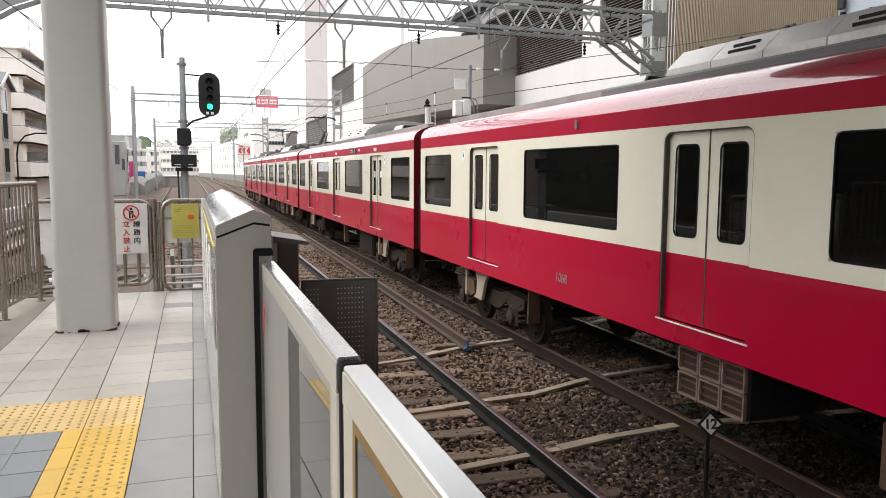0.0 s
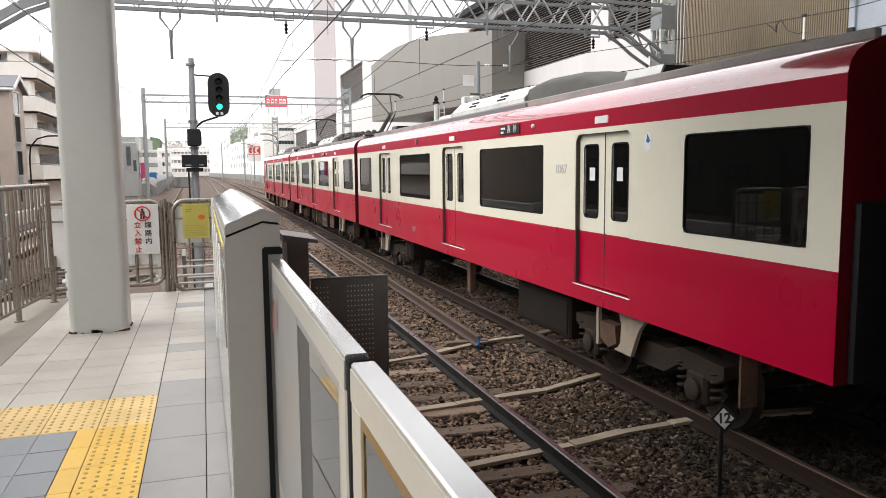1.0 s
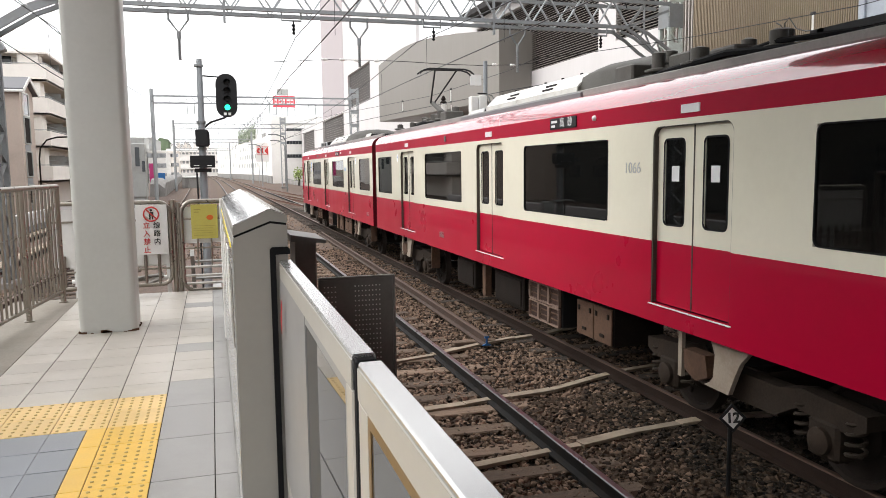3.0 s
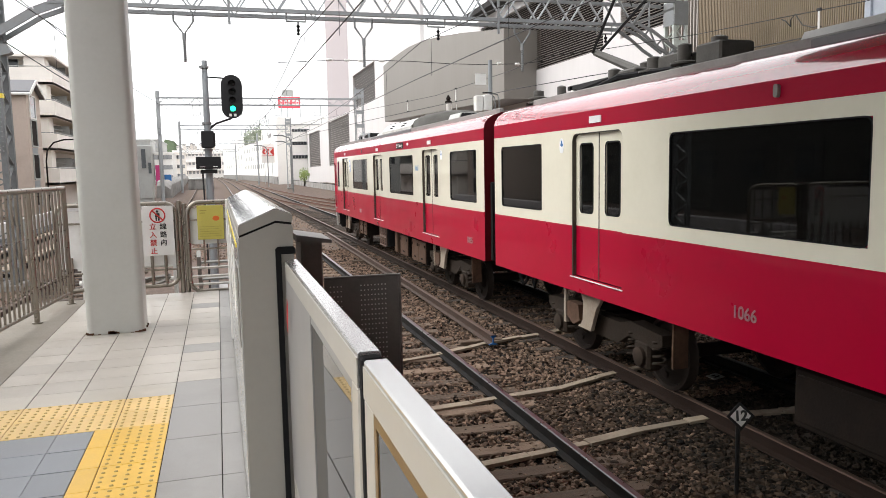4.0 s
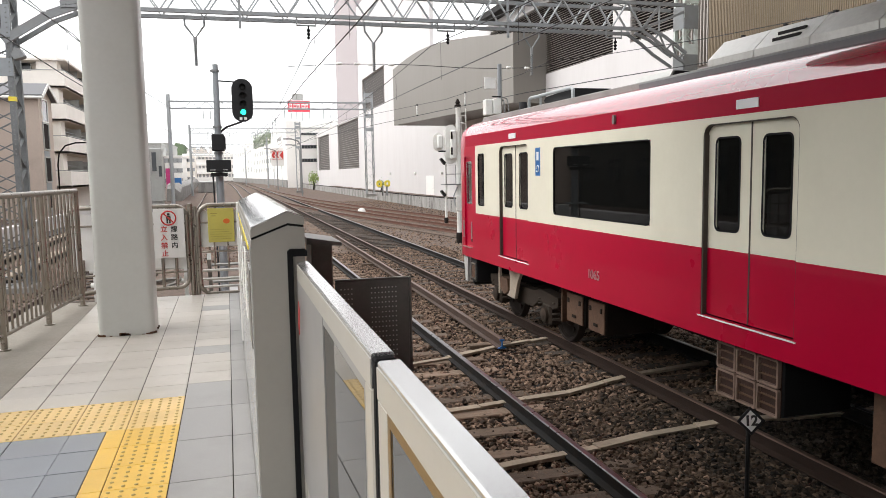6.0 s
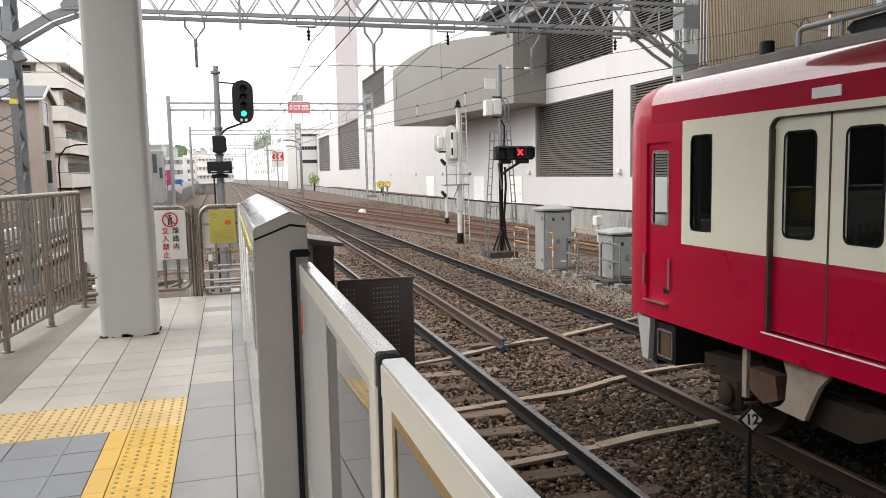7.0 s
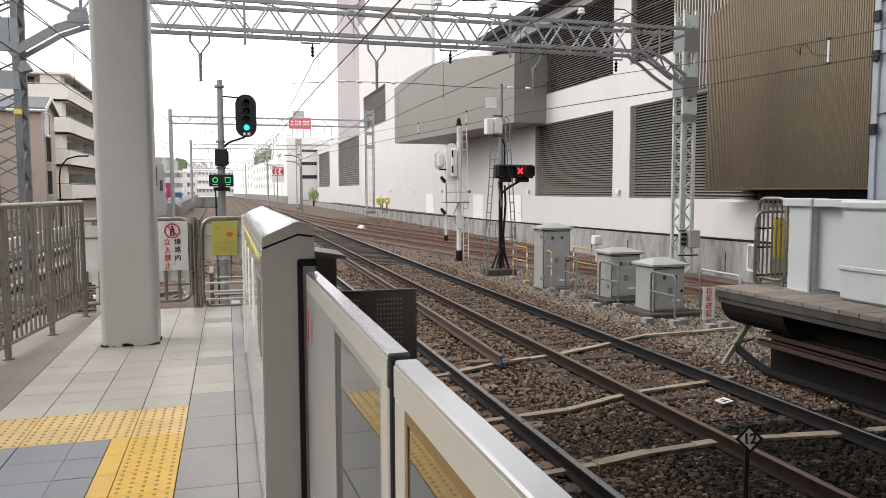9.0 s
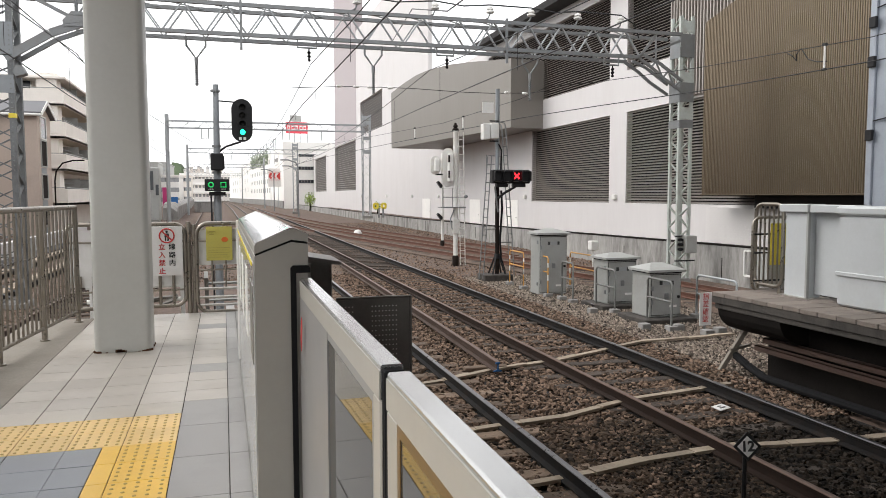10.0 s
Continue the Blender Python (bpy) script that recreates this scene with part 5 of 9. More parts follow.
    if not cab:
        part("end_wall", M().prism(inner, "y", -0.05, 0.002), END_SHADED, car, "red end wall darkened as by shade")
        part("gangway", M().prism([(-0.62, 1.05), (0.62, 1.05), (0.62, 3.0), (-0.62, 3.0)], "y", 0.0, PITCH - CAR_L - 0.002), BLACK_RUBBER, car, "black rubber gangway between cars")
    part("gangway_plate", M().box(-1.30, 1.30, -CAR_L - 0.06, -CAR_L - 0.005, 1.02, 2.35, 0.02), BLACK_PAINT, car, "dark lower end plate")
    part("gangway_rim", M().box(-0.80, 0.80, -CAR_L - 0.12, -CAR_L - 0.065, 1.05, 3.1, 0.02), BLACK_RUBBER, car)
    part("coupler", M().box(-0.15, 0.15, -CAR_L - 0.26, -CAR_L + 0.6, 0.72, 0.98, 0.03), UNDER_GREY, car)
    part("jumper_cable", M().tube([(-0.8, -CAR_L + 0.02, 1.0), (-0.8, -CAR_L - 0.12, 0.72), (-0.8, -CAR_L - 0.25, 0.62), (-0.8, -CAR_L - 0.40, 0.72), (-0.8, -CAR_L - 0.49, 1.0)], 0.03, 6)
         .tube([(-0.6, -CAR_L + 0.02, 1.0), (-0.6, -CAR_L - 0.25, 0.55), (-0.6, -CAR_L - 0.49, 1.0)], 0.025, 6), BLACK_RUBBER, car)
    # inside
    part("floor", M().box(-1.34, 1.34, -CAR_L + 0.06, -0.8 if cab else -0.06, 1.02, 1.12), FLOOR_DARK, car)
    part("ceiling_panel", M().box(-1.25, 1.25, -CAR_L + 0.06, -0.8 if cab else -0.06, 3.30, 3.34), INTERIOR, car)
    for sgn in (-1, 1):
        for a, b in wins:
            part("bench", M().box(*sorted((sgn * 1.33, sgn * 0.85)), -b, -a, 1.12, 1.55, 0.03).box(*sorted((sgn * 1.33, sgn * 1.2)), -b, -a, 1.55, 1.97, 0.03), SEAT_RED, car, "red bench seat")
    # marks: number plates are shapes and figures on the side
    if number:
        yy, zz = side_mark
        writing("car_number", number, 0.165, NUMBER_BLUE if cab else NUMBER_PALE, car, pose(-HALF - 0.003, -yy, zz) @ FACE_WEST, 0.002, bold=0.003 if cab else 0.0)
        for ny in ((5.85, 16.57) if cab else (6.03,)):
            writing("car_number", number, 0.16, NUMBER_SILVER, car, pose(-HALF - 0.003, -ny, 1.30) @ FACE_WEST, 0.004, bold=0.001)
    for by in badges:
        bd = part("badge", M().prism(rounded(-by - 0.06, -by + 0.06, 2.76, 2.95, 0.058), "x", -HALF - 0.003, -HALF), STICKER_WHITE, car, "small round white badge with a blue sail shape")
        part("badge_mark", M().prism([(-by - 0.045, 2.86), (-by - 0.01, 2.84), (-by + 0.03, 2.86), (-by + 0.012, 2.90), (-by + 0.015, 2.94), (-by - 0.022, 2.90)], "x", -HALF - 0.005, -HALF - 0.003), BLUE_INK, bd)
    disp = part("destination_display", M().box(-HALF - 0.012, -HALF, -11.72, -10.98, 3.085, 3.225, 0.01), BLACK_PAINT, car, "dark destination display with pale writing")
    part("display_bar", M().box(-HALF - 0.016, -HALF - 0.012, -11.19, -11.03, 3.165, 3.195).box(-HALF - 0.016, -HALF - 0.012, -11.13, -11.03, 3.11, 3.14), STICKER_WHITE, disp)
    if cab:
        writing("display_word", "Takasago", 0.105, STICKER_WHITE, disp, pose(-HALF - 0.013, -11.46, 3.155) @ FACE_WEST, 0.001)
    else:
        for k, ch in enumerate("高砂"):
            writing("display_word", ch, 0.13, STICKER_WHITE, disp, pose(-HALF - 0.013, -11.33 - 0.22 * k, 3.155) @ FACE_WEST, 0.001)
    part("side_lamp", M().prism(rounded(-6.385, -6.335, 3.105, 3.21, 0.024), "x", -HALF - 0.03, -HALF), PLATE, car, "small oval side lamp")
    part("side_lamp", M().lathe([(0.032, 0), (0.032, 0.02), (0.018, 0.035), (0, 0.037)], 12, pose(-HALF, -12.17, 3.16, 0, -90, 0)), STICKER_WHITE, car, "small round side lamp")
    if wheelchair:
        s = part("priority_sticker", M().box(-HALF - 0.003, -HALF, -4.22, -4.05, 2.52, 2.92), BLUE_INK, car, "blue sticker with white marks")
        part("sticker_mark", M().tube([(-HALF - 0.005, -4.135 + 0.045 * math.cos(a * 0.5), 2.62 + 0.045 * math.sin(a * 0.5)) for a in range(12)], 0.008, 5).box(-HALF - 0.006, -HALF - 0.003, -4.17, -4.1, 2.74, 2.86), STICKER_WHITE, s)
    underfloor(car, spec)
    for y in (2.80 if cab else 2.95, 14.4):
        bogie(car, -y, wheels)
    for y, up, flip in pans:
        pantograph(car, -y, up, flip)
    for y in acs:
        ac_unit(car, -y)
    for y0b, y1b, h in roof_boxes:
        w = 0.85 if y0b > 1 else 0.46
        part("roof_box", M().prism([(-w, 3.52), (w, 3.52), (w - 0.1, 3.52 + h), (0.1 - w, 3.52 + h)], "y", -y1b, -y0b), AC_GREY if y0b > 1 else BLACK_PAINT, car, "pale roof vent box" if y0b > 1 else "black roof switchgear box")
        # black plate paints the near end as shaded
        part("roof_box_end", M().prism([(0.02 - w, 3.53), (w - 0.02, 3.53), (w - 0.12, 3.51 + h), (0.12 - w, 3.51 + h)], "y", -y1b - 0.02, -y1b), BLACK_PAINT, car)
    if cab:
        build_cab(car)
    return car


def build_cab(car):
    """The rounded red cab end, with its door, window, lights and skirt."""
    rows = [(0.75, 0.0), (0.62, 0.0034), (0.5, 0.0143), (0.4, 0.030), (0.3, 0.052), (0.22, 0.085), (0.15, 0.135), (0.09, 0.21), (0.05, 0.32), (0.03, 0.48)]
    base = [(-HALF, 0.97), (-HALF, 1.9), (-HALF, 3.05)] + [(-x, z) for x, z in ROOF[1:]] + [(x, z) for x, z in ROOF[-2::-1]] + [(HALF, 1.9), (HALF, 0.97)]

    def ring(s, t):
        out = []
        for x, z in base:
            lean = 0.12 * max(0, z - 3.05) / 0.55
            sx = math.copysign(max(0.0, abs(x) - t * abs(x) / HALF), x)
            out.append((sx, -(s + lean), z - t * 0.55 * max(0, z - 2.9) / 0.7))
        return out
    # roof cap and side returns, leaving the side door and window open: the cap starts above the eaves
    m = M()
    n = len(base)
    rings = [ring(s, t) for s, t in rows]
    v = [p for r in rings for p in r]
    f = []
    for i in range(len(rows) - 1):
        for k in range(n - 1):
            z = base[k][1]
            side = k < 2 or k >= n - 3
            if side and rows[i + 1][0] > 0.31:
                continue
            f.append((i * n + k, i * n + k + 1, (i + 1) * n + k + 1, (i + 1) * n + k))
    q = (len(rows) - 1) * n
    f += [(q, q + 1, q + n - 2, q + n - 1), tuple(q + k for k in range(2, n - 2))]
    part("cab_shell", m.add(v, f), RED, car, "rounded red cab end", smooth=50)
    for sgn in (-1, 1):
        x = sgn * (HALF - 0.03)
        d = part("cab_door", M().box(*sorted((x, x - sgn * 0.03)), -1.10, -0.66, 1.205, 2.02).box(*sorted((x, x - sgn * 0.03)), -1.10, -0.66, 2.76, 2.86)
                 .box(*sorted((x, x - sgn * 0.03)), -1.10, -1.03, 2.02, 2.76).box(*sorted((x, x - sgn * 0.03)), -0.74, -0.66, 2.02, 2.76), RED, car, "narrow red cab door", weld=True)
        part("cab_door_pane", M().box(*sorted((x - sgn * 0.01, x - sgn * 0.016)), -1.04, -0.73, 2.01, 2.77), CLEAR_GLASS, d)
        part("cab_door_frame", frame_ring(-1.045, -0.725, 2.0, 2.78, 0.025, 0.04, *sorted((x, x + sgn * 0.008))), ALUMINIUM, d)
        part("grab_rail", M().tube([(sgn * (HALF + 0.02), -1.12, 1.36), (sgn * (HALF + 0.02), -1.12, 1.68)], 0.011, 6), STEEL, car)
        part("grab_rail", M().tube([(sgn * (HALF + 0.01), -0.63, 1.36), (sgn * (HALF + 0.01), -0.63, 1.68)], 0.011, 6), STEEL, car)
        part("key_plate", M().box(*sorted((x, x + sgn * 0.006)), -1.08, -0.96, 1.30, 1.35), BLACK_PAINT, d)
        part("cab_sill", M().box(*sorted((sgn * HALF, sgn * (HALF + 0.05))), -1.10, -0.66, 1.192, 1.204), STEEL, car)
    e = rings[-1]
    part("windscreen", M().add([e[1], e[2], e[n - 3], e[n - 2]], [(0, 1, 2, 3)]).add([(p[0], p[1] - 0.02, p[2]) for p in (e[1], e[2], e[n - 3], e[n - 2])], [(3, 2, 1, 0)]), CLEAR_GLASS, car, "wide clear windscreen")
    for sgn in (-1, 1):
        part("skirt", M().prism([(-0.65, 0.52), (-0.53, 0.52), (-0.43, 0.98), (-0.69, 0.98)], "x", *sorted((sgn * 1.36, sgn * 1.30))), AC_GREY, car, "pale grey skirt plate")
    part("skirt_back", M().box(-1.2, 1.2, -0.60, -0.45, 0.42, 0.98, 0.03), BLACK_PAINT, car)
    st = part("step_box", M().box(-1.33, -0.9, -1.12, -0.78, 0.55, 0.97, 0.01), BLACK_PAINT, car, "black step box under the cab door")
    part("step_frame", frame_ring(-1.09, -0.81, 0.60, 0.90, 0.022, 0.025, -1.35, -1.331), STEEL, st, "pale metal frame")
    part("step_plate", M().box(-1.338, -1.331, -1.04, -0.87, 0.63, 0.86), RUSTY_BOX, st)
    part("roof_horn", M().lathe([(0.075, 3.55), (0.075, 3.80), (0.07, 3.82), (0.0, 3.825)], 12, pose(-0.5, -1.38, 0)), BLACK_PAINT, car, "black upright vent on the roof", smooth=40)
    loop = [(-0.62, -1.95, 3.58), (-0.62, -1.95, 3.80), (-0.62, -2.0, 3.83), (-0.62, -3.6, 3.83), (-0.62, -3.66, 3.80), (-0.62, -3.66, 3.58)]
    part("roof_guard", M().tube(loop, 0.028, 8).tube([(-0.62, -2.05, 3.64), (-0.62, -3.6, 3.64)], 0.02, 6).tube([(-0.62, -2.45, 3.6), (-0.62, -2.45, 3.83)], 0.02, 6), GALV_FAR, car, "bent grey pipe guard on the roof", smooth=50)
    part("roof_device", M().prism([(-3.5, 3.70), (-2.48, 3.70), (-2.42, 3.75), (-2.5, 3.80), (-3.5, 3.84)], "x", -0.55, 0.1).box(-0.45, 0.0, -3.2, -2.7, 3.58, 3.70, 0.02), BLACK_PAINT, car, "black device inside the pipe guard")
    part("bulkhead", M().box(-1.34, 1.34, -1.40, -1.34, 1.12, 3.3), INTERIOR, car)
    part("cab_floor", M().box(-1.30, 1.30, -0.85, -0.25, 1.02, 1.10), FLOOR_DARK, car)


SPEC_A = [("rib", 4.7, 5.2, 0.50), ("rib", 5.35, 5.8, 0.50), ("grid", 8.12, 8.96, 0.45), ("post", 9.88, 10.14, 0.42), ("rib", 10.42, 11.21, 0.40), ("rib", 11.61, 12.88, 0.40)]
SPEC_B = [("box", 6.4, 7.4, 0.42), ("post", 7.9, 8.05, 0.4), ("box", 8.4, 9.6, 0.4), ("grid", 10.0, 11.0, 0.42), ("rib", 11.4, 12.3, 0.45)]
SPEC_C = [("post", 9.0, 9.15, 0.4), ("box", 11.2, 12.9, 0.36), ("box", 4.6, 5.2, 0.55)]
SPEC_D = [("grid", 8.25, 9.18, 0.48), ("rib", 10.45, 10.85, 0.42), ("box", 11.4, 12.4, 0.45)]
WHEELS = []
CARS = []


def make_train():
    CARS.append(build_car(True, "1065", SPEC_A, [], [9.12], [(5.75, 6.5, 0.19), (13.45, 14.2, 0.22)], WHEELS, (12.92, 2.60), True, (14.86,)))
    CARS.append(build_car(False, "1066", SPEC_B, [(1.7, True, 1), (15.3, True, -1)], [9.12], [(5.9, 6.75, 0.19)], WHEELS, (13.0, 2.58), False, (2.46,)))
    CARS.append(build_car(False, "1067", SPEC_C, [], [9.12], [(5.9, 6.75, 0.19), (13.45, 14.2, 0.22), (0.05, 0.62, 0.30)], WHEELS, (13.0, 2.58), False, (14.92,)))
    CARS.append(build_car(False, "", SPEC_D, [], [9.12], [(5.9, 6.75, 0.19), (13.45, 14.2, 0.22)], WHEELS, (13.0, 2.58), False, (2.46,)))
    writing("car_number", "1068", 0.16, NUMBER_SILVER, CARS[-1], pose(-HALF - 0.003, -6.03, 1.30) @ FACE_WEST, 0.004, bold=0.001)
    CARS.append(build_car(False, "", SPEC_B, [(1.7, True, 1)], [9.0], [], WHEELS, (13.0, 2.58)))


def train_at(t):
    """The place of the train's far end along the line: it brakes gently."""
    return 0.00822413 * t ** 3 + 0.26428877 * t ** 2 - 10.8421107 * t + 67.8426


def motions():
    times = [i * 0.5 for i in range(21)]
    # metres by which the braking train runs ahead of the smooth curve
    ahead = {1.5: 0.05, 2.5: 0.085, 4.5: 0.0, 5.0: 0.07, 5.5: -0.06, 6.0: -0.05, 6.5: -0.045, 7.0: -0.04, 7.5: -0.10, 8.0: -0.11, 8.5: -0.1}
    for k, car in enumerate(CARS):
        walk(car, [(t, pose(5.72, train_at(t) - ahead.get(t, 0.0) - PITCH * k, RAIL_Z)) for t in times])
    # the route display lights up at 7.57 s: its lamp elements come forward to the face
    for lamp in ROUTE_LAMPS:
        walk(lamp, [(0, pose(0, 0.12, 0)), (7.5, pose(0, 0.12, 0)), (7.6, pose(0, 0, 0)), (10, pose(0, 0, 0))])
    turns = [(i / FPS, math.degrees((train_at(0) - train_at(i / FPS)) / 0.43)) for i in range(0, 10 * FPS + 1)]
    for ws, w in WHEELS:
        walk(ws, [(t, pose(0, w, 0.43, a, 0, 0)) for t, a in turns])

# ---- things on and round the platform ----


def make_platform_doors():
    g = thing("platform_door_cabinet", "grey platform door cabinet with a peaked metal lid", "platform door")
    x0, x1, y0, y1 = 0.115, 0.338, 3.22, 6.7
    part("body", M().prism([(x0, 0.05), (x1, 0.05), (x1, 1.276), (0.268, 1.286), (x0, 1.228)], "y", y0, y1), GATE_GREY, g, "warm grey painted body")
    part("lid_seam", M().prism([(x0 + 0.004, 1.2285), (x1 - 0.004, 1.2765), (x1 - 0.004, 1.285), (0.268, 1.295), (x0 + 0.004, 1.237)], "y", y0 + 0.004, y1), BLACK_RUBBER, g)
    part("lid", M().prism([(x0, 1.238), (0.268, 1.296), (x1, 1.286), (x1, 1.318), (0.274, 1.342), (0.262, 1.341), (x0 + 0.004, 1.279), (x0, 1.272)], "y", y0, y1 + 0.02), GATE_GREY, g, "grey lid front")
    part("lid_top", M().prism([(x0 + 0.004, 1.280), (0.262, 1.342), (0.274, 1.343), (x1, 1.319), (x1, 1.322), (0.274, 1.347), (0.260, 1.346), (x0 + 0.002, 1.284)], "y", y0 + 0.003, y1 + 0.02), LID_METAL, g, "shiny metal lid top")
    part("side_panel", M().box(x0 - 0.006, x0, y0 + 0.03, y1 - 0.03, 0.07, 1.20, 0.002), GATE_SIDE, g, "glossy grey side panel")
    part("yellow_stripe", M().box(x0 - 0.009, x0 - 0.006, y0 + 0.2, y1 - 0.03, 1.172, 1.19), YELLOW_SIGN, g, "yellow warning stripe")
    for i in range(4):
        a = y0 + 0.12 + i * 0.82
        part("notice", M().box(x0 - 0.009, x0 - 0.006, a, a + 0.34, 0.74 - 0.02 * i, 1.09), PLATE if i == 0 else WHITE_SIGN, g, "small notice on the side")
    part("end_post", M().box(x0 - 0.02, x0 + 0.05, y1, y1 + 0.08, 0.05, 1.27, 0.006), WHITE_SIGN, g, "pale end post")
    part("door_seal", M().prism([(0.262, 0.05), (0.285, 0.05), (0.285, 1.155), (0.345, 1.155), (0.345, 1.175), (0.337, 1.186), (0.272, 1.186), (0.262, 1.176)], "y", y0 - 0.018, y0), BLACK_RUBBER, g, "black rubber seal round the door slot")
    part("warning_mark", M().prism([(3.0, 0.86), (3.03, 0.9), (2.985, 1.0), (2.965, 0.97)], "x", 0.282, 0.284), RED_INK, g, "small red warning mark")

    def leaf(name, ya, yb, shade_to, label):
        d = thing(name, label, "platform door", group="platform door leaves")
        xa, xb, zt = 0.301, 0.350, 1.132
        part("top_rail", M().prism([(xa, zt - 0.075), (xb, zt - 0.075), (xb, zt - 0.004), (xb - 0.004, zt), (xa + 0.004, zt), (xa, zt - 0.004)], "y", ya, yb), ALUMINIUM, d, "brushed aluminium top rail")
        part("top_band", M().box(xa - 0.003, xa, ya, yb, zt - 0.075, zt - 0.012), GATE_FRAME, d)
        part("stile", M().box(xa - 0.002, xb, yb - 0.09, yb, 0.06, zt - 0.076, 0.004), GATE_FRAME, d, "pale painted stile")
        part("stile", M().box(xa - 0.002, xb, ya, ya + 0.075, 0.06, zt - 0.076, 0.004), GATE_FRAME, d)
        part("bottom_rail", M().box(xa, xb, ya + 0.075, yb - 0.09, 0.06, 0.20, 0.004), GATE_FRAME, d)
        if shade_to:
            part("pane", M().prism([(xa + 0.017, ya + 0.075), (xa + 0.025, ya + 0.075), (xa + 0.008, shade_to + 0.01), (xa, shade_to + 0.01)], "z", 0.20, zt - 0.076), GATE_GLASS, d, "dark reflecting glass pane")
        else:
            part("pane", M().box(xa + 0.001, xa + 0.009, ya + 0.075, yb - 0.09, 0.20, zt - 0.076), GATE_GLASS, d, "dark reflecting glass pane")
        for q in ((ya + 0.075, ya + 0.088, 0.20, zt - 0.076), (ya + 0.088, yb - 0.09, zt - 0.100, zt - 0.076), (yb - 0.112, yb - 0.09, 0.20, zt - 0.100)):
            part("pane_trim", M().box(xa - 0.0015, xa + 0.0005, *q), BROWN_STRIP if shade_to is None else GATE_GREY_PANEL, d)
        if shade_to:
            part("grey_panel", M().box(xa - 0.003, xa + 0.0008, shade_to, yb - 0.0, 0.20, zt - 0.076), GATE_GREY_PANEL, d, "dark grey opaque panel")
        return d
    leaf("platform_door_leaf", 1.505, 3.20, 2.33, "sliding platform door with grey panel and aluminium rail")
    leaf("platform_door_leaf", -0.30, 1.435, None, "sliding platform door with clear glass in a pale frame")
    e = thing("door_edge_seal", "black rubber strips where two door leaves meet", "seal")
    part("seal_strip", M().box(0.303, 0.348, 1.472, 1.503, 0.06, 1.125, 0.004), BLACK_RUBBER, e)
    part("seal_strip", M().box(0.303, 0.348, 1.437, 1.468, 0.06, 1.118, 0.004), BLACK_RUBBER, e)
    # perforated screen on the track side
    p = thing("perforated_screen", "dark metal screen with rows of small holes", "screen")
    m = M()
    xa, xb, za, zb, y = 0.545, 0.936, 0.01, 0.94, 3.85
    sx, sz, hole = 0.0185, 0.026, 0.0042
    part("plate", M().box(xa, xb, y, y + 0.012, za, zb, 0.003), PLATE, p)
    part("plate_edge", M().box(xa, xb, y - 0.004, y + 0.016, zb, zb + 0.012, 0.003).box(xb, xb + 0.014, y - 0.004, y + 0.016, za, zb + 0.012, 0.003), PLATE, p)
    # raised pale discs: the brightness seen through the holes is painted on
    for i in range(8):
        for j in range(16):
            if (i, j) in ((2, 5), (5, 9), (3, 11)):
                continue
            m.lathe([(hole, 0), (hole, 0.002)], 6, pose(0.735 + i * sx + (0.09 if i > 3 else -0.09) * 0, y - 0.001, 0.90 - j * sz, 90, 0, 0))
    for i in range(4):
        for j in range(16):
            m.lathe([(hole, 0), (hole, 0.002)], 6, pose(0.575 + i * sx, y - 0.001, 0.90 - j * sz, 90, 0, 0))
    tagged(part("perforation", m, HOLE, p, "rows of small pale discs for holes with light behind"), kind="stuff")
    b = thing("trackside_box", "dark grey equipment box behind the platform doors", "equipment box")
    part("case", M().box(0.62, 0.78, 5.7, 6.1, 0.01, 0.98, 0.01), PLATE, b)
    part("hood", M().prism([(0.58, 0.98), (0.84, 0.96), (0.84, 0.985), (0.58, 1.03)], "y", 5.6, 6.2), PLATE, b)


def rail_fence(name, label, pts, top, posts, balusters, group=""):
    """An upright fence along a line of two points, with round top and bottom rails."""
    f = thing(name, label, "fence", group=group)
    a, b = Vector(pts[0]), Vector(pts[1])
    L = (b - a).length
    d = (b - a) / L
    part("top_rail", M().tube([a + Vector((0, 0, top)), b + Vector((0, 0, top))], 0.028, 10), FENCE_STEEL, f, smooth=50)
    part("bottom_rail", M().tube([a + Vector((0, 0, 0.13)), b + Vector((0, 0, 0.13))], 0.02, 8), FENCE_STEEL, f, smooth=50)
    pm = M().tube([(0, 0, 0), (0, 0, top)], 0.028, 10).lathe([(0.05, 0), (0.05, 0.01), (0.027, 0.014)], 12).mesh("post", 50)
    bm = M().tube([(0, 0, 0.13), (0, 0, top)], 0.0125, 8).mesh("baluster", 50)
    for i in range(posts):
        place(part("post", pm, FENCE_STEEL, f), *(a + d * (L * i / (posts - 1))))
    for i in range(balusters):
        s = L * (i + 0.5) / balusters
        place(part("baluster", bm, FENCE_STEEL, f), *(a + d * s))
    return f


def gate_frame(x0, x1, z0, z1, y, r, rad):
    pts = []
    for cx, cz, a0 in ((x1 - rad, z1 - rad, 0), (x0 + rad, z1 - rad, 90), (x0 + rad, z0 + rad, 180), (x1 - rad, z0 + rad, 270)):
        pts += [(cx + rad * math.cos(radians(a0 + 15 * k)), y, cz + rad * math.sin(radians(a0 + 15 * k))) for k in range(7)]
    return M().tube(pts, r, 8, closed=True)


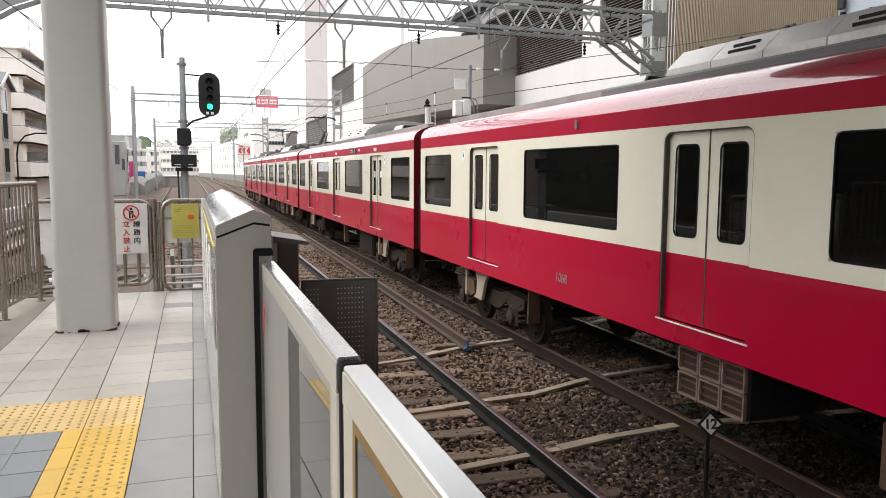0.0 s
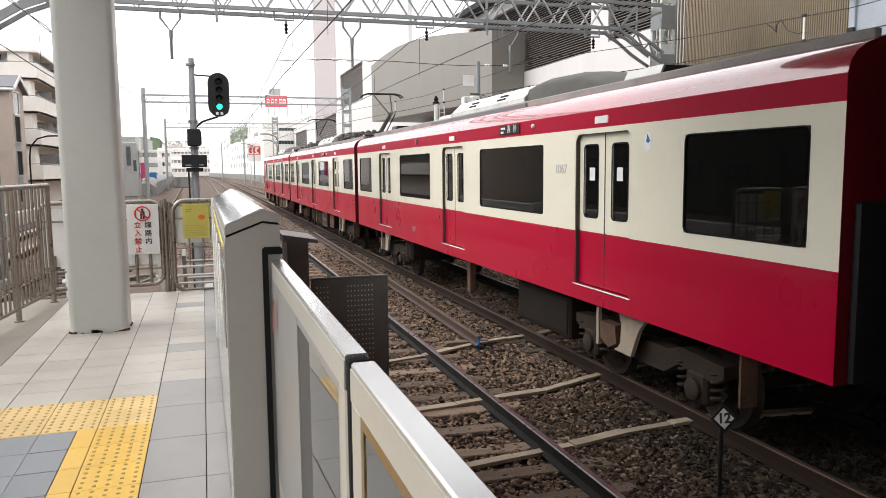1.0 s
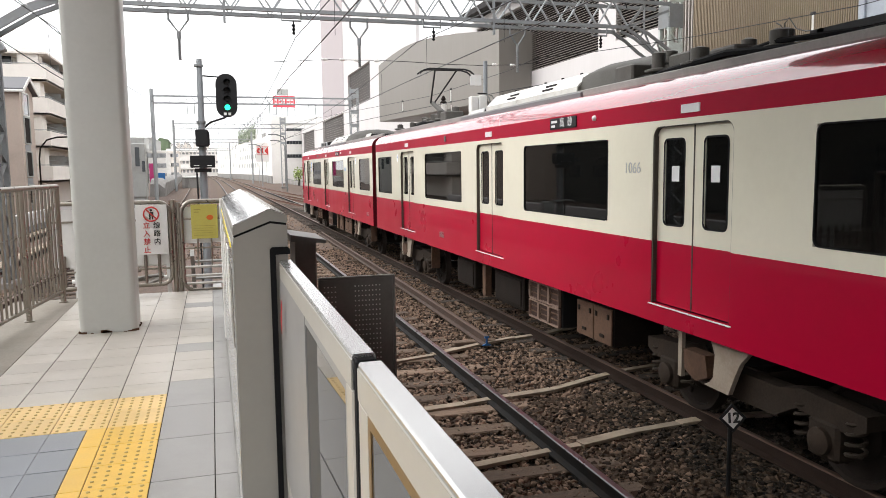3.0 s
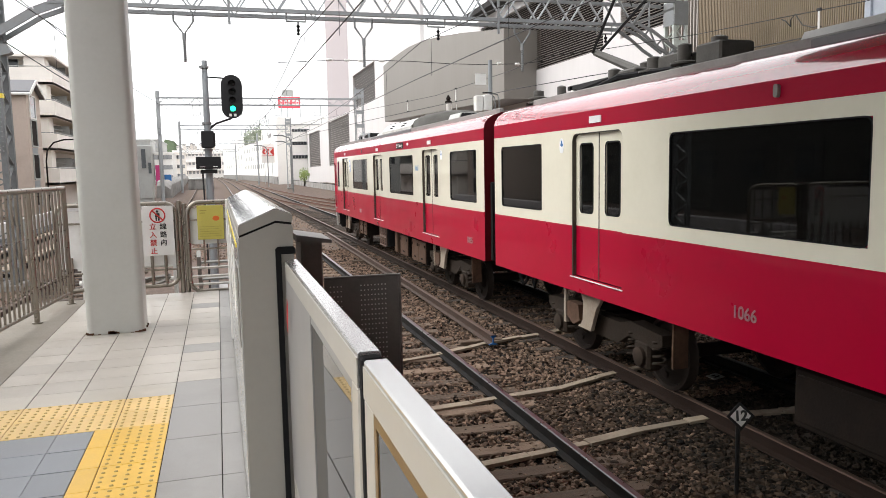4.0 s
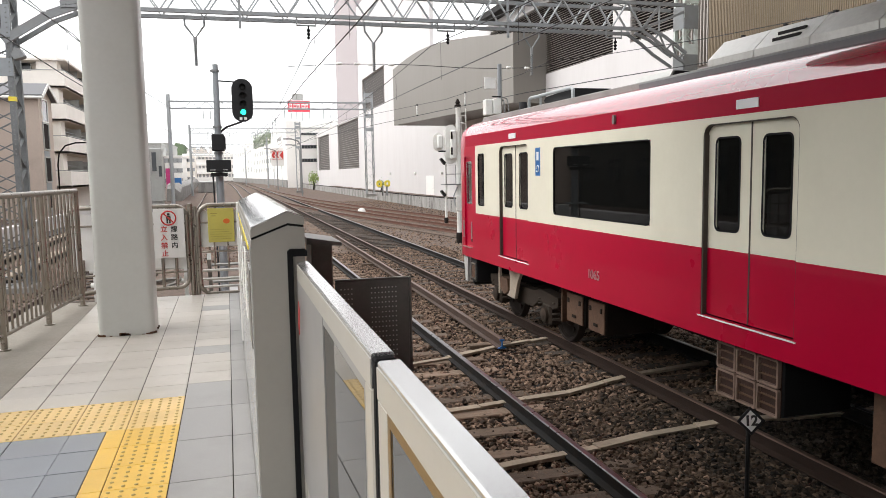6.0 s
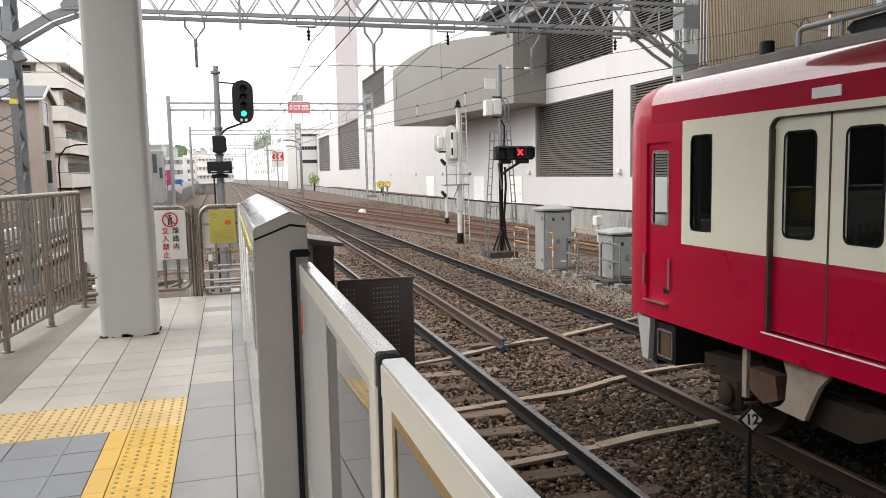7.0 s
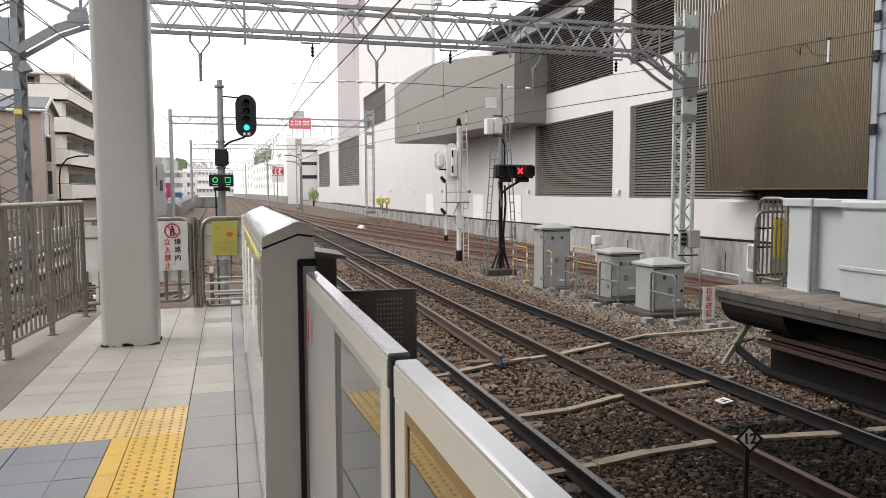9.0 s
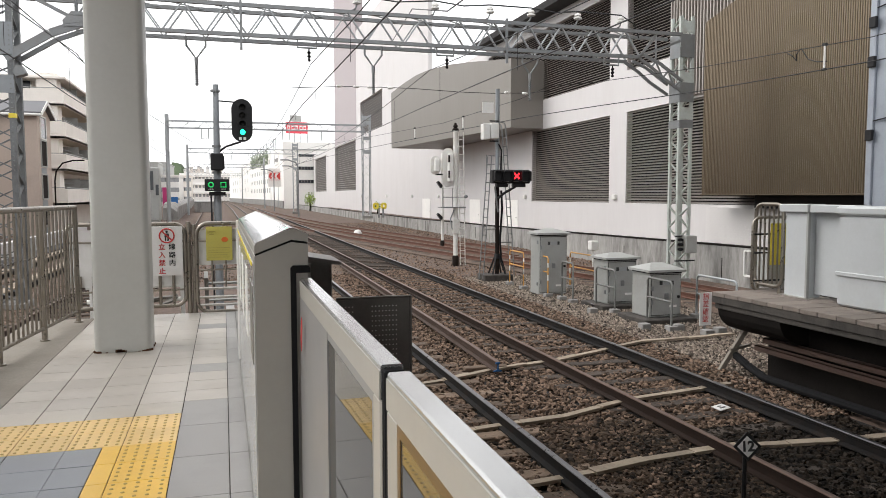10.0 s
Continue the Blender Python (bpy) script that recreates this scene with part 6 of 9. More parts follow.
def make_end_fence():
    Y = 9.93
    g = thing("end_gate", "stainless steel gate with a white no-entry notice", "gate", group="gates at the platform end")
    part("gate_frame", gate_frame(-1.85, -0.48, 0.10, 1.13, Y, 0.026, 0.13), FENCE_STEEL, g, smooth=50)
    for z in (0.30, 0.91):
        part("cross_bar", M().tube([(-1.83, Y, z), (-0.50, Y, z)], 0.013, 6), FENCE_STEEL, g)
    for x in (-1.70, -1.55, -1.40, -1.25, -1.10, -0.94, -0.785, -0.625):
        part("upright_bar", M().tube([(x, Y, 0.12), (x, Y, 0.50)], 0.02, 8), FENCE_STEEL, g, smooth=50)
    part("back_panel", M().box(-1.82, -0.50, Y + 0.032, Y + 0.038, 0.36, 1.06), WHITE_SIGN, g, "pale board behind the bars")
    part("lock_case", M().box(-0.59, -0.50, Y - 0.03, Y + 0.03, 0.68, 0.78, 0.01), GALV, g, "grey lock case")
    part("post", M().tube([(-0.437, Y + 0.02, -0.12), (-0.437, Y + 0.02, 1.155)], 0.030, 10), FENCE_STEEL, g, smooth=50)
    s = thing("no_entry_notice", "white notice with a red pictogram and red and black writing", "notice")
    part("board", M().box(-0.868, -0.508, Y - 0.045, Y - 0.038, 0.485, 1.10, 0.002), WHITE_SIGN, s)
    # pictogram: red ring with a bar over a standing shape
    cx, cz, yf = -0.691, 0.985, Y - 0.049
    part("red_ring", M().tube([(cx + 0.086 * math.cos(k * 0.2618), yf, cz + 0.086 * math.sin(k * 0.2618)) for k in range(24)], 0.009, 5, closed=True), RED_INK, s)
    part("red_bar", M().bar((cx - 0.06, yf, cz + 0.06), (cx + 0.06, yf, cz - 0.06), 0.006, 0.016), RED_INK, s)
    part("dark_shape", M().box(cx - 0.026, cx + 0.026, yf - 0.002, yf + 0.003, cz - 0.02, cz + 0.028, 0.004).box(cx - 0.024, cx - 0.006, yf - 0.002, yf + 0.003, cz - 0.066, cz - 0.02).box(cx + 0.006, cx + 0.024, yf - 0.002, yf + 0.003, cz - 0.066, cz - 0.02)
         .lathe([(0.015, 0), (0.015, 0.004)], 12, pose(cx, yf + 0.002, cz + 0.048, 90, 0, 0)), DARK_INK, s)
    for k, ch in enumerate("立入禁止"):
        writing("red_letter", ch, 0.084, RED_INK, s, pose(-0.752, yf, 0.842 - 0.101 * k) @ FACE_SOUTH, bold=0.0012)
    for k, ch in enumerate("線路内"):
        writing("dark_letter", ch, 0.082, DARK_INK, s, pose(-0.632, yf, 0.842 - 0.101 * k) @ FACE_SOUTH, bold=0.0012)
    g2 = thing("end_gate", "stainless steel gate with a yellow notice", "gate", group="gates at the platform end")
    part("gate_frame", gate_frame(-0.345, 0.62, 0.00, 1.13, Y, 0.028, 0.15), FENCE_STEEL, g2, smooth=50)
    for z in (0.54, 0.91):
        part("cross_bar", M().tube([(-0.33, Y, z), (0.6, Y, z)], 0.012, 6), FENCE_STEEL, g2)
    for x in (-0.16, 0.007, 0.18, 0.36, 0.52):
        part("upright_bar", M().tube([(x, Y, 0.30), (x, Y, 1.1)], 0.011, 6), FENCE_STEEL, g2)
    for z in (0.30, 0.19, 0.09):
        part("low_bar", M().tube([(-0.33, Y, z), (0.6, Y, z)], 0.019, 6), STEEL, g2)
    part("back_panel", M().box(-0.32, 0.6, Y + 0.032, Y + 0.038, 0.60, 1.06), WHITE_SIGN, g2, "pale board behind the bars")
    part("post", M().tube([(-0.375, Y + 0.03, -0.12), (-0.375, Y + 0.03, 1.12)], 0.028, 10), FENCE_STEEL, g2, smooth=50)
    y = thing("yellow_notice", "yellow notice board with an orange mark and small writing", "notice")
    part("board", M().box(-0.226, 0.092, Y - 0.045, Y - 0.038, 0.66, 1.09, 0.002), YELLOW_NOTICE, y)
    part("orange_mark", M().prism([(0.0 + 0.042 * math.cos(k * 0.5236), 0.925 + 0.032 * math.sin(k * 0.5236)) for k in range(12)], "y", Y - 0.050, Y - 0.046), ORANGE_INK, y)
    for k in range(5):
        part("text_bar", M().box(-0.20, 0.06 - 0.03 * (k % 2), Y - 0.049, Y - 0.046, 0.82 - 0.03 * k, 0.824 - 0.03 * k), OCHRE_INK, y)
    part("text_bar", M().box(-0.19, -0.11, Y - 0.049, Y - 0.046, 1.02, 1.03).box(-0.19, -0.13, Y - 0.049, Y - 0.046, 0.99, 1.0), OCHRE_INK, y)
    # steps and rails just beyond the end
    st = thing("track_steps", "pale steel steps and rails beyond the platform end", "steps")
    for k in range(4):
        part("step_bar", M().tube([(-0.25, 10.7 + 0.35 * k, 0.28 - 0.28 * k), (0.75, 10.7 + 0.35 * k, 0.28 - 0.28 * k)], 0.022, 6), CABINET, st)
    for x in (-0.25, 0.75):
        part("stringer", M().bar((x, 10.5, 0.42), (x, 12.0, -1.25), 0.05, 0.12), CABINET, st)
    c = thing("hose_coil", "dark hoses and pale pipes beyond the platform end", "hose")
    part("hose", M().tube([(-0.85 + 0.2 * math.sin(k * 0.8), 10.75 + 0.02 * k, 0.0 + 0.10 * abs(math.sin(k * 0.5))) for k in range(14)], 0.024, 6), PLATE, c)
    part("pipe", M().tube([(-1.8, 10.9, 0.25), (-0.55, 10.9, 0.25)], 0.03, 8).tube([(-1.8, 10.95, 0.05), (-0.45, 10.95, 0.05)], 0.03, 8), POLE_WHITE, c)
    for x in (-1.75, -0.6):
        part("stand", M().box(x, x + 0.05, 10.85, 11.0, -1.3, 0.3), POLE_WHITE, c)


def make_fences():
    rail_fence("side_fence", "stainless steel fence with upright bars along the platform", ((-2.04, 6.15, 0), (-1.67, 9.57, 0)), 1.35, 4, 29, "platform fences")
    rail_fence("side_fence", "stainless steel fence with upright bars continuing along the platform", ((-2.06, 1.5, 0), (-2.06, 6.05, 0)), 1.35, 5, 38, "platform fences")
    f = thing("far_gate", "rounded stainless steel gate at the end of the opposite platform", "gate")
    part("gate_frame", M().tube([(8.25, 9.55 + p, z) for p, z in rounded(0, 0.62, 0.05, 1.33, 0.14)], 0.03, 8, closed=True), FENCE_STEEL, f, smooth=50)
    for k in range(5):
        part("upright_bar", M().tube([(8.25, 9.66 + 0.1 * k, 0.06), (8.25, 9.66 + 0.1 * k, 1.32)], 0.016, 6), FENCE_STEEL, f)
    for yy, zz in ((9.6, -0.05), (10.1, -0.3)):
        part("leg", M().tube([(8.25, yy, zz), (8.25, yy, 0.1)], 0.025, 8), FENCE_STEEL, f)
    part("second_frame", M().tube([(8.6 + p, 10.05, z) for p, z in rounded(-0.5, 0.85, -0.05, 1.12, 0.14)], 0.026, 8, closed=True), FENCE_STEEL, f, smooth=50)
    for z in (0.1, 0.55, 0.85):
        part("cross_bar", M().tube([(8.12, 10.05, z), (9.45, 10.05, z)], 0.015, 6), BLACK_PAINT, f)
    part("yellow_board", M().box(8.42, 8.80, 10.02, 10.03, 0.35, 1.02), YELLOW_SIGN, f, "yellow notice board seen edge on")
    part("cream_board", M().box(8.42, 9.40, 10.06, 10.07, -0.02, 0.9), GATE_FRAME, f)
    w = thing("far_platform_doors", "white platform door panels on the opposite platform", "platform door")
    part("cabinet", M().box(8.18, 8.42, 8.95, 9.42, -0.045, 1.22, 0.01), FAR_DOOR, w)
    part("cabinet_cap", M().box(8.12, 8.46, 8.92, 9.50, 1.22, 1.34, 0.01), FAR_DOOR, w)
    part("cap_rail", M().box(8.14, 8.44, 8.10, 8.90, 1.22, 1.335, 0.01), FAR_DOOR, w)
    part("fixed_panel", M().box(8.30, 8.36, 8.20, 8.95, 0.02, 1.22, 0.006), FAR_DOOR, w)
    part("edge_strip", M().box(8.14, 8.19, 8.92, 8.96, -0.045, 1.22, 0.005), CABINET, w)
    part("door_case", M().box(8.02, 8.40, -8, 8.25, -0.03, 1.20, 0.03), FAR_DOOR, w)
    part("case_cap", M().box(7.98, 8.44, -8, 8.28, 1.20, 1.325, 0.03), FAR_DOOR, w)
    part("case_ridge", M().box(7.99, 8.02, -8, 8.25, 0.38, 0.44, 0.01), FAR_DOOR, w)
    part("foot_bolt", M().box(8.1, 8.5, 8.85, 9.45, -0.05, -0.03), STEEL, w)


def make_marker():
    m12 = thing("car_stop_marker", "black diamond marker plate reading 12 on a thin post", "marker")
    x, y, z = 4.075, 5.05, -0.578
    q = pose(x, y, z, -10, 0, -14)

    def dia(r, t0, t1):
        mm = M().prism([(0, -r), (r, 0), (0, r), (-r, 0)], "y", t0, t1)
        mm.v = [tuple(q @ Vector(v)) for v in mm.v]
        return mm
    part("plate", dia(0.118, 0, 0.008), BLACK_PAINT, m12)
    part("white_field", dia(0.086, -0.003, 0.0), WHITE_SIGN, m12)
    writing("figures", "12", 0.115, DARK_INK, m12, q @ pose(0, -0.005, 0) @ FACE_SOUTH, 0.002, bold=0.004)
    part("post", M().tube([(x, y + 0.03, -1.30), (x, y + 0.03, z - 0.02)], 0.018, 8), BLACK_PAINT, m12)


def signal_head(parent, x, y, z, w, h, front):
    """A tall rounded backboard with lamps and hoods."""
    prof = [(x + px, z + pz) for px, pz in rounded(-w / 2, w / 2, -h / 2, h / 2, w / 2 - 0.002, 8)]
    part("backboard", M().prism(prof, "y", y, y + 0.03), BLACK_PAINT, parent, "black rounded backboard", smooth=30)
    part("lamp_case", M().box(x - w * 0.32, x + w * 0.32, y + 0.03, y + 0.25, z - h * 0.38, z + h * 0.38, 0.03), BLACK_PAINT, parent)
    for k in range(4):
        zz = z + h * (0.30 - 0.19 * k)
        lit = k == 3
        part("lamp", M().lathe([(0.0, 0.0), (0.062, 0.0), (0.05, 0.02), (0, 0.03)], 16, pose(x + 0.01, y, zz, 90, 0, 0)), GREEN_LIGHT if lit else LENS_DARK, parent,
             "lit green lamp" if lit else "")
        hood = M()
        vs = []
        for d in (0.0, 0.16):
            vs += [(x + 0.01 + 0.088 * math.cos(radians(a)), y - d, zz + 0.088 * math.sin(radians(a)) - d * 0.08) for a in range(0, 181, 20)]
            vs += [(x + 0.01 + 0.082 * math.cos(radians(a)), y - d, zz + 0.082 * math.sin(radians(a)) - d * 0.08) for a in range(180, -1, -20)]
        n = 20
        fs = [(i, (i + 1) % n, n + (i + 1) % n, n + i) for i in range(n)] + [tuple(range(n, 2 * n))]
        part("hood", hood.add(vs, fs), BLACK_PAINT, parent)


ROUTE_LAMPS = []


def make_main_signal():
    s = thing("starting_signal", "tall railway signal showing green on a grey pole", "railway signal", pose(-0.03, 0, -0.02))
    x, y = -0.10, 18.0
    part("pole", M().tube([(x, y, -1.3), (x, y, 1.4), (x + 0.015, y, 4.02)], [0.095, 0.085, 0.06], 14), POLE_GREY, s, smooth=50)
    for z in (0.6, 2.6, 3.85, 2.0):
        part("clamp", M().lathe([(0.105, z), (0.105, z + 0.05)], 12, pose(x, y, 0)), GALV, s, smooth=40)
    signal_head(s, 0.475, y - 0.12, 3.215, 0.465, 0.975, True)
    part("bracket", M().tube([(x, y, 3.66), (0.45, y, 3.63)], 0.016, 6), BLACK_PAINT, s)
    part("bracket", M().tube([(x, y, 2.45), (0.1, y, 2.62), (0.45, y, 2.74)], 0.025, 6), BLACK_PAINT, s)
    for xx in (0.40, 0.50):
        part("number_bar", M().box(xx, xx + 0.06, y - 0.125, y - 0.118, 2.775, 2.835), WHITE_SIGN, s, "small white mark")
    part("relay_case", M().box(-0.235, 0.045, y - 0.30, y - 0.06, 2.07, 2.45, 0.02), BLACK_PAINT, s, "black relay case")
    part("case_hinge", M().box(0.045, 0.07, y - 0.25, y - 0.18, 2.1, 2.4), BLACK_PAINT, s)
    d = part("route_display", M().box(-0.37, 0.165, y - 0.34, y - 0.09, 1.60, 1.87, 0.01), BLACK_PAINT, s, "black display with green ring and square")
    cx = -0.235
    ring = part("green_ring", M().tube([(cx + 0.052 * math.cos(k * 0.5236), y - 0.345, 1.745 + 0.052 * math.sin(k * 0.5236)) for k in range(12)], 0.015, 5, closed=True), GREEN_SIGN_LIGHT, d)
    sq = [(a, y - 0.345, b) for a, b in ((-0.02, 1.693), (0.09, 1.693), (0.09, 1.797), (-0.02, 1.797))]
    square = part("green_square", M().tube(sq, 0.016, 4, closed=True), GREEN_SIGN_LIGHT, d)
    ROUTE_LAMPS.extend((ring, square))
    part("display_underline", M().box(cx - 0.06, cx + 0.06, y - 0.346, y - 0.34, 1.64, 1.652).box(-0.01, 0.09, y - 0.346, y - 0.34, 1.64, 1.652), WHITE_SIGN, d)
    part("lower_bracket", M().box(-0.28, 0.08, y - 0.25, y - 0.08, 1.50, 1.585), BLACK_PAINT, s)
    part("cable", M().tube([(x - 0.14, y - 0.05, 1.5), (x - 0.13, y - 0.05, 0.6), (x - 0.12, y, -1.2)], 0.02, 6), WIRE, s)
    part("step_plate", M().box(-0.38, 0.12, y - 0.2, y + 0.1, 0.62, 0.66), GALV, s)


def ladder(parent, p, q, w, axis, n, material, r=0.018):
    p, q, s = Vector(p), Vector(q), Vector(axis).normalized() * w / 2
    for o in (-s, s):
        part("ladder_stile", M().tube([p + o, q + o], r, 6), material, parent)
    for k in range(1, n):
        c = p + (q - p) * (k / n)
        part("ladder_rung", M().tube([c - s, c + s], r * 0.7, 5), material, parent)


def make_route_signal():
    s = thing("route_signal", "grey signal mast with a black display showing a red cross", "railway signal", pose(-0.17, 0, 0.03))
    x, y = 8.72, 22.9
    part("footing", M().box(x - 0.55, x + 0.42, y - 0.4, y + 0.4, -1.34, -1.12, 0.02), SLAB_SIDE, s)
    for a, b in ((-0.22, -0.2), (0.22, -0.2), (-0.22, 0.2), (0.22, 0.2)):
        part("base_strut", M().bar((x + a, y + b, -1.13), (x + a * 0.25, y + b * 0.25, -0.55), 0.035, 0.05), BLACK_PAINT, s)
    part("base_collar", M().lathe([(0.10, -0.62), (0.10, -0.5), (0.08, -0.46)], 12, pose(x, y, 0)), BLACK_PAINT, s, smooth=30)
    part("lower_pole", M().tube([(x, y, -1.12), (x, y, 1.9)], 0.068, 12), UNDER_GREY, s, "dark lower pole", smooth=50)
    part("pole", M().tube([(x, y, 1.9), (x, y, 4.85)], 0.068, 12), POLE_GREY, s, smooth=50)
    d = part("route_display", M().box(8.41, 9.70, y - 0.42, y - 0.14, 1.82, 2.26, 0.03), BLACK_PAINT, s, "black four-part display")
    for k in range(4):
        part("display_cell", frame_ring(0, 0.30, 0, 0.34, 0.02, 0.05, 0, 0.14), BLACK_PAINT, d).matrix_basis = Matrix(((0, 1, 0, 8.44 + 0.315 * k), (-1, 0, 0, y - 0.42), (0, 0, 1, 1.88), (0, 0, 0, 1)))
        part("display_mark", M().box(8.50 + 0.315 * k, 8.66 + 0.315 * k, y - 0.425, y - 0.42, 1.875, 1.895), GATE_FRAME, d)
    for k in range(2):
        part("lower_case", M().box(8.58 + 0.55 * k, 8.95 + 0.6 * k, y - 0.40, y - 0.2, 1.70, 1.82, 0.02), BLACK_PAINT, d)
    c = (9.23, y - 0.43, 2.06)
    part("red_cross", M().bar((c[0] - 0.085, c[1], c[2] - 0.09), (c[0] + 0.085, c[1], c[2] + 0.09), 0.02, 0.045).bar((c[0] - 0.085, c[1], c[2] + 0.09), (c[0] + 0.085, c[1], c[2] - 0.09), 0.018, 0.045), RED_LIGHT, d)
    part("arm", M().tube([(x, y - 0.08, 1.35), (x + 0.18, y - 0.2, 1.52), (9.25, y - 0.25, 1.72)], 0.04, 8), BLACK_PAINT, s)
    part("arm", M().tube([(x, y - 0.08, 0.9), (x - 0.16, y - 0.2, 1.72)], 0.03, 8), GALV, s)
    part("white_case", M().box(x - 0.58, x - 0.35, y - 0.3, y, 3.22, 3.72, 0.02), POLE_WHITE, s, "white equipment case")
    part("white_case", M().box(x - 0.33, x - 0.07, y - 0.35, y - 0.05, 3.25, 3.74, 0.02), POLE_WHITE, s)
    part("white_plate", M().box(x - 0.52, x - 0.14, y - 0.03, y, 4.08, 4.42, 0.005), WHITE_SIGN, s, "blank white plate")
    for z in (3.16, 3.80):
        part("case_arm", M().box(x - 0.3, x, y - 0.12, y - 0.08, z, z + 0.04), BLACK_PAINT, s)
    ladder(s, (x - 0.62, y - 0.2, -1.25), (x - 0.30, y - 0.1, 2.70), 0.15, (1, 0.2, 0), 14, GALV)
    ladder(s, (x + 0.62, y + 0.2, -1.25), (x + 0.26, y + 0.1, 3.6), 0.15, (1, 0.2, 0), 17, GALV)
    part("ladder_hook", M().tube([(x + 0.19, y + 0.1, 3.6), (x + 0.16, y + 0.1, 3.72), (x + 0.04, y, 3.76)], 0.018, 6).tube([(x + 0.33, y + 0.1, 3.6), (x + 0.28, y + 0.1, 3.78), (x + 0.04, y, 3.82)], 0.018, 6), GALV, s)
    for z in (0.35, -0.1):
        part("ladder_tie", M().tube([(x - 0.48, y - 0.15, z), (x, y, z)], 0.014, 5), GALV, s)
    part("ladder_tie", M().tube([(x, y, -0.1), (x + 0.53, y + 0.15, -0.1)], 0.014, 5), GALV, s)
    part("work_basket", M().tube([(x - 0.34, y + 0.1, 2.2), (x - 0.34, y + 0.1, 2.74), (x - 0.05, y + 0.1, 2.72), (x + 0.2, y + 0.1, 2.7), (x + 0.2, y + 0.1, 2.2)], 0.016, 6).tube([(x - 0.34, y + 0.1, 2.45), (x + 0.2, y + 0.1, 2.45)], 0.012, 6), GALV, s, "small railed work basket")
    part("cable", M().tube([(x + 0.10, y - 0.1, 1.6), (x + 0.13, y - 0.1, 1.0), (x + 0.06, y - 0.1, 0), (x + 0.1, y - 0.1, -0.6), (x + 0.25, y - 0.1, -1.1)], 0.035, 6), BLACK_RUBBER, s)
    part("cable", M().tube([(x, y - 0.1, 3.1), (x + 0.1, y - 0.1, 2.9), (x + 0.08, y - 0.1, 2.2)], 0.025, 6), BLACK_RUBBER, s)


def make_white_signals():
    s = thing("white_signal_post", "white signal post seen from behind with a ladder", "railway signal")
    x, y = 8.78, 28.2
    part("post", M().tube([(x, y, -1.3), (x, y, 4.0)], [0.098, 0.088], 14), POLE_WHITE, s, smooth=50)
    part("base", M().lathe([(0.13, -1.32), (0.13, -0.95), (0.10, -0.9)], 14, pose(x, y, 0)), UNDER_GREY, s, smooth=40)
    part("cap", M().lathe([(0.13, 4.0), (0.13, 4.06), (0.06, 4.10), (0.10, 4.16), (0.03, 4.3)], 12, pose(x, y, 0)), UNDER_GREY, s, smooth=50)
    prof = [(x - 0.28 + a, z) for a, z in rounded(-0.21, 0.21, 1.80, 3.32, 0.20, 8)]
    part("backboard", M().prism(prof, "y", y + 0.05, y + 0.10), POLE_WHITE, s, "white back of a tall signal board", smooth=30)
    part("lamp_case", M().box(x - 0.33, x - 0.12, y - 0.2, y + 0.05, 2.0, 3.1, 0.04), POLE_WHITE, s)
    for z in (2.15, 2.75):
        part("lamp_bracket", M().box(x - 0.36, x - 0.30, y - 0.24, y - 0.2, z, z + 0.28), UNDER_GREY, s)
    ladder(s, (x + 0.30, y, -1.3), (x + 0.22, y, 3.95), 0.20, (1, 0, 0), 18, POLE_WHITE)
    for z in (3.4, 1.5, 0.2):
        part("ladder_tie", M().tube([(x, y, z), (x + 0.24, y, z)], 0.016, 5), POLE_WHITE, s)
    part("work_platform", M().box(x - 0.66, x + 0.36, y - 0.25, y + 0.25, 0.98, 1.02), GALV, s, "small steel work platform")
    part("platform_rail", M().tube([(x - 0.58, y - 0.2, 1.0), (x - 0.58, y - 0.2, 1.75), (x - 0.18, y - 0.2, 1.75), (x - 0.18, y - 0.2, 1.0)], 0.016, 6).tube([(x - 0.58, y - 0.2, 1.4), (x + 0.34, y - 0.2, 1.4)], 0.014, 6), GALV, s)
    part("round_lamp", M().lathe([(0.02, 0), (0.07, 0.02), (0.07, 0.1), (0.03, 0.14)], 12, pose(x + 0.34, y - 0.2, 1.42, 90, 0, 0)), GALV, s, smooth=50)
    part("cable", M().tube([(x - 0.1, y - 0.12, 0.9), (x - 0.25, y - 0.12, 0.55), (x - 0.2, y - 0.12, 0.2), (x - 0.06, y - 0.1, 0.0)], 0.022, 6), POLE_GREY, s)
    part("lower_case", M().box(x - 0.16, x + 0.10, y - 0.16, y - 0.08, -0.05, 0.55, 0.03), POLE_WHITE, s)
    t = thing("white_signal_post", "slim white signal post with an oval signal", "railway signal")
    x, y = 11.28, 38.6
    part("post", M().tube([(x, y, -1.3), (x, y, 3.72)], 0.068, 12), POLE_WHITE, t, smooth=50)
    part("base", M().lathe([(0.12, -1.32), (0.12, -1.0), (0.08, -0.95)], 12, pose(x, y, 0)), UNDER_GREY, t, smooth=40)
    prof = [(x - 0.40 + a, z) for a, z in rounded(-0.28, 0.28, 2.58, 3.54, 0.27, 8)]
    part("backboard", M().prism(prof, "y", y - 0.1, y), POLE_WHITE, t, "white back of an oval signal", smooth=30)
    part("lamp_case", M().box(x - 0.50, x - 0.22, y - 0.35, y - 0.1, 2.72, 3.42, 0.05), POLE_WHITE, t)
    part("bracket", M().box(x - 0.4, x, y - 0.1, y - 0.03, 2.54, 2.62), BLACK_PAINT, t)
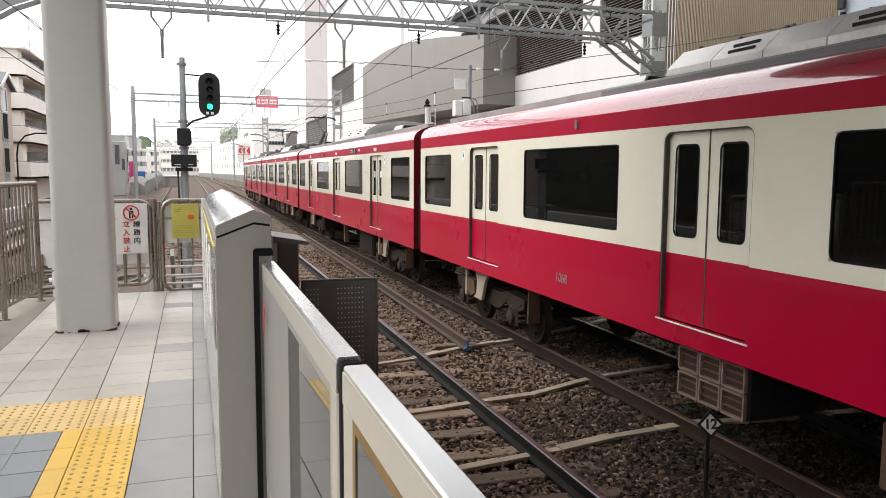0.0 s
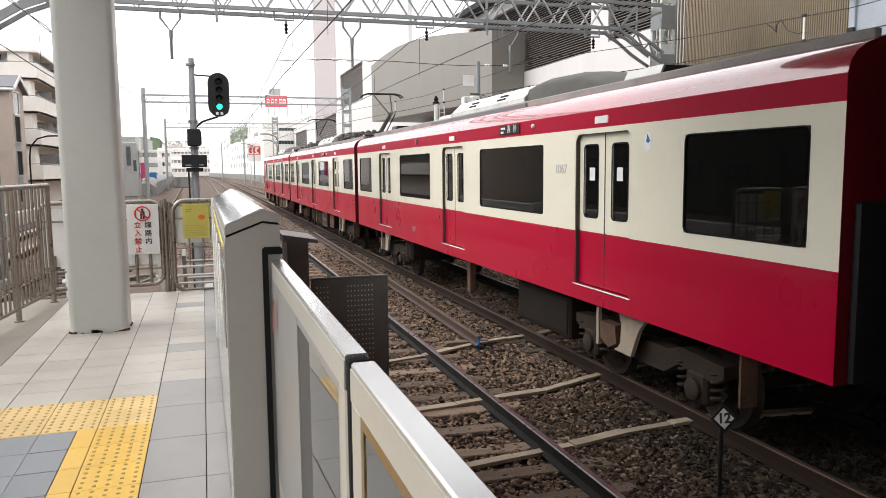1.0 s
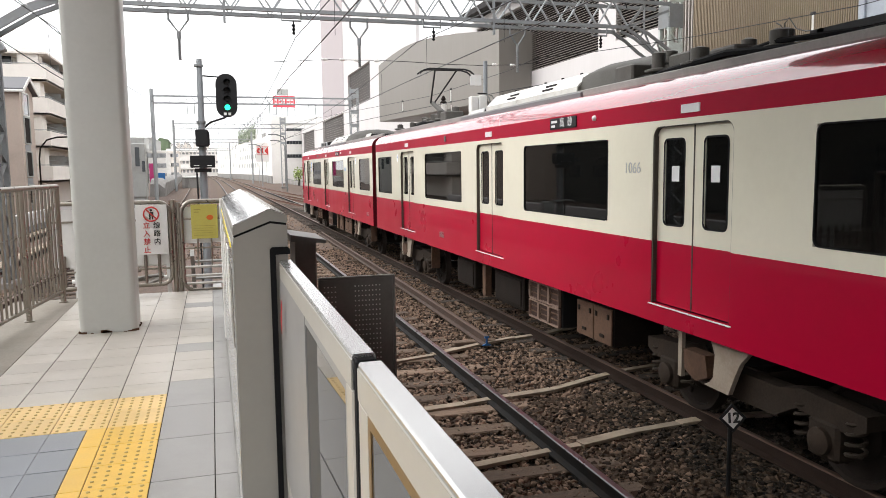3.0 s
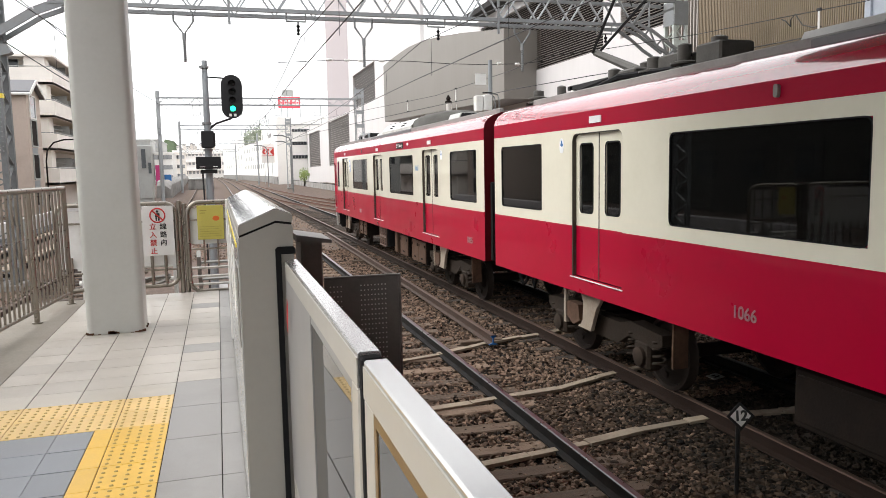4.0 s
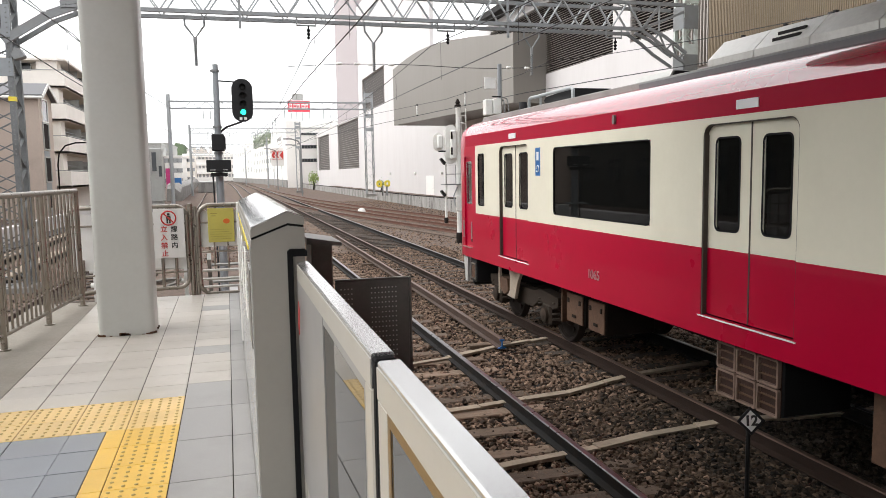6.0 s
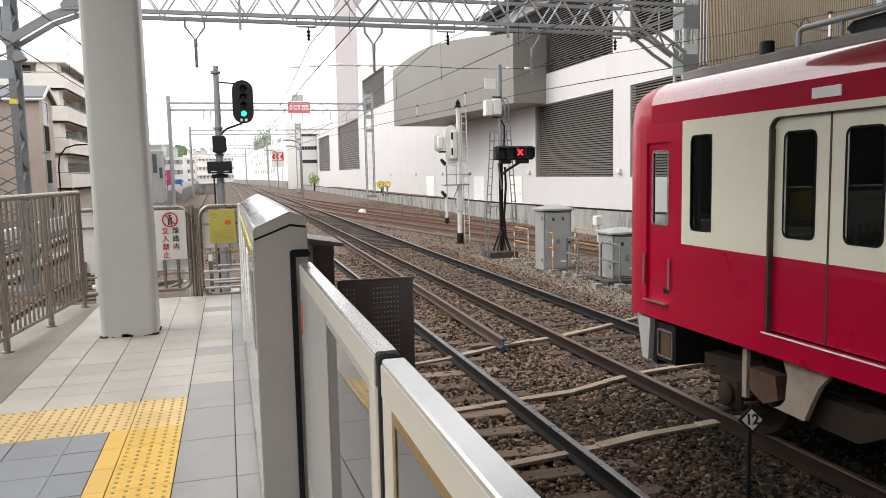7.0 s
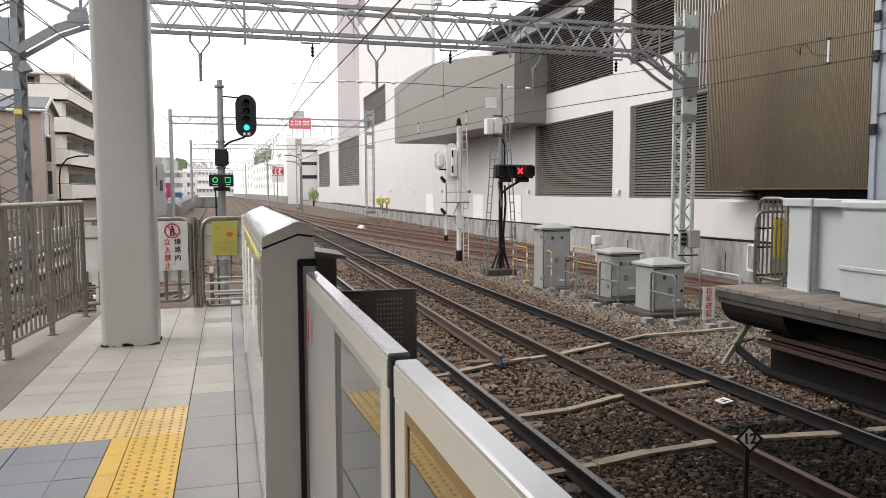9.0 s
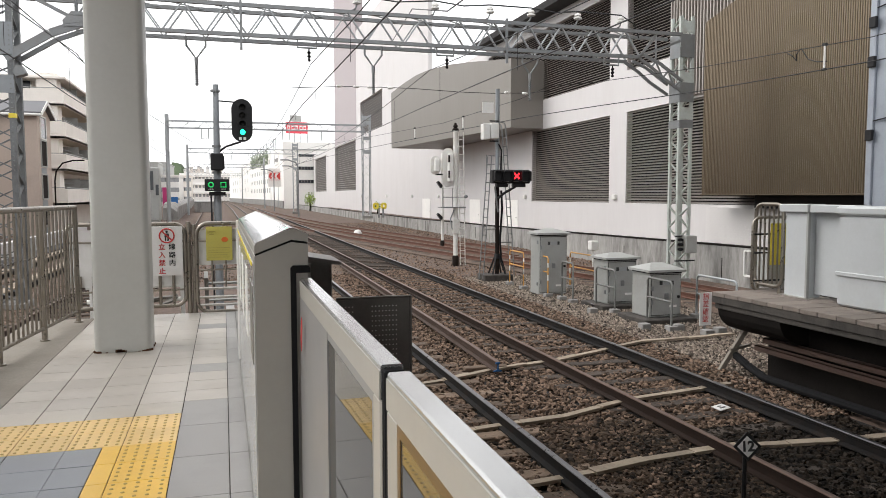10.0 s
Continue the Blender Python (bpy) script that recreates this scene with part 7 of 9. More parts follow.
    for z in (1.85, 0.15):
        part("floodlight", M().prism([(x - 0.36, z + 0.3), (x - 0.28, z + 0.38), (x - 0.05, z + 0.12), (x - 0.15, z)], "y", y - 0.3, y - 0.05), BLACK_PAINT, t, "black tilted floodlight")


def cabinet(x0, x1, y0, y1, z1, label, plinth, hip):
    c = thing("trackside_cabinet", label, "equipment cabinet", group="trackside cabinets")
    zb = BED_Z
    if plinth:
        part("plinth", M().box(x0 - 0.25, x1 + 0.25, y0 - 0.25, y1 + 0.2, zb - 0.05, zb + 0.09, 0.02), SLAB_SIDE, c)
        zb += 0.09
    part("case", M().box(x0, x1, y0, y1, zb, z1, 0.02), CABINET, c)
    o = 0.07
    cx, cy = (x0 + x1) / 2, (y0 + y1) / 2
    part("roof", M().add([(x0 - o, y0 - o, z1), (x1 + o, y0 - o, z1), (x1 + o, y1 + o, z1), (x0 - o, y1 + o, z1), (x0 - o, y0 - o, z1 + 0.05), (x1 + o, y0 - o, z1 + 0.05), (x1 + o, y1 + o, z1 + 0.05),
                          (x0 - o, y1 + o, z1 + 0.05), (cx - 0.15, cy, z1 + hip), (cx + 0.15, cy, z1 + hip)],
                         [(3, 2, 1, 0), (0, 1, 5, 4), (1, 2, 6, 5), (2, 3, 7, 6), (3, 0, 4, 7), (4, 5, 9, 8), (5, 6, 9), (6, 7, 8, 9), (7, 4, 8)]), CABINET, c, "low hipped roof")
    d = part("door", M().box(x0 + 0.04, x1 - 0.04, y0 - 0.02, y0, zb + 0.06, z1 - 0.06, 0.006), CABINET, c)
    part("handle", M().box(cx - 0.05, cx + 0.05, y0 - 0.05, y0 - 0.02, (zb + z1) / 2 - 0.1, (zb + z1) / 2 + 0.04, 0.01), GALV, d)
    for z in (z1 - 0.4, zb + 0.3):
        part("hinge", M().box(x0 + 0.02, x0 + 0.06, y0 - 0.04, y0 - 0.02, z, z + 0.1), GALV, d)
    part("door_gap", M().box(x0 + 0.030, x1 - 0.030, y0 - 0.004, y0 + 0.001, zb + 0.05, z1 - 0.05), BLACK_RUBBER, d)
    # black band round the case paints the shade under the eaves
    part("roof_shade_band", M().box(x0 - 0.004, x1 + 0.004, y0 - 0.004, y1 + 0.004, z1 - 0.03, z1 - 0.004), BLACK_RUBBER, c, "dark band standing for shade under the roof")
    for a, b in ((-0.17, -0.10), (0.12, 0.18)):
        part("writing_bar", M().box(cx + a, cx + b, y0 - 0.024, y0 - 0.02, z1 - 0.28, z1 - 0.19), DARK_INK, d)
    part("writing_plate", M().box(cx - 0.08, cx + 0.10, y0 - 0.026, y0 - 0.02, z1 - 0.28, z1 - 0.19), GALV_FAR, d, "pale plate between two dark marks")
    part("lower_plate", M().box(cx + 0.08, cx + 0.26, y0 - 0.026, y0 - 0.02, zb + 0.22, zb + 0.27), WHITE_SIGN, d, "small pale plate")
    part("lock", M().lathe([(0.035, 0), (0.035, 0.02), (0.0, 0.03)], 10, pose(x1 - 0.09, y0 - 0.02, (zb + z1) / 2 - 0.05, 90, 0, 0)), BLACK_PAINT, d)
    for z in (zb + 0.25, z1 - 0.25):
        part("side_hinge", M().box(x0 - 0.025, x0, y0 + 0.05, y0 + 0.11, z, z + 0.09), GALV, c)
    return c


def hand_rail(name, label, pts, r, material):
    h = thing(name, label, "handrail", group="trackside handrails")
    for q in pts:
        part("rail_loop", M().tube(q, r, 8), material, h, smooth=50)
    return h


def make_cabinets():
    cabinet(8.35, 9.2, 19.05, 19.65, 0.38, "tall grey trackside cabinet with a low hipped roof", False, 0.16)
    cabinet(8.95, 9.76, 16.3, 17.0, -0.10, "grey trackside cabinet on a concrete plinth", True, 0.15)
    cabinet(8.84, 9.62, 14.2, 14.95, -0.20, "grey trackside cabinet with a peaked roof and dark writing", True, 0.18)

    def loop(x, ya, yb, zt, zm):
        return [[(x, ya, BED_Z), (x, ya, zt - 0.06), (x, ya + 0.06, zt), (x, yb - 0.06, zt), (x, yb, zt - 0.06), (x, yb, BED_Z)], [(x, ya, zm), (x, yb, zm)]]

    for label, x, ya, yb, zt, r, paint in (
            ("orange tubular handrail beside the tall cabinet", 8.48, 18.73, 19.68, -0.21, 0.020, ORANGE),
            ("orange and white handrail beyond the tall cabinet", 8.48, 20.47, 21.58, -0.22, 0.020, ORANGE),
            ("orange handrail behind the cabinets", 9.90, 18.48, 20.28, -0.22, 0.020, ORANGE),
            ("dull grey tubular handrail between two cabinets", 8.60, 17.44, 18.10, -0.28, 0.024, RAIL_GREY),
            ("dull grey tubular handrail beside the cabinet on its plinth", 8.80, 15.64, 16.57, -0.29, 0.024, RAIL_GREY),
            ("dull grey tubular handrail beside the peaked cabinet", 8.78, 13.28, 14.20, -0.30, 0.024, RAIL_GREY),
            ("pale grey tubular handrail beside the siding", 10.2, 13.10, 14.46, -0.32, 0.026, GALV_FAR)):
        h = hand_rail("handrail", label, loop(x, ya, yb, zt, zt - 0.42), r, paint)
        for y in (ya, yb):
            part("footing", M().box(x - 0.10, x + 0.10, y - 0.10, y + 0.10, BED_Z - 0.06, BED_Z + 0.08, 0.008), CONCRETE, h, "small concrete footing")
            if paint is ORANGE:
                for za, zb in ((-0.86, -0.70), (-0.50, -0.38)):
                    part("white_band", M().tube([(x, y, za), (x, y, zb)], r + 0.002, 8), POLE_WHITE, h)
    s = thing("checking_sign", "white post sign with red writing beside the cabinets", "sign", pose(9.35, 12.95, 0))
    part("board", M().box(-0.14, 0.14, 0, 0.012, -1.17, -0.50, 0.003), WHITE_SIGN, s)
    part("post", M().box(-0.02, 0.02, 0.012, 0.04, -1.34, -0.6), GALV, s)
    for k, ch in enumerate("指差確認"):
        writing("red_letter", ch, 0.15, RED_INK, s, pose(0, -0.003, -0.585 - 0.155 * k) @ FACE_SOUTH)
    for x, y in ((8.3, 15.8), (8.35, 13.6), (8.95, 13.3), (9.15, 12.6), (10.6, 13.2), (9.55, 12.75)):
        b = thing("footing_block", "small concrete footing block in the ballast", "block", pose(x, y, BED_Z - 0.03), group="footing blocks")
        part("block", M().box(-0.10, 0.10, -0.10, 0.10, 0, 0.13, 0.008), CONCRETE, b)
    # boxes on the retaining wall
    b = thing("mast_box", "grey switch box strapped to the lattice mast", "switch box")
    part("case", M().box(13.82, 14.22, 20.2, 20.47, -0.35, 0.2, 0.02), CABINET, b)
    for z, xe in ((-0.62, 14.30), (0.16, 14.0)):
        part("strap", M().box(13.60, xe, 20.42, 20.48, z, z + 0.04), BLACK_PAINT, b)
    for k in range(3):
        part("coil", M().lathe([(0.03, 0), (0.085, 0.02), (0.085, 0.08), (0.03, 0.1)], 10, pose(13.72, 20.35, -0.28 + 0.15 * k)), BLACK_RUBBER, b, smooth=50)
    b = thing("wall_box", "grey switch box on the retaining wall", "switch box")
    part("case", M().box(14.75, 15.0, 17.6, 18.2, -1.0, -0.15, 0.02), CABINET, b)
    b = thing("wall_frame", "white pipe frame before the retaining wall", "frame")
    part("frame", frame_ring(18.35, 18.75, -0.95, -0.15, 0.05, 0.08, 14.8, 14.9), POLE_WHITE, b)
    b = thing("wall_box", "white box at the foot of the retaining wall", "switch box")
    part("case", M().box(14.7, 15.0, 16.4, 17.1, -0.95, -0.2, 0.02), POLE_WHITE, b)
    b = thing("small_case", "small white case on a short post", "switch box")
    part("case", M().box(12.85, 13.15, 24.6, 24.9, -0.55, -0.2, 0.03), POLE_WHITE, b)
    part("post", M().tube([(13, 24.75, -1.32), (13, 24.75, -0.55)], 0.03, 8), POLE_WHITE, b)
    b = thing("number_tag", "small white tag lying on the sleepers", "tag", pose(6.0, 7.95, -1.215, 8, 0, 20))
    part("tag", M().box(-0.11, 0.11, -0.07, 0.07, 0, 0.012, 0.003), WHITE_SIGN, b)
    part("dark_bar", M().box(-0.06, 0.06, -0.035, -0.01, 0.012, 0.014).box(-0.05, 0.03, 0.01, 0.03, 0.012, 0.014), DARK_INK, b)
    b = thing("white_stone_marker", "round white marker stone beside the siding", "marker", pose(9.0, 52.0, BED_Z))
    part("stone", M().lathe([(0.28, 0), (0.3, 0.12), (0.2, 0.3), (0.05, 0.36)], 12), WHITE_SIGN, b, smooth=60)

# ---- overhead line ----


def lattice_mast(parent, x, y, z0, z1, w, d, material, pitch=0.55, t=0.06):
    """Four angle-iron legs laced with diagonal bars."""
    legs = [(x + a * w / 2, y + b * d / 2) for a, b in ((-1, -1), (1, -1), (1, 1), (-1, 1))]
    mast = part("mast_footing", M().box(x - w * 0.7, x + w * 0.7, y - d * 0.7, y + d * 0.7, z0 - 0.1, z0 + 0.15, 0.02), CONCRETE, parent)
    for px, py in legs:
        part("mast_leg", M().box(px - t / 2, px + t / 2, py - t / 2, py + t / 2, z0, z1), material, mast)
    n = int((z1 - z0) / pitch)
    m = M()
    for k in range(n):
        a, b = z0 + (z1 - z0) * k / n, z0 + (z1 - z0) * (k + 1) / n
        for i in range(4):
            p, q = legs[i], legs[(i + 1) % 4]
            if (k + i) % 2:
                p, q = q, p
            m.bar((*p, a), (*q, b), t * 0.55, t * 0.2)
    tagged(part("lacing", m, material, mast), kind="stuff")
    for z in (z0 + (z1 - z0) * 0.62, z0 + (z1 - z0) * 0.75, z1 - 0.95, z1 - 0.5):
        part("gusset", M().box(x - w / 2 - 0.05, x + w / 2 + 0.05, y - d / 2 - t / 2 - 0.02, y - d / 2 - t / 2, z, z + 0.35), material, mast)
    return mast


def truss(parent, xa, xb, y, z0, z1, depth, panel, material, t=0.07, low=None, bars=None):
    b = parent
    la, lb = low or (xa, xb)
    for yy in (y - depth / 2, y + depth / 2):
        for z in (z0, z1):
            part("chord", M().box(la if z == z0 else xa, lb if z == z0 else xb, yy - t / 2, yy + t / 2, z - t / 2, z + t / 2), material, parent, "long steel chord of the beam")
    n = max(1, round((lb - la) / panel))
    m = M()
    for k in range(n):
        a, c = la + (lb - la) * k / n, la + (lb - la) * (k + 1) / n
        mid = (a + c) / 2
        for yy in (y - depth / 2, y + depth / 2):
            m.bar((a, yy, z0), (mid, yy, z1), t * 0.8, t * 0.35).bar((mid, yy, z1), (c, yy, z0), t * 0.8, t * 0.35)
        m.bar((a, y - depth / 2, z1), (c, y + depth / 2, z1), t * 0.35, t * 0.25)
    tagged(part("lattice_bar", m, bars or material, b, "crossing lattice bars of the beam"), kind="stuff")
    return b


def hanger(name, x, y, z, drop, label):
    """A forked hanger with a long ribbed insulator."""
    h = thing(name, label, "insulator", group="hangers of the overhead line")
    part("fork", M().tube([(x - 0.24, y, z), (x - 0.24, y, z - 0.25), (x, y, z - 0.58), (x + 0.24, y, z - 0.25), (x + 0.24, y, z)], 0.028, 6).tube([(x, y, z - 0.55), (x, y, z - 0.75)], 0.05, 6), GALV, h)
    prof = []
    for k in range(12):
        zz = z - 0.72 - (drop - 0.72) * k / 12
        prof += [(0.030, zz), (0.052, zz - 0.02), (0.030, zz - 0.04)]
    part("insulator", M().lathe(prof[::-1], 10, pose(x, y, 0)), GALV, h, smooth=60)
    return h


def pin_insulator(x, y, z, arm=(0, 0, 0)):
    p = thing("pin_insulator", "white porcelain insulator on a bent pin", "insulator", group="pin insulators on the beam")
    part("pin", M().tube([(x - 0.25, y, z - 0.25), (x - 0.05, y, z - 0.12), (x, y, z)], 0.025, 6), GALV, p)
    part("bell", M().lathe([(0.05, 0), (0.12, 0.02), (0.12, 0.06), (0.06, 0.09), (0.1, 0.11), (0.1, 0.15), (0.03, 0.19)], 12, pose(x, y, z)), PORCELAIN, p, smooth=60)


GY = 20.8


MAST_GREY = mat("dark_weathered_steel", (0.19, 0.20, 0.205), 0.55, 0.4, 0.2, 6, 0.05, 60, (0.08, 0.075, 0.07), 0.6, 2)


def make_gantry():
    g = thing("overhead_gantry", "grey steel lattice gantry over all the tracks", "gantry")
    lattice_mast(g, 13.87, GY - 0.1, -1.30, 6.98, 0.40, 0.46, GALV_GREEN, 0.34, 0.09)
    for z0, z1 in ((5.72, 6.42), (4.35, 4.95), (3.55, 3.80)):
        part("mast_plate", M().box(13.63, 14.11, GY - 0.40, GY - 0.375, z0, z1).box(13.615, 13.64, GY - 0.375, GY + 0.18, z0, z1), GALV, g, "riveted steel plate on the mast")
    lattice_mast(g, -5.2, GY, -1.30, 8.6, 0.72, 0.7, MAST_GREY, 0.38, 0.13)
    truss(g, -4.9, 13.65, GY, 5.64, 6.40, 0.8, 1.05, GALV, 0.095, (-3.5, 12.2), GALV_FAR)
    # knee braces
    for p, q, w, h in (*[((p[0], s, p[1]), (q[0], s, q[1]), 0.06, 0.085) for s in (-0.4, 0.4) for p, q in (
            ((12.15, 5.62), (12.6, 5.36)), ((12.6, 5.36), (13.05, 5.03)), ((13.05, 5.03), (13.7, 4.66)), ((12.4, 5.68), (12.9, 5.48)), ((12.9, 5.48), (13.7, 4.98)))],
                       *[((p[0], -0.4, p[1]), (q[0], -0.4, q[1]), 0.03, 0.05) for p, q in (((12.6, 5.36), (12.75, 5.54)), ((12.75, 5.54), (13.0, 5.06)), ((13.0, 5.06), (13.2, 5.26)), ((13.2, 5.26), (13.4, 4.76)), ((13.4, 4.76), (13.6, 4.96)))],
                       ((12.2, -0.4, 5.66), (12.75, -0.4, 6.33), 0.035, 0.08), ((12.2, -0.4, 5.66), (13.6, -0.4, 6.2), 0.035, 0.07), ((12.75, -0.4, 5.6), (12.75, -0.4, 6.33), 0.035, 0.05),
                       ((-4.95, -0.4, 4.78), (-3.95, -0.4, 5.42), 0.07, 0.20), ((-3.95, -0.4, 5.42), (-3.3, -0.4, 5.68), 0.07, 0.20), ((-4.95, 0.4, 4.78), (-3.95, 0.4, 5.42), 0.07, 0.11), ((-3.95, 0.4, 5.42), (-3.3, 0.4, 5.68), 0.07, 0.11),
                       ((-5.0, -0.4, 6.6), (-3.45, -0.4, 5.82), 0.07, 0.08), ((-3.35, -0.4, 5.8), (-3.35, -0.4, 6.35), 0.05, 0.07)):
        part("knee_brace", M().bar((p[0], GY + p[1], p[2]), (q[0], GY + q[1], q[2]), w, h), GALV, g)
    m = M().prism([(-3.64, 5.60), (-3.2, 5.62), (-3.17, 5.75), (-3.2, 5.96), (-3.45, 5.97), (-3.66, 5.74)], "y", GY - 0.47, GY - 0.45)
    part("gusset", m, GALV, g, "riveted gusset plate")
    rv = M().lathe([(0.02, 0), (0.012, 0.012)], 6, pose(0, 0, 0, 90, 0, 0)).mesh("rivet")
    for k in range(6):
        place(part("rivet", rv, GALV, g), -3.58 + 0.07 * k, GY - 0.47, 5.66 + 0.012 * k)
        place(part("rivet", rv, GALV, g), -3.52 + 0.055 * k, GY - 0.47, 5.88)
    for z0, z1 in ((4.86, 5.63), (3.95, 4.38)):
        part("mast_plate", M().box(-5.62, -4.77, GY - 0.445, GY - 0.42, z0, z1), POLE_GREY, g, "blue-grey riveted plate on the mast")
    for k in range(34):
        place(part("rivet", rv, GALV, g), -4.84, GY - (0.445 if 4.86 < 2.1 + 0.115 * k < 5.63 or 3.95 < 2.1 + 0.115 * k < 4.38 else 0.417), 2.1 + 0.115 * k)
    part("mast_band", M().box(-4.92, -4.765, GY - 0.43, GY - 0.27, 3.36, 3.47), YELLOW_SIGN, g, "yellow band round the mast leg")
    part("floodlight", M().prism([(-4.78, 4.45), (-4.70, 4.62), (-4.58, 4.60), (-4.50, 4.44), (-4.52, 4.40), (-4.72, 4.34)], "y", GY - 0.5, GY - 0.2), GALV, g, "grey floodlight on the mast")
    for x in (0.53, 7.87):
        part("upright", M().box(x - 0.03, x + 0.03, GY - 0.48, GY - 0.42, 5.25, 6.5), GALV, g)
    for x, d in ((-0.60, 1.28), (4.08, 1.32), (8.78, 1.36)):
        hanger("line_hanger", x, GY, 5.62, d, "forked steel hanger with a ribbed insulator")
    for x, z in ((2.23, 5.41), (6.08, 5.40), (11.29, 5.38)):
        st = thing("line_bracket", "small steel stirrup with dark insulators under the gantry", "bracket", group="stirrups under the gantry")
        part("stirrup", M().tube([(x - 0.25, GY - 0.3, 5.66), (x - 0.25, GY - 0.3, z), (x + 0.25, GY - 0.3, z), (x + 0.25, GY - 0.3, 5.66)], 0.028, 6), GALV, st)
        part("insulator", M().lathe([(0.02, z - 0.36), (0.05, z - 0.32), (0.02, z - 0.28), (0.06, z - 0.22), (0.02, z - 0.18), (0.06, z - 0.12), (0.02, z - 0.08), (0.02, z)], 10, pose(x + 0.05, GY - 0.3, 0)), BLACK_RUBBER, st, smooth=60)
    for x in (3.57, 5.76, 7.38, 8.64, 10.12, 11.54):
        pin_insulator(x, GY - 0.4, 6.62)


def make_wires():
    def wire(name, label, pts, r=0.011):
        w = thing(name, label, "overhead wire", group="overhead wires")
        part("wire", M().tube(pts, r, 5), WIRE, w)
        return w
    for x, side in ((2.35, 1), (5.72, 1), (-3.45, 1)):
        za = RAIL_Z + 5.08
        wire("contact_wire", "straight dark contact wire over a track", [(x + 0.2, -30, za), (x - 0.2, GY, za), (x + 0.2, 70, za), (x, 120, za)], 0.012)
        pts = []
        for a, b in ((-30, GY), (GY, 70), (70, 120)):
            pts += [(x + (0.2 if k else -0.2) * 0, a + (b - a) * k / 8, za + 0.35 + 0.7 * (2 * k / 8 - 1) ** 2) for k in range(8)]
        w = wire("messenger_wire", "sagging dark messenger wire over a track", pts, 0.012)
        for k in range(12):
            y = 3 + k * 5.6
            i = min(range(len(pts)), key=lambda q: abs(pts[q][1] - y))
            part("dropper", M().tube([(x, y, za), (x, y, pts[i][2])], 0.006, 4), WIRE, w)
    # the wire that sweeps across to the siding
    wire("contact_wire", "dark contact wire sweeping across to the siding", [(12.2, -5, 3.95), (11.61, 11.36, 3.95), (10.98, 15.57, 3.95), (10.02, 19.1, 3.95), (9.23, 22.6, 3.95), (8.49, 28.9, 3.95), (7.44, 38.1, 3.95), (6.19, 51.7, 3.97), (5.6, 66, 4.0)], 0.012)
    wire("messenger_wire", "dark messenger wire sweeping across to the siding", [(12.2, -5, 4.75), (11.7, 11.4, 4.42), (11.05, 15.6, 4.52), (10.05, 19.1, 4.62), (9.5, 21, 4.75), (9.2, 22.6, 4.55), (8.49, 28.9, 4.35), (7.44, 38.1, 4.5), (6.2, 51.7, 4.8), (5.6, 66, 5.1)], 0.009)
    wire("feeder_wire", "dark feeder wire on porcelain insulators", [(3.57, GY - 0.4, 6.84), (4.7, GY - 0.4, 6.76), (5.76, GY - 0.4, 6.86), (6.6, GY - 0.4, 6.78), (7.38, GY - 0.4, 6.86), (8.64, GY - 0.4, 6.86), (9.4, GY - 0.4, 6.78), (10.12, GY - 0.4, 6.86), (11.54, GY - 0.4, 6.84), (12.0, GY - 0.4, 6.6), (12.15, GY - 0.4, 6.2)], 0.02)
    # cross span with white insulators
    w = wire("span_wire", "thin cross wire carrying small white insulators", [(2.0, 24, 4.82), (3.6, 24, 4.93), (5.2, 24, 4.96), (6.2, 24, 4.95), (7.6, 24, 4.90), (8.76, 24, 4.90), (9.99, 24, 4.95), (10.94, 24, 5.06)], 0.010)
    for x in (3.6, 4.15, 4.6, 5.26, 9.3, 9.95):
        part("insulator", M().lathe([(0.02, -0.10), (0.05, -0.06), (0.03, -0.02), (0.05, 0.02), (0.03, 0.06), (0.02, 0.10)], 10, pose(x, 24, 4.94, 0, 90, 0)), PORCELAIN, w, smooth=60)
    wire("feeder_wire", "dark feeder wire beside the platform", [(-6.2, 6, 7.0), (-4.6, 16, 5.9), (-3.2, 30, 4.9), (-2, 60, 5.4)], 0.014)
    wire("feeder_wire", "dark feeder wire passing over the gantry", [(3.0, 6, 3.9), (4.2, 14, 5.0), (5.2, GY, 6.7), (7.5, 34, 8.4)], 0.014)
    for x, y, z in ((11.48, 12.3, 4.44), (8.7, 27.0, 4.42), (8.1, 32.0, 4.4)):
        d = thing("wire_clamp", "pale dropper clamp between two wires", "clamp", group="dropper clamps")
        part("clamp", M().tube([(x, y, 3.96), (x, y, z)], 0.022, 6), POLE_WHITE, d)
        part("clamp_end", M().box(x - 0.03, x + 0.03, y - 0.05, y + 0.05, 3.93, 3.98, 0.008).box(x - 0.03, x + 0.03, y - 0.05, y + 0.05, z - 0.03, z + 0.03, 0.008), WIRE, d)
    j = thing("jumper_wire", "dark kinked jumper wire between two overhead wires", "jumper wire")
    part("wire", M().tube([(11.42, 13.25, 4.43), (11.4, 13.1, 4.36), (11.43, 13.0, 4.24), (11.38, 12.95, 4.36), (11.4, 12.85, 4.46), (11.45, 12.7, 4.22), (11.5, 12.5, 4.14), (11.55, 12.3, 4.12)], 0.012, 5), WIRE, j)


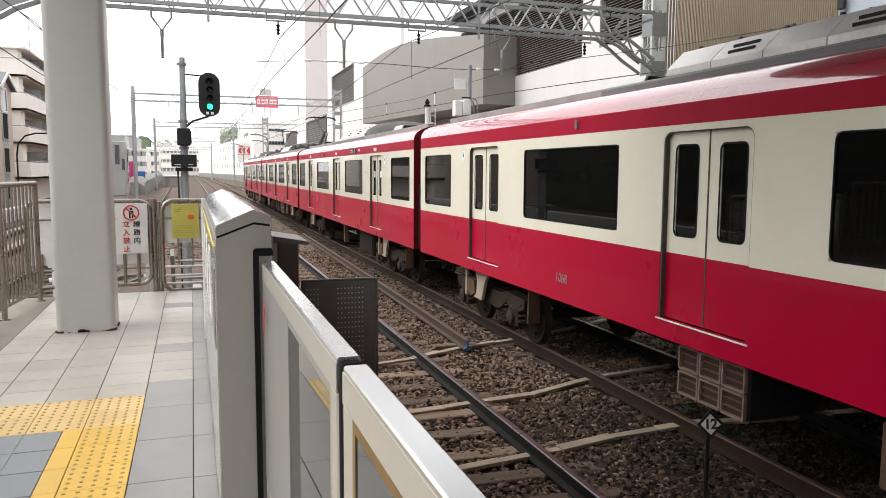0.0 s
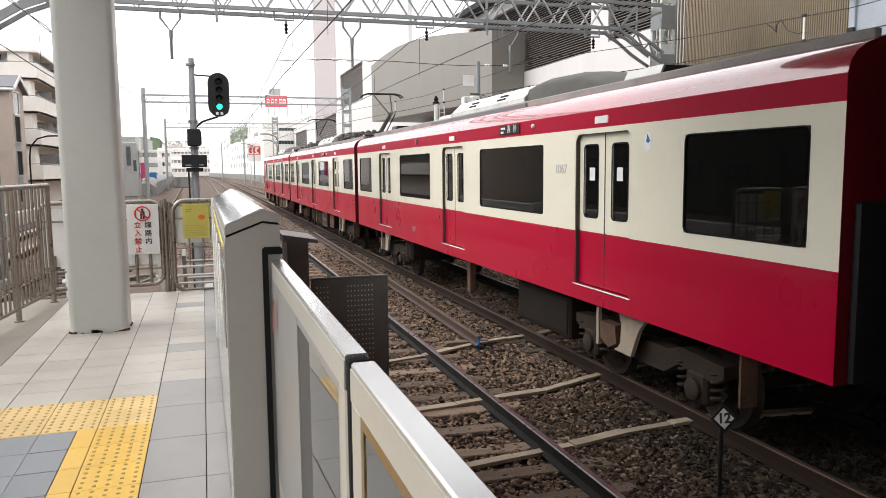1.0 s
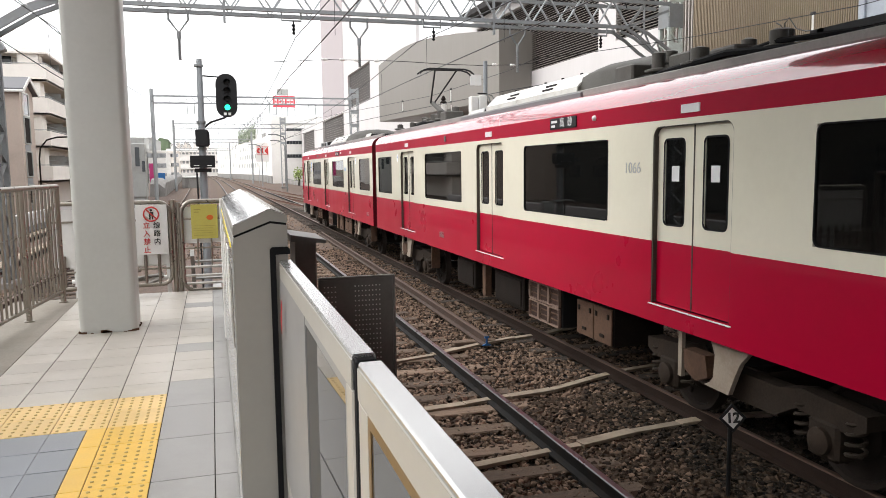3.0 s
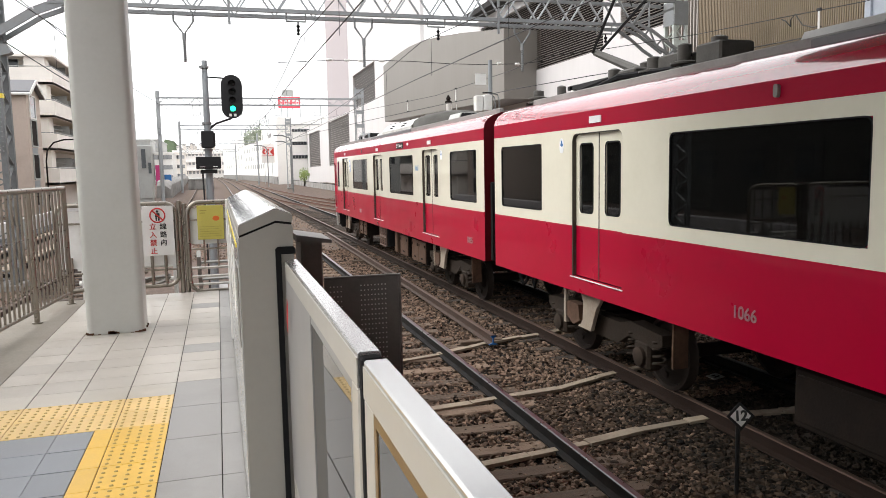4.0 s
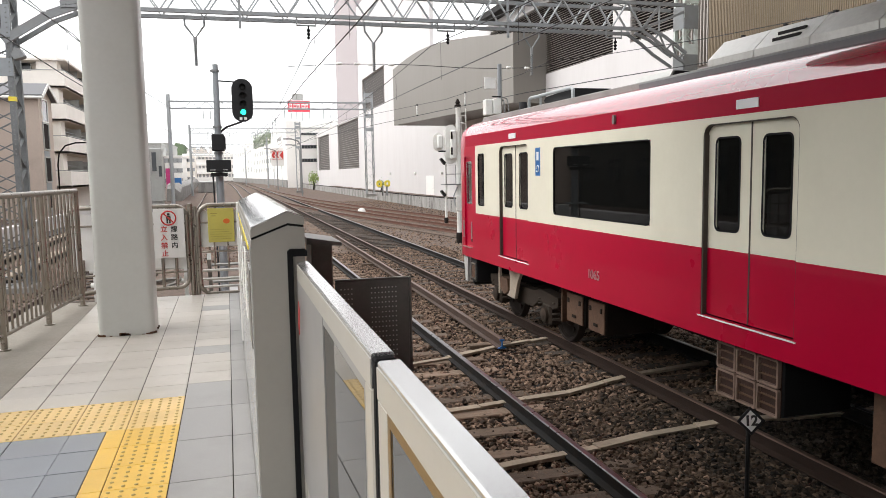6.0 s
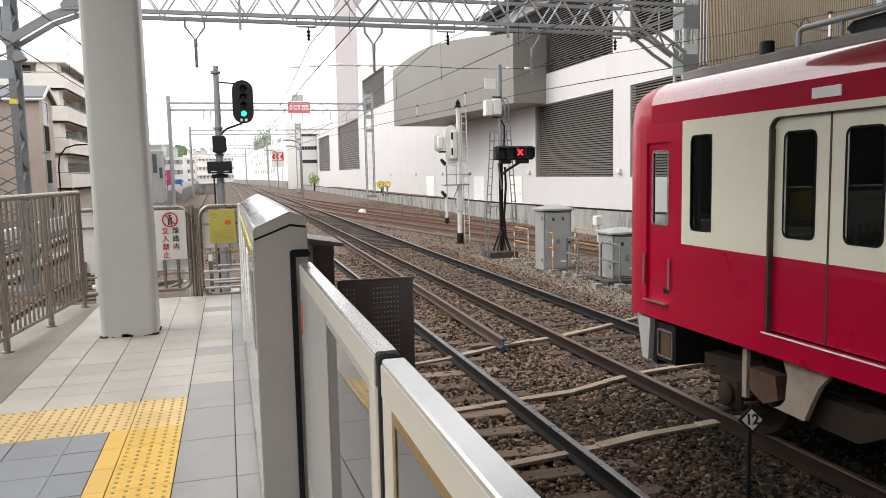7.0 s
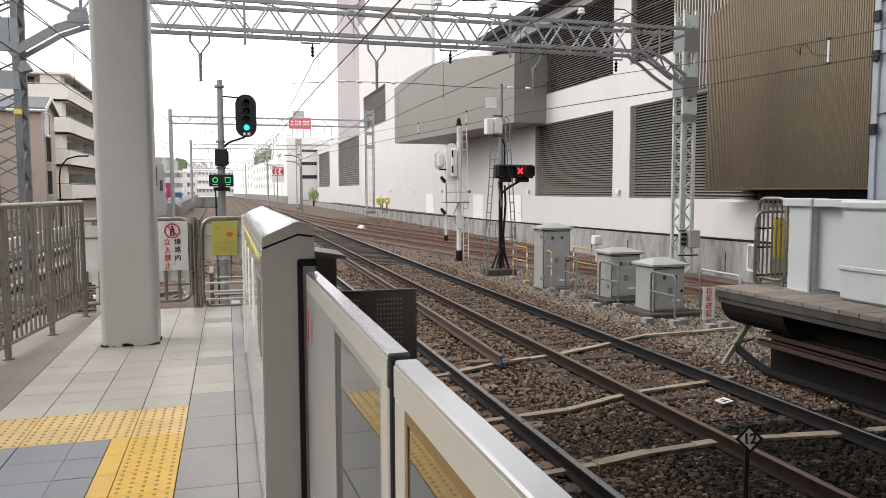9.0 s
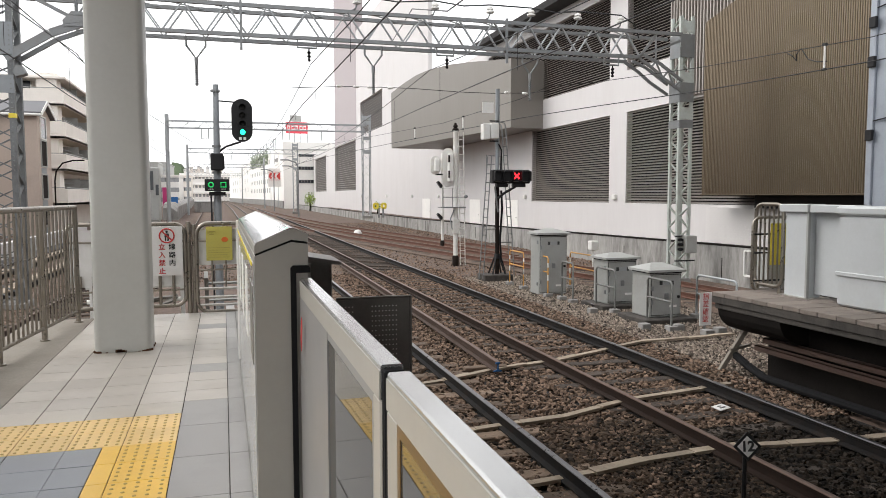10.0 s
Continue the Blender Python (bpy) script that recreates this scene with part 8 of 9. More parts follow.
def far_gantry(xa, xb, y, zt, zb, tall, lattice_right=True):
    g = thing("overhead_gantry", "steel gantry farther along the line, paled by painted haze", "gantry", group="far gantries")
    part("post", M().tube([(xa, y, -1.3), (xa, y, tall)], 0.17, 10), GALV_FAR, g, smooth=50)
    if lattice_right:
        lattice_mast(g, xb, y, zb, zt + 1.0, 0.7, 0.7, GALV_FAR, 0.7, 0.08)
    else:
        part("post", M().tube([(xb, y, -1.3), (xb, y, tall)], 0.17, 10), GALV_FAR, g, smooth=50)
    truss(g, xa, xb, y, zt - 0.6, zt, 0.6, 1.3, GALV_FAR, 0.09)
    for k in range(4):
        x = xa + (xb - xa) * (0.18 + 0.2 * k)
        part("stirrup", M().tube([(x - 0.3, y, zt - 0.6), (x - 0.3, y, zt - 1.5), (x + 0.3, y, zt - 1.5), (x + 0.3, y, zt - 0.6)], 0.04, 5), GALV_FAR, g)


def make_far_gantries():
    far_gantry(-4.6, 13.0, 70, 8.0, -0.6, 8.6)
    far_gantry(-4.75, 10.25, 112, 8.1, -1.1, 8.65)
    far_gantry(-7.0, 8.5, 165, 8.0, -1.3, 9.5, False)
    far_gantry(-10.0, 5.5, 230, 8.0, -1.3, 9.5, False)


# ---- the town round the line ----


def block(name, label, x0, x1, y0, y1, z0, z1, wall, rows, cols, face="y", win=(1.6, 1.2), roof=0.4, cat="building", pane=None):
    """A plain far building with storeys of separate windows on its near face."""
    b = thing(name, label, cat)
    part("wall", M().box(x0, x1, y0, y1, z0, z1), wall, b)
    part("parapet", M().box(x0 - 0.15, x1 + 0.15, y0 - 0.15, y1 + 0.15, z1, z1 + roof), wall, b)
    for j in range(rows):
        for i in range(cols):
            z = z0 + (z1 - z0) * (j + 0.45) / rows
            if face == "y":
                x = x0 + (x1 - x0) * (i + 0.5) / cols
                part("window", M().box(x - win[0] / 2, x + win[0] / 2, y0 - 0.06, y0 + 0.05, z, z + win[1]), pane or DARK_GLASS, b)
            else:
                y = y0 + (y1 - y0) * (i + 0.5) / cols
                xx = x1 if face == "+x" else x0
                part("window", M().box(xx - 0.06, xx + 0.06, y - win[0] / 2, y + win[0] / 2, z, z + win[1]), pane or DARK_GLASS, b)
    return b


def make_apartments():
    """Balconied apartment house and the gabled house before it, left of the line."""
    a = thing("apartment_house", "cream-white apartment house with balconies wrapping its corner", "apartment house")
    XW, XE, YS, YN = -30.0, -11.75, 65.0, 92.0
    part("wall", M().box(XW, XE - 1.7, YS + 1.7, YN, -1.3, 10.55), APT_WHITE, a)
    part("roof_slab", M().box(XW, XE + 0.1, YS - 0.1, YN, 10.55, 10.75, 0.03), APT_WHITE, a, "flat roof slab with a pale edge")
    part("roof_upstand", M().box(XW, XE - 1.2, YS + 1.2, YN, 10.75, 11.0), APT_WHITE, a)
    part("stair_tower", M().box(XE - 2.0, XE - 0.55, YS + 0.2, YS + 1.8, -1.3, 11.0), APT_WHITE, a, "plain rendered stair tower at the corner")
    for k, z in enumerate((0.75, 3.45, 5.97, 8.50)):
        bal = part("balcony", M().box(XW, XE, YS, YN, z, z + 0.16), APT_SHADE, a, "balcony slab with a shaded soffit")
        m = M().box(XW, XE, YS, YS + 0.14, z - 0.02, z + 1.27, 0.02).box(XE - 0.14, XE, YS + 0.14, YN, z - 0.02, z + 1.27, 0.02)
        part("parapet", m, APT_WHITE, bal)
        part("parapet_rail", M().tube([(XW, YS + 0.07, z + 1.36), (XE - 0.07, YS + 0.07, z + 1.36), (XE - 0.07, YN, z + 1.36)], 0.035, 6), CABINET, bal)
        for i in range(5):
            y = YS + 3.2 + 4.6 * i
            w = part("window", M().box(XE - 1.72, XE - 1.66, y, y + 1.8, z + 0.2, z + 2.15), DARK_GLASS, a)
            part("window_frame", frame_ring(y - 0.08, y + 1.88, z + 0.16, z + 2.2, 0.09, 0.092, XE - 1.68, XE - 1.62), POLE_WHITE, w)
            part("balcony_divider", M().box(XE - 1.68, XE - 0.15, y + 3.0, y + 3.06, z + 0.16, z + 2.2), CABINET, a)
        for i in range(5):
            x = XE - 4.2 - 2.9 * i
            w = part("window", M().box(x, x + 1.5, YS + 1.64, YS + 1.70, z + 0.2, z + 2.1), DARK_GLASS, a)
            part("window_frame", M().box(x - 0.06, x, YS + 1.6, YS + 1.7, z + 0.16, z + 2.16).box(x + 1.5, x + 1.56, YS + 1.6, YS + 1.7, z + 0.16, z + 2.16).box(x + 0.72, x + 0.78, YS + 1.6, YS + 1.64, z + 0.2, z + 2.1).box(x - 0.06, x + 1.56, YS + 1.6, YS + 1.7, z + 2.1, z + 2.18), POLE_WHITE, w)
        part("drying_rail", M().tube([(XE - 0.6, YS + 2.0, z + 1.75), (XE - 0.6, YN - 2, z + 1.75)], 0.03, 5), GALV, bal)
        for y in (YS + 0.9, YS + 5.9, YS + 10.5):
            part("balcony_unit", M().box(XE - 1.6, XE - 1.2, y, y + 0.75, z + 0.16, z + 0.85, 0.03), (UNDER_GREY, CABINET)[k % 2], a, "outdoor air unit on a balcony")
    h = thing("gabled_house", "narrow taupe house with a grey gabled roof", "house")
    hx0, hx1, hy = -22.0, -12.25, 58.0
    part("wall", M().box(hx0, hx1, hy, hy + 4, -1.3, 7.2), APT_BROWN, h)
    part("gable", M().prism([(hy, 7.2), (hy + 4, 7.2), (hy + 1.6, 8.0)], "x", hx0, hx1), APT_BROWN, h)
    part("roof", M().prism([(hy - 0.3, 7.05), (hy + 1.6, 8.0), (hy + 1.6, 8.2), (hy - 0.35, 7.25)], "x", hx0, hx1 + 0.35).prism([(hy + 1.6, 8.0), (hy + 4.3, 7.05), (hy + 4.35, 7.25), (hy + 1.6, 8.2)], "x", hx0, hx1 + 0.35), ROOF_TILE, h)
    part("verge", M().bar((hx1 + 0.37, hy - 0.35, 7.1), (hx1 + 0.37, hy + 1.6, 8.08), 0.06, 0.25).bar((hx1 + 0.37, hy + 1.6, 8.08), (hx1 + 0.37, hy + 4.35, 7.1), 0.06, 0.25), POLE_WHITE, h)
    part("gutter", M().tube([(hx0, hy - 0.38, 7.05), (hx1 + 0.35, hy - 0.38, 7.05)], 0.1, 8), POLE_WHITE, h)
    for z, zz in ((5.55, 7.0), (3.6, 5.35), (1.3, 2.95), (-0.6, 0.6)):
        w = part("window", M().box(hx1 - 0.04, hx1 + 0.03, hy + 0.75, hy + 2.35, z, zz), UNDER_GREY if z < 5 else DARK_GLASS, h)
        part("window_frame", frame_ring(hy + 0.65, hy + 2.45, z - 0.1, zz + 0.1, 0.10, 0.11, hx1 + 0.0, hx1 + 0.08), POLE_WHITE if z > 5 else CABINET, w)
        part("spandrel", M().box(hx1 - 0.02, hx1 + 0.02, hy + 0.75, hy + 2.35, z - 0.9, z - 0.14), POLE_GREY, w)
    s = thing("street_lamp", "curved grey street lamp post behind the fence", "street lamp", pose(-10.5, 54, 0))
    part("pole", M().tube([(0, 0, -1.3), (0, 0, 2.4), (0.1, 0, 3.1), (0.5, 0, 3.6), (1.1, 0, 3.78), (1.8, 0, 3.8)], 0.05, 8), UNDER_GREY, s, smooth=50)


def tree(x, y, z, h, r, seed):
    rnd = random.Random(seed)
    t = thing("tree", "small leafy green tree beside the wall", "tree", pose(x, y, z), group="trees")
    limbs = M().tube([(0, 0, 0), (0.03 * h, 0, 0.3 * h), (0, 0.02 * h, 0.6 * h)], [0.05 * h, 0.04 * h, 0.02 * h], 8)
    for k in range(6):
        a = k * 1.05
        limbs.tube([(0, 0, 0.35 * h + 0.04 * h * k), (0.3 * r * math.cos(a), 0.3 * r * math.sin(a), 0.55 * h + 0.03 * h * k), (0.8 * r * math.cos(a), 0.8 * r * math.sin(a), 0.7 * h + 0.03 * h * k)], [0.02 * h, 0.012 * h, 0.005 * h], 5)
    part("trunk", limbs, UNDER_GREY, t)
    m = M()
    for k in range(420):
        u, a = rnd.random() ** 0.6, rnd.random() * 6.28
        zz = rnd.gauss(0.68, 0.16)
        w = r * u * (1.1 - abs(zz - 0.66))
        c = Vector((w * math.cos(a), w * math.sin(a), zz * h))
        p = Vector((rnd.gauss(0, 1), rnd.gauss(0, 1), rnd.gauss(0, 0.6))).normalized() * r * 0.15
        q = p.orthogonal().normalized() * r * 0.09
        m.add([c - p, c + q, c + p, c - q], [(0, 1, 2, 3)])
    part("crown", m, LEAF, t)


BRICK_DARK = mat("dark_brown_cladding", (0.055, 0.05, 0.042), 0.7, 0, 0.2, 2, 0.1, 30, (0.03, 0.035, 0.025), 0.5, 0.8)


def make_town():
    # white shop building along the outside of the far curve
    b = thing("shop_building", "long white shop building with dark window bands and red signs", "building")
    part("wall", M().prism([(12.2, 160), (34, 160), (34, 400), (2.9, 345), (8.6, 260), (12.2, 200)], "z", -1.3, 12.6), FAR_WALL, b)
    part("plinth", M().prism([(12.15, 159.9), (12.2, 160), (12.2, 200), (8.6, 260), (2.9, 345), (2.6, 345), (8.4, 259.8), (12.0, 199.9), (12.0, 159.9)][::-1], "z", -1.3, 0.3), CONCRETE, b, "grey retaining base along the track")
    part("lower_wing", M().box(14.9, 34, 156.5, 160, -1.3, 10.7), FAR_WALL, b)
    part("wing_coping", M().box(14.8, 34, 156.3, 160, 10.7, 10.95), CABINET, b)
    for z0, z1 in ((3.95, 4.65), (6.7, 7.38), (9.4, 9.9)):
        band = part("window_band", M().box(15.0, 18.8, 156.4, 156.55, z0, z1), DARK_GLASS, b, "dark strip of windows")
        for i in range(6):
            part("mullion", M().box(15.5 + 0.6 * i, 15.56 + 0.6 * i, 156.35, 156.4, z0, z1), CABINET, band)
    for j in range(4):
        for i in range(11):
            y = 204 + 5 * i
            x = 12.2 - 3.6 * (y - 200) / 60
            part("window", M().box(x - 0.1, x + 0.1, y, y + 2.2, 2.2 + 2.5 * j, 3.4 + 2.5 * j), CABINET, b)
    for j in range(3):
        for i in range(7):
            y = 265 + 10 * i
            x = 8.6 - 5.7 * (y - 260) / 85
            part("window", M().box(x - 0.1, x + 0.1, y, y + 4, 2.6 + 3 * j, 4.2 + 3 * j), CABINET, b)
    s = part("red_sign", M().box(9.4, 12.05, 166.5, 166.7, 3.3, 7.3), WHITE_SIGN, b, "white sign with red shapes")
    part("sign_mark", M().prism([(9.5, 5.6), (9.8, 5.1), (10.2, 5.1), (10.2, 5.4), (9.9, 5.6), (10.2, 5.8), (10.2, 6.3), (9.8, 6.3)], "y", 166.4, 166.5).prism([(10.3, 5.6), (10.6, 5.1), (11.0, 5.1), (10.8, 5.6), (11.0, 6.3), (10.6, 6.3)], "y", 166.4, 166.5)
         .prism([(11.15, 5.6), (11.75, 4.9), (11.95, 4.9), (11.95, 6.4), (11.75, 6.4)], "y", 166.4, 166.5).box(9.5, 11.95, 166.4, 166.5, 6.45, 6.55).box(9.5, 11.95, 166.4, 166.5, 4.75, 4.85), RED_INK, s)
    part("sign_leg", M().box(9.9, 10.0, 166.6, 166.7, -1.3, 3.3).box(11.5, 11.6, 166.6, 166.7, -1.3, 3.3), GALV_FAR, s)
    s = part("white_sign", M().box(12.02, 12.19, 172, 186, 8.6, 10.4), WHITE_SIGN, b)
    part("sign_mark", M().box(11.98, 12.02, 173.5, 176, 9.1, 10.0).box(11.98, 12.02, 177, 179, 9.1, 10.0).box(11.98, 12.02, 180, 182, 9.3, 10.0).box(11.98, 12.02, 183, 185, 9.1, 10.0), CONCRETE, s)
    trellis = M()
    for i in range(9):
        y = 190 + 8 * i
        x = (12.2 if y < 200 else 12.2 - 3.6 * (y - 200) / 60) + 0.4
        trellis.box(x, x + 0.15, y, y + 0.15, 12.6, 15.6)
        trellis.bar((x + 0.07, y, 15.5), (x + 0.07 - 0.48, y + 8, 15.5), 0.12).bar((x + 0.07, y, 14.1), (x + 0.07 - 0.48, y + 8, 14.1), 0.12).bar((x + 0.07, y, 12.7), (x - 0.4, y + 8, 15.5), 0.1)
    part("roof_frame", trellis, GALV_FAR, b, "open steel frame along the roof edge")
    rnd = random.Random(4)
    vine = M()
    for k in range(900):
        y = rnd.uniform(206, 252)
        x = 12.2 - 3.6 * (y - 200) / 60 + 0.3
        zc = 12.4 - 2.6 * rnd.random() ** 1.6 + (1.6 * rnd.random() if rnd.random() < 0.4 else 0)
        c = Vector((x - rnd.uniform(0.3, 0.7), y, zc))
        u = Vector((rnd.gauss(0, 1), rnd.gauss(0, 1), rnd.gauss(0, 1))).normalized() * 0.32
        v = u.orthogonal().normalized() * 0.2
        vine.add([c - u, c + v, c + u, c - v], [(0, 1, 2, 3)])
    part("climbing_plant", vine, LEAF_PALE, b, "pale green plants hanging from the roof edge")
    # red roof sign on a frame
    r = thing("roof_sign", "red billboard on a steel roof frame", "billboard")
    part("board", M().box(14.4, 19.5, 180, 180.4, 16.0, 18.65), RED_BOARD, r)
    for k, w in enumerate((0.55, 0.7, 0.5, 0.75, 0.6)):
        part("sign_bar", M().box(14.8 + 0.92 * k, 14.8 + 0.92 * k + w, 179.9, 180, 16.75 + 0.1 * (k % 2), 17.85), WHITE_SIGN, r)
        part("sign_bar", M().box(14.9 + 0.92 * k, 14.8 + 0.92 * k + w - 0.12, 179.85, 179.9, 17.05, 17.5), RED_BOARD, r)
    part("upper_frame", M().box(15.4, 18.0, 180, 180.3, 18.75, 20.2), CABINET, r, "grey plant box above the board")
    for k in range(5):
        part("stub", M().box(15.3 + 0.6 * k, 15.36 + 0.6 * k, 180, 180.2, 18.65, 18.8), RED_BOARD, r)
    for x in (16.3, 17.6, 19.3):
        part("frame", M().box(x, x + 0.22, 180.1, 180.3, 12.5, 16.0), GALV_FAR, r)
    # left of the line
    specs = [(-40, -22, 150, 175, 9), (-30, -19, 120, 140, 7.5), (-21, -15.5, 200, 215, 9.5), (-15.2, -11.0, 205, 230, 6.4), (-13.5, -9.8, 250, 270, 7.5), (-27, -17.5, 260, 300, 12), (-24, -17, 95, 110, 6)]
    for k, (x0, x1, y0, y1, z1) in enumerate(specs):
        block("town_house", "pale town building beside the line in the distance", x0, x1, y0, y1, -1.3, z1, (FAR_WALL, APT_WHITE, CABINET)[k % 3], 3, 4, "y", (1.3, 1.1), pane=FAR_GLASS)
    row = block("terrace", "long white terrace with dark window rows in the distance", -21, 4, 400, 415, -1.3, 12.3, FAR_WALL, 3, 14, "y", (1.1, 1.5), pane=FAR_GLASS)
    for j in range(3):
        part("balcony_slab", M().box(-21, 4, 398.6, 400, 2.4 + 4.2 * j, 3.3 + 4.2 * j), FAR_WALL, row)
    rnd = random.Random(12)
    for k in range(22):
        x, z = -27 + 1.35 * k + rnd.uniform(-0.6, 0.6), rnd.uniform(14, 23)
        hs = thing("hillside_house", "small pale house on the distant hillside", "house", pose(x, 600 + 2 * k, z), group="hillside houses")
        part("wall", M().box(-1.3, 1.3, 0, 6, -1.4 - z, 1.6), (FAR_WALL, APT_WHITE)[k % 2], hs)
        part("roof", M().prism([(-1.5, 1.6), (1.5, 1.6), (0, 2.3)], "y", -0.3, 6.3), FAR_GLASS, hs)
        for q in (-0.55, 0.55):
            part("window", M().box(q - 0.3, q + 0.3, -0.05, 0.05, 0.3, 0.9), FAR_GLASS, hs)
    h = M()
    n = 26
    for j in range(2):
        for i in range(n):
            x = -120 + 180 * i / (n - 1)
            z = -1 + 31 * math.exp(-((x + 38) / 17) ** 2) + 1.2 * math.sin(i * 1.7) + 1.0 * math.sin(i * 4.1)
            h.v.append((x, 620 + 60 * j, -2 if j == 0 else z))
    h.f = [(i, i + 1, n + i + 1, n + i) for i in range(n - 1)]
    for i in range(n):
        x, y, z = h.v[n + i]
        h.v.append((x, y + 60, -2))
    h.f += [(n + i, n + i + 1, 2 * n + i + 1, 2 * n + i) for i in range(n - 1)]
    tagged(part("backdrop_hill", h, HILL), "low wooded hill on the horizon", "hill", kind="structure")
    # concrete parapets and road barriers left of the line
    p = thing("concrete_parapet", "pale curved concrete parapet beside the rusty track", "parapet")
    pts = [(-6.65, 90), (-6.66, 91.2), (-6.68, 94), (-7.6, 140), (-10.9, 262)]
    m = M()
    v = []
    for i, (x, y) in enumerate(pts):
        z = (0.1, 0.55, 0.69, 0.69, 0.69)[i]
        v += [(x, y, -1.35), (x + 1.65, y, -1.35), (x + 1.6, y, z - 0.5), (x + 1.0, y, z), (x + 0.1, y, z)]
    m.add(v, [(i * 5 + k, i * 5 + (k + 1) % 5, (i + 1) * 5 + (k + 1) % 5, (i + 1) * 5 + k) for i in range(4) for k in range(5)] + [(4, 3, 2, 1, 0)])
    part("parapet", m, CONCRETE, p, smooth=40)
    e = thing("track_end_box", "low concrete platform between the far tracks", "platform")
    part("slab", M().box(-4.6, -1.3, 130, 150, -1.3, 0.35, 0.05), CONCRETE, e)
    part("coping", M().box(-4.7, -1.2, 129.9, 150, 0.35, 0.5), CABINET, e)
    q = thing("magenta_hoarding", "magenta and blue hoarding beside the line", "hoarding")
    part("panel", M().box(-7.3, -6.75, 100, 100.2, -1.3, 2.5), MAGENTA, q)
    part("panel", M().box(-6.3, -5.5, 100, 100.2, -1.3, 1.3), BLUE_INK, q)
    k = thing("equipment_tower", "slim dark equipment tower beside the line", "equipment tower")
    part("body", M().box(-5.75, -4.62, 60, 62, -0.4, 3.6, 0.05), CABINET, k)
    part("glazing", M().box(-5.3, -5.0, 59.95, 60.0, 1.9, 3.3), DARK_GLASS, k)
    part("dark_door", M().box(-4.85, -4.64, 59.95, 60.0, 1.5, 2.3), DARK_GLASS, k)
    part("foot", M().box(-5.7, -4.7, 60.1, 61.9, -1.32, -0.4), CABINET, k)
    # left of the platform: troughs, low wall, cases
    # Unseen block, added so that the train windows reflect something dark.
    nb = block("unseen_dark_block", "unseen dark block beyond the fenced track, for dark window reflections", -40, -19.0, 0, 56, -1.3, 7.5, BRICK_DARK, 2, 14, "+x", (1.8, 1.5))
    for j in range(2):
        part("floor_band", M().box(-19.02, -18.9, 0, 56, 1.6 + 3.25 * j, 1.9 + 3.25 * j), BRICK_DARK, nb)
    tagged(part("side_bed", M().box(-9.0, -2.3, -20, 60, -1.40, -1.30), BED_BROWN), "dark ballast bed beyond the platform fence", "ballast", kind="structure")
    w = thing("low_wall", "low white wall beyond the fenced track", "wall", kind="structure")
    part("wall", M().box(-9.3, -9.0, 18, 56, -1.35, -0.55, 0.02), WHITE_WALL, w)
    part("wall_foot", M().box(-9.0, -8.2, 18, 56, -1.35, -1.22, 0.02), BLACK_PAINT, w, "dark strip along the foot of the wall")
    for x in (-7.4, -5.9):
        c = thing("cable_trough", "concrete cable trough with pale lids beside the fenced track", "cable trough", group="left cable troughs")
        part("trough", M().box(x - 0.26, x + 0.26, 8, 44, -1.35, -1.17), CONCRETE_DARK, c)
        lid = M().box(-0.2, 0.2, -0.47, 0.47, 0, 0.06, 0.01).mesh("lid")
        for k in range(36):
            place(part("lid", lid, SLEEPER_PALE, c), x, 8.6 + 0.98 * k, -1.168)
    for x, y, a, hh in ((-8.0, 26, 0.5, 0.9), (-6.8, 19, 0.4, 0.7), (-8.2, 36, 0.6, 1.0), (-7.0, 30.5, 0.35, 0.6)):
        b = thing("relay_case", "small pale equipment case beside the fenced track", "equipment case", pose(x, y, BED_Z - 0.03), group="relay cases")
        part("case", M().box(-a / 2, a / 2, -0.2, 0.2, 0.12, hh, 0.02), CABINET, b)
        part("foot", M().box(-a / 2 + 0.05, a / 2 - 0.05, -0.15, 0.15, 0, 0.12), BLACK_PAINT, b)
    tree(14.7, 134, -1.3, 3.0, 0.95, 21)
    tree(16.0, 80, -0.62, 1.3, 0.4, 22)
    for x, y in ((11.0, 118), (8.6, 135), (9.3, 98)):
        s = thing("line_lamp", "curved grey lamp post along the far line", "street lamp", pose(x, y, -1.3), group="far lamp posts")
        part("pole", M().tube([(0, 0, 0), (0, 0, 6.4), (-0.3, 0, 7.0), (-1.2, 0, 7.3), (-2.2, 0, 7.3)], 0.09, 8), GALV, s)
    f = thing("yellow_track_sign", "yellow square frames at the foot of a far mast", "sign")
    part("frame", frame_ring(0, 0.55, 0, 0.6, 0.2, 0.21, 0, 0.05), YELLOW_SIGN, f).matrix_basis = Matrix(((0, 1, 0, 13.2), (1, 0, 0, 68), (0, 0, 1, 0.2), (0, 0, 0, 1)))
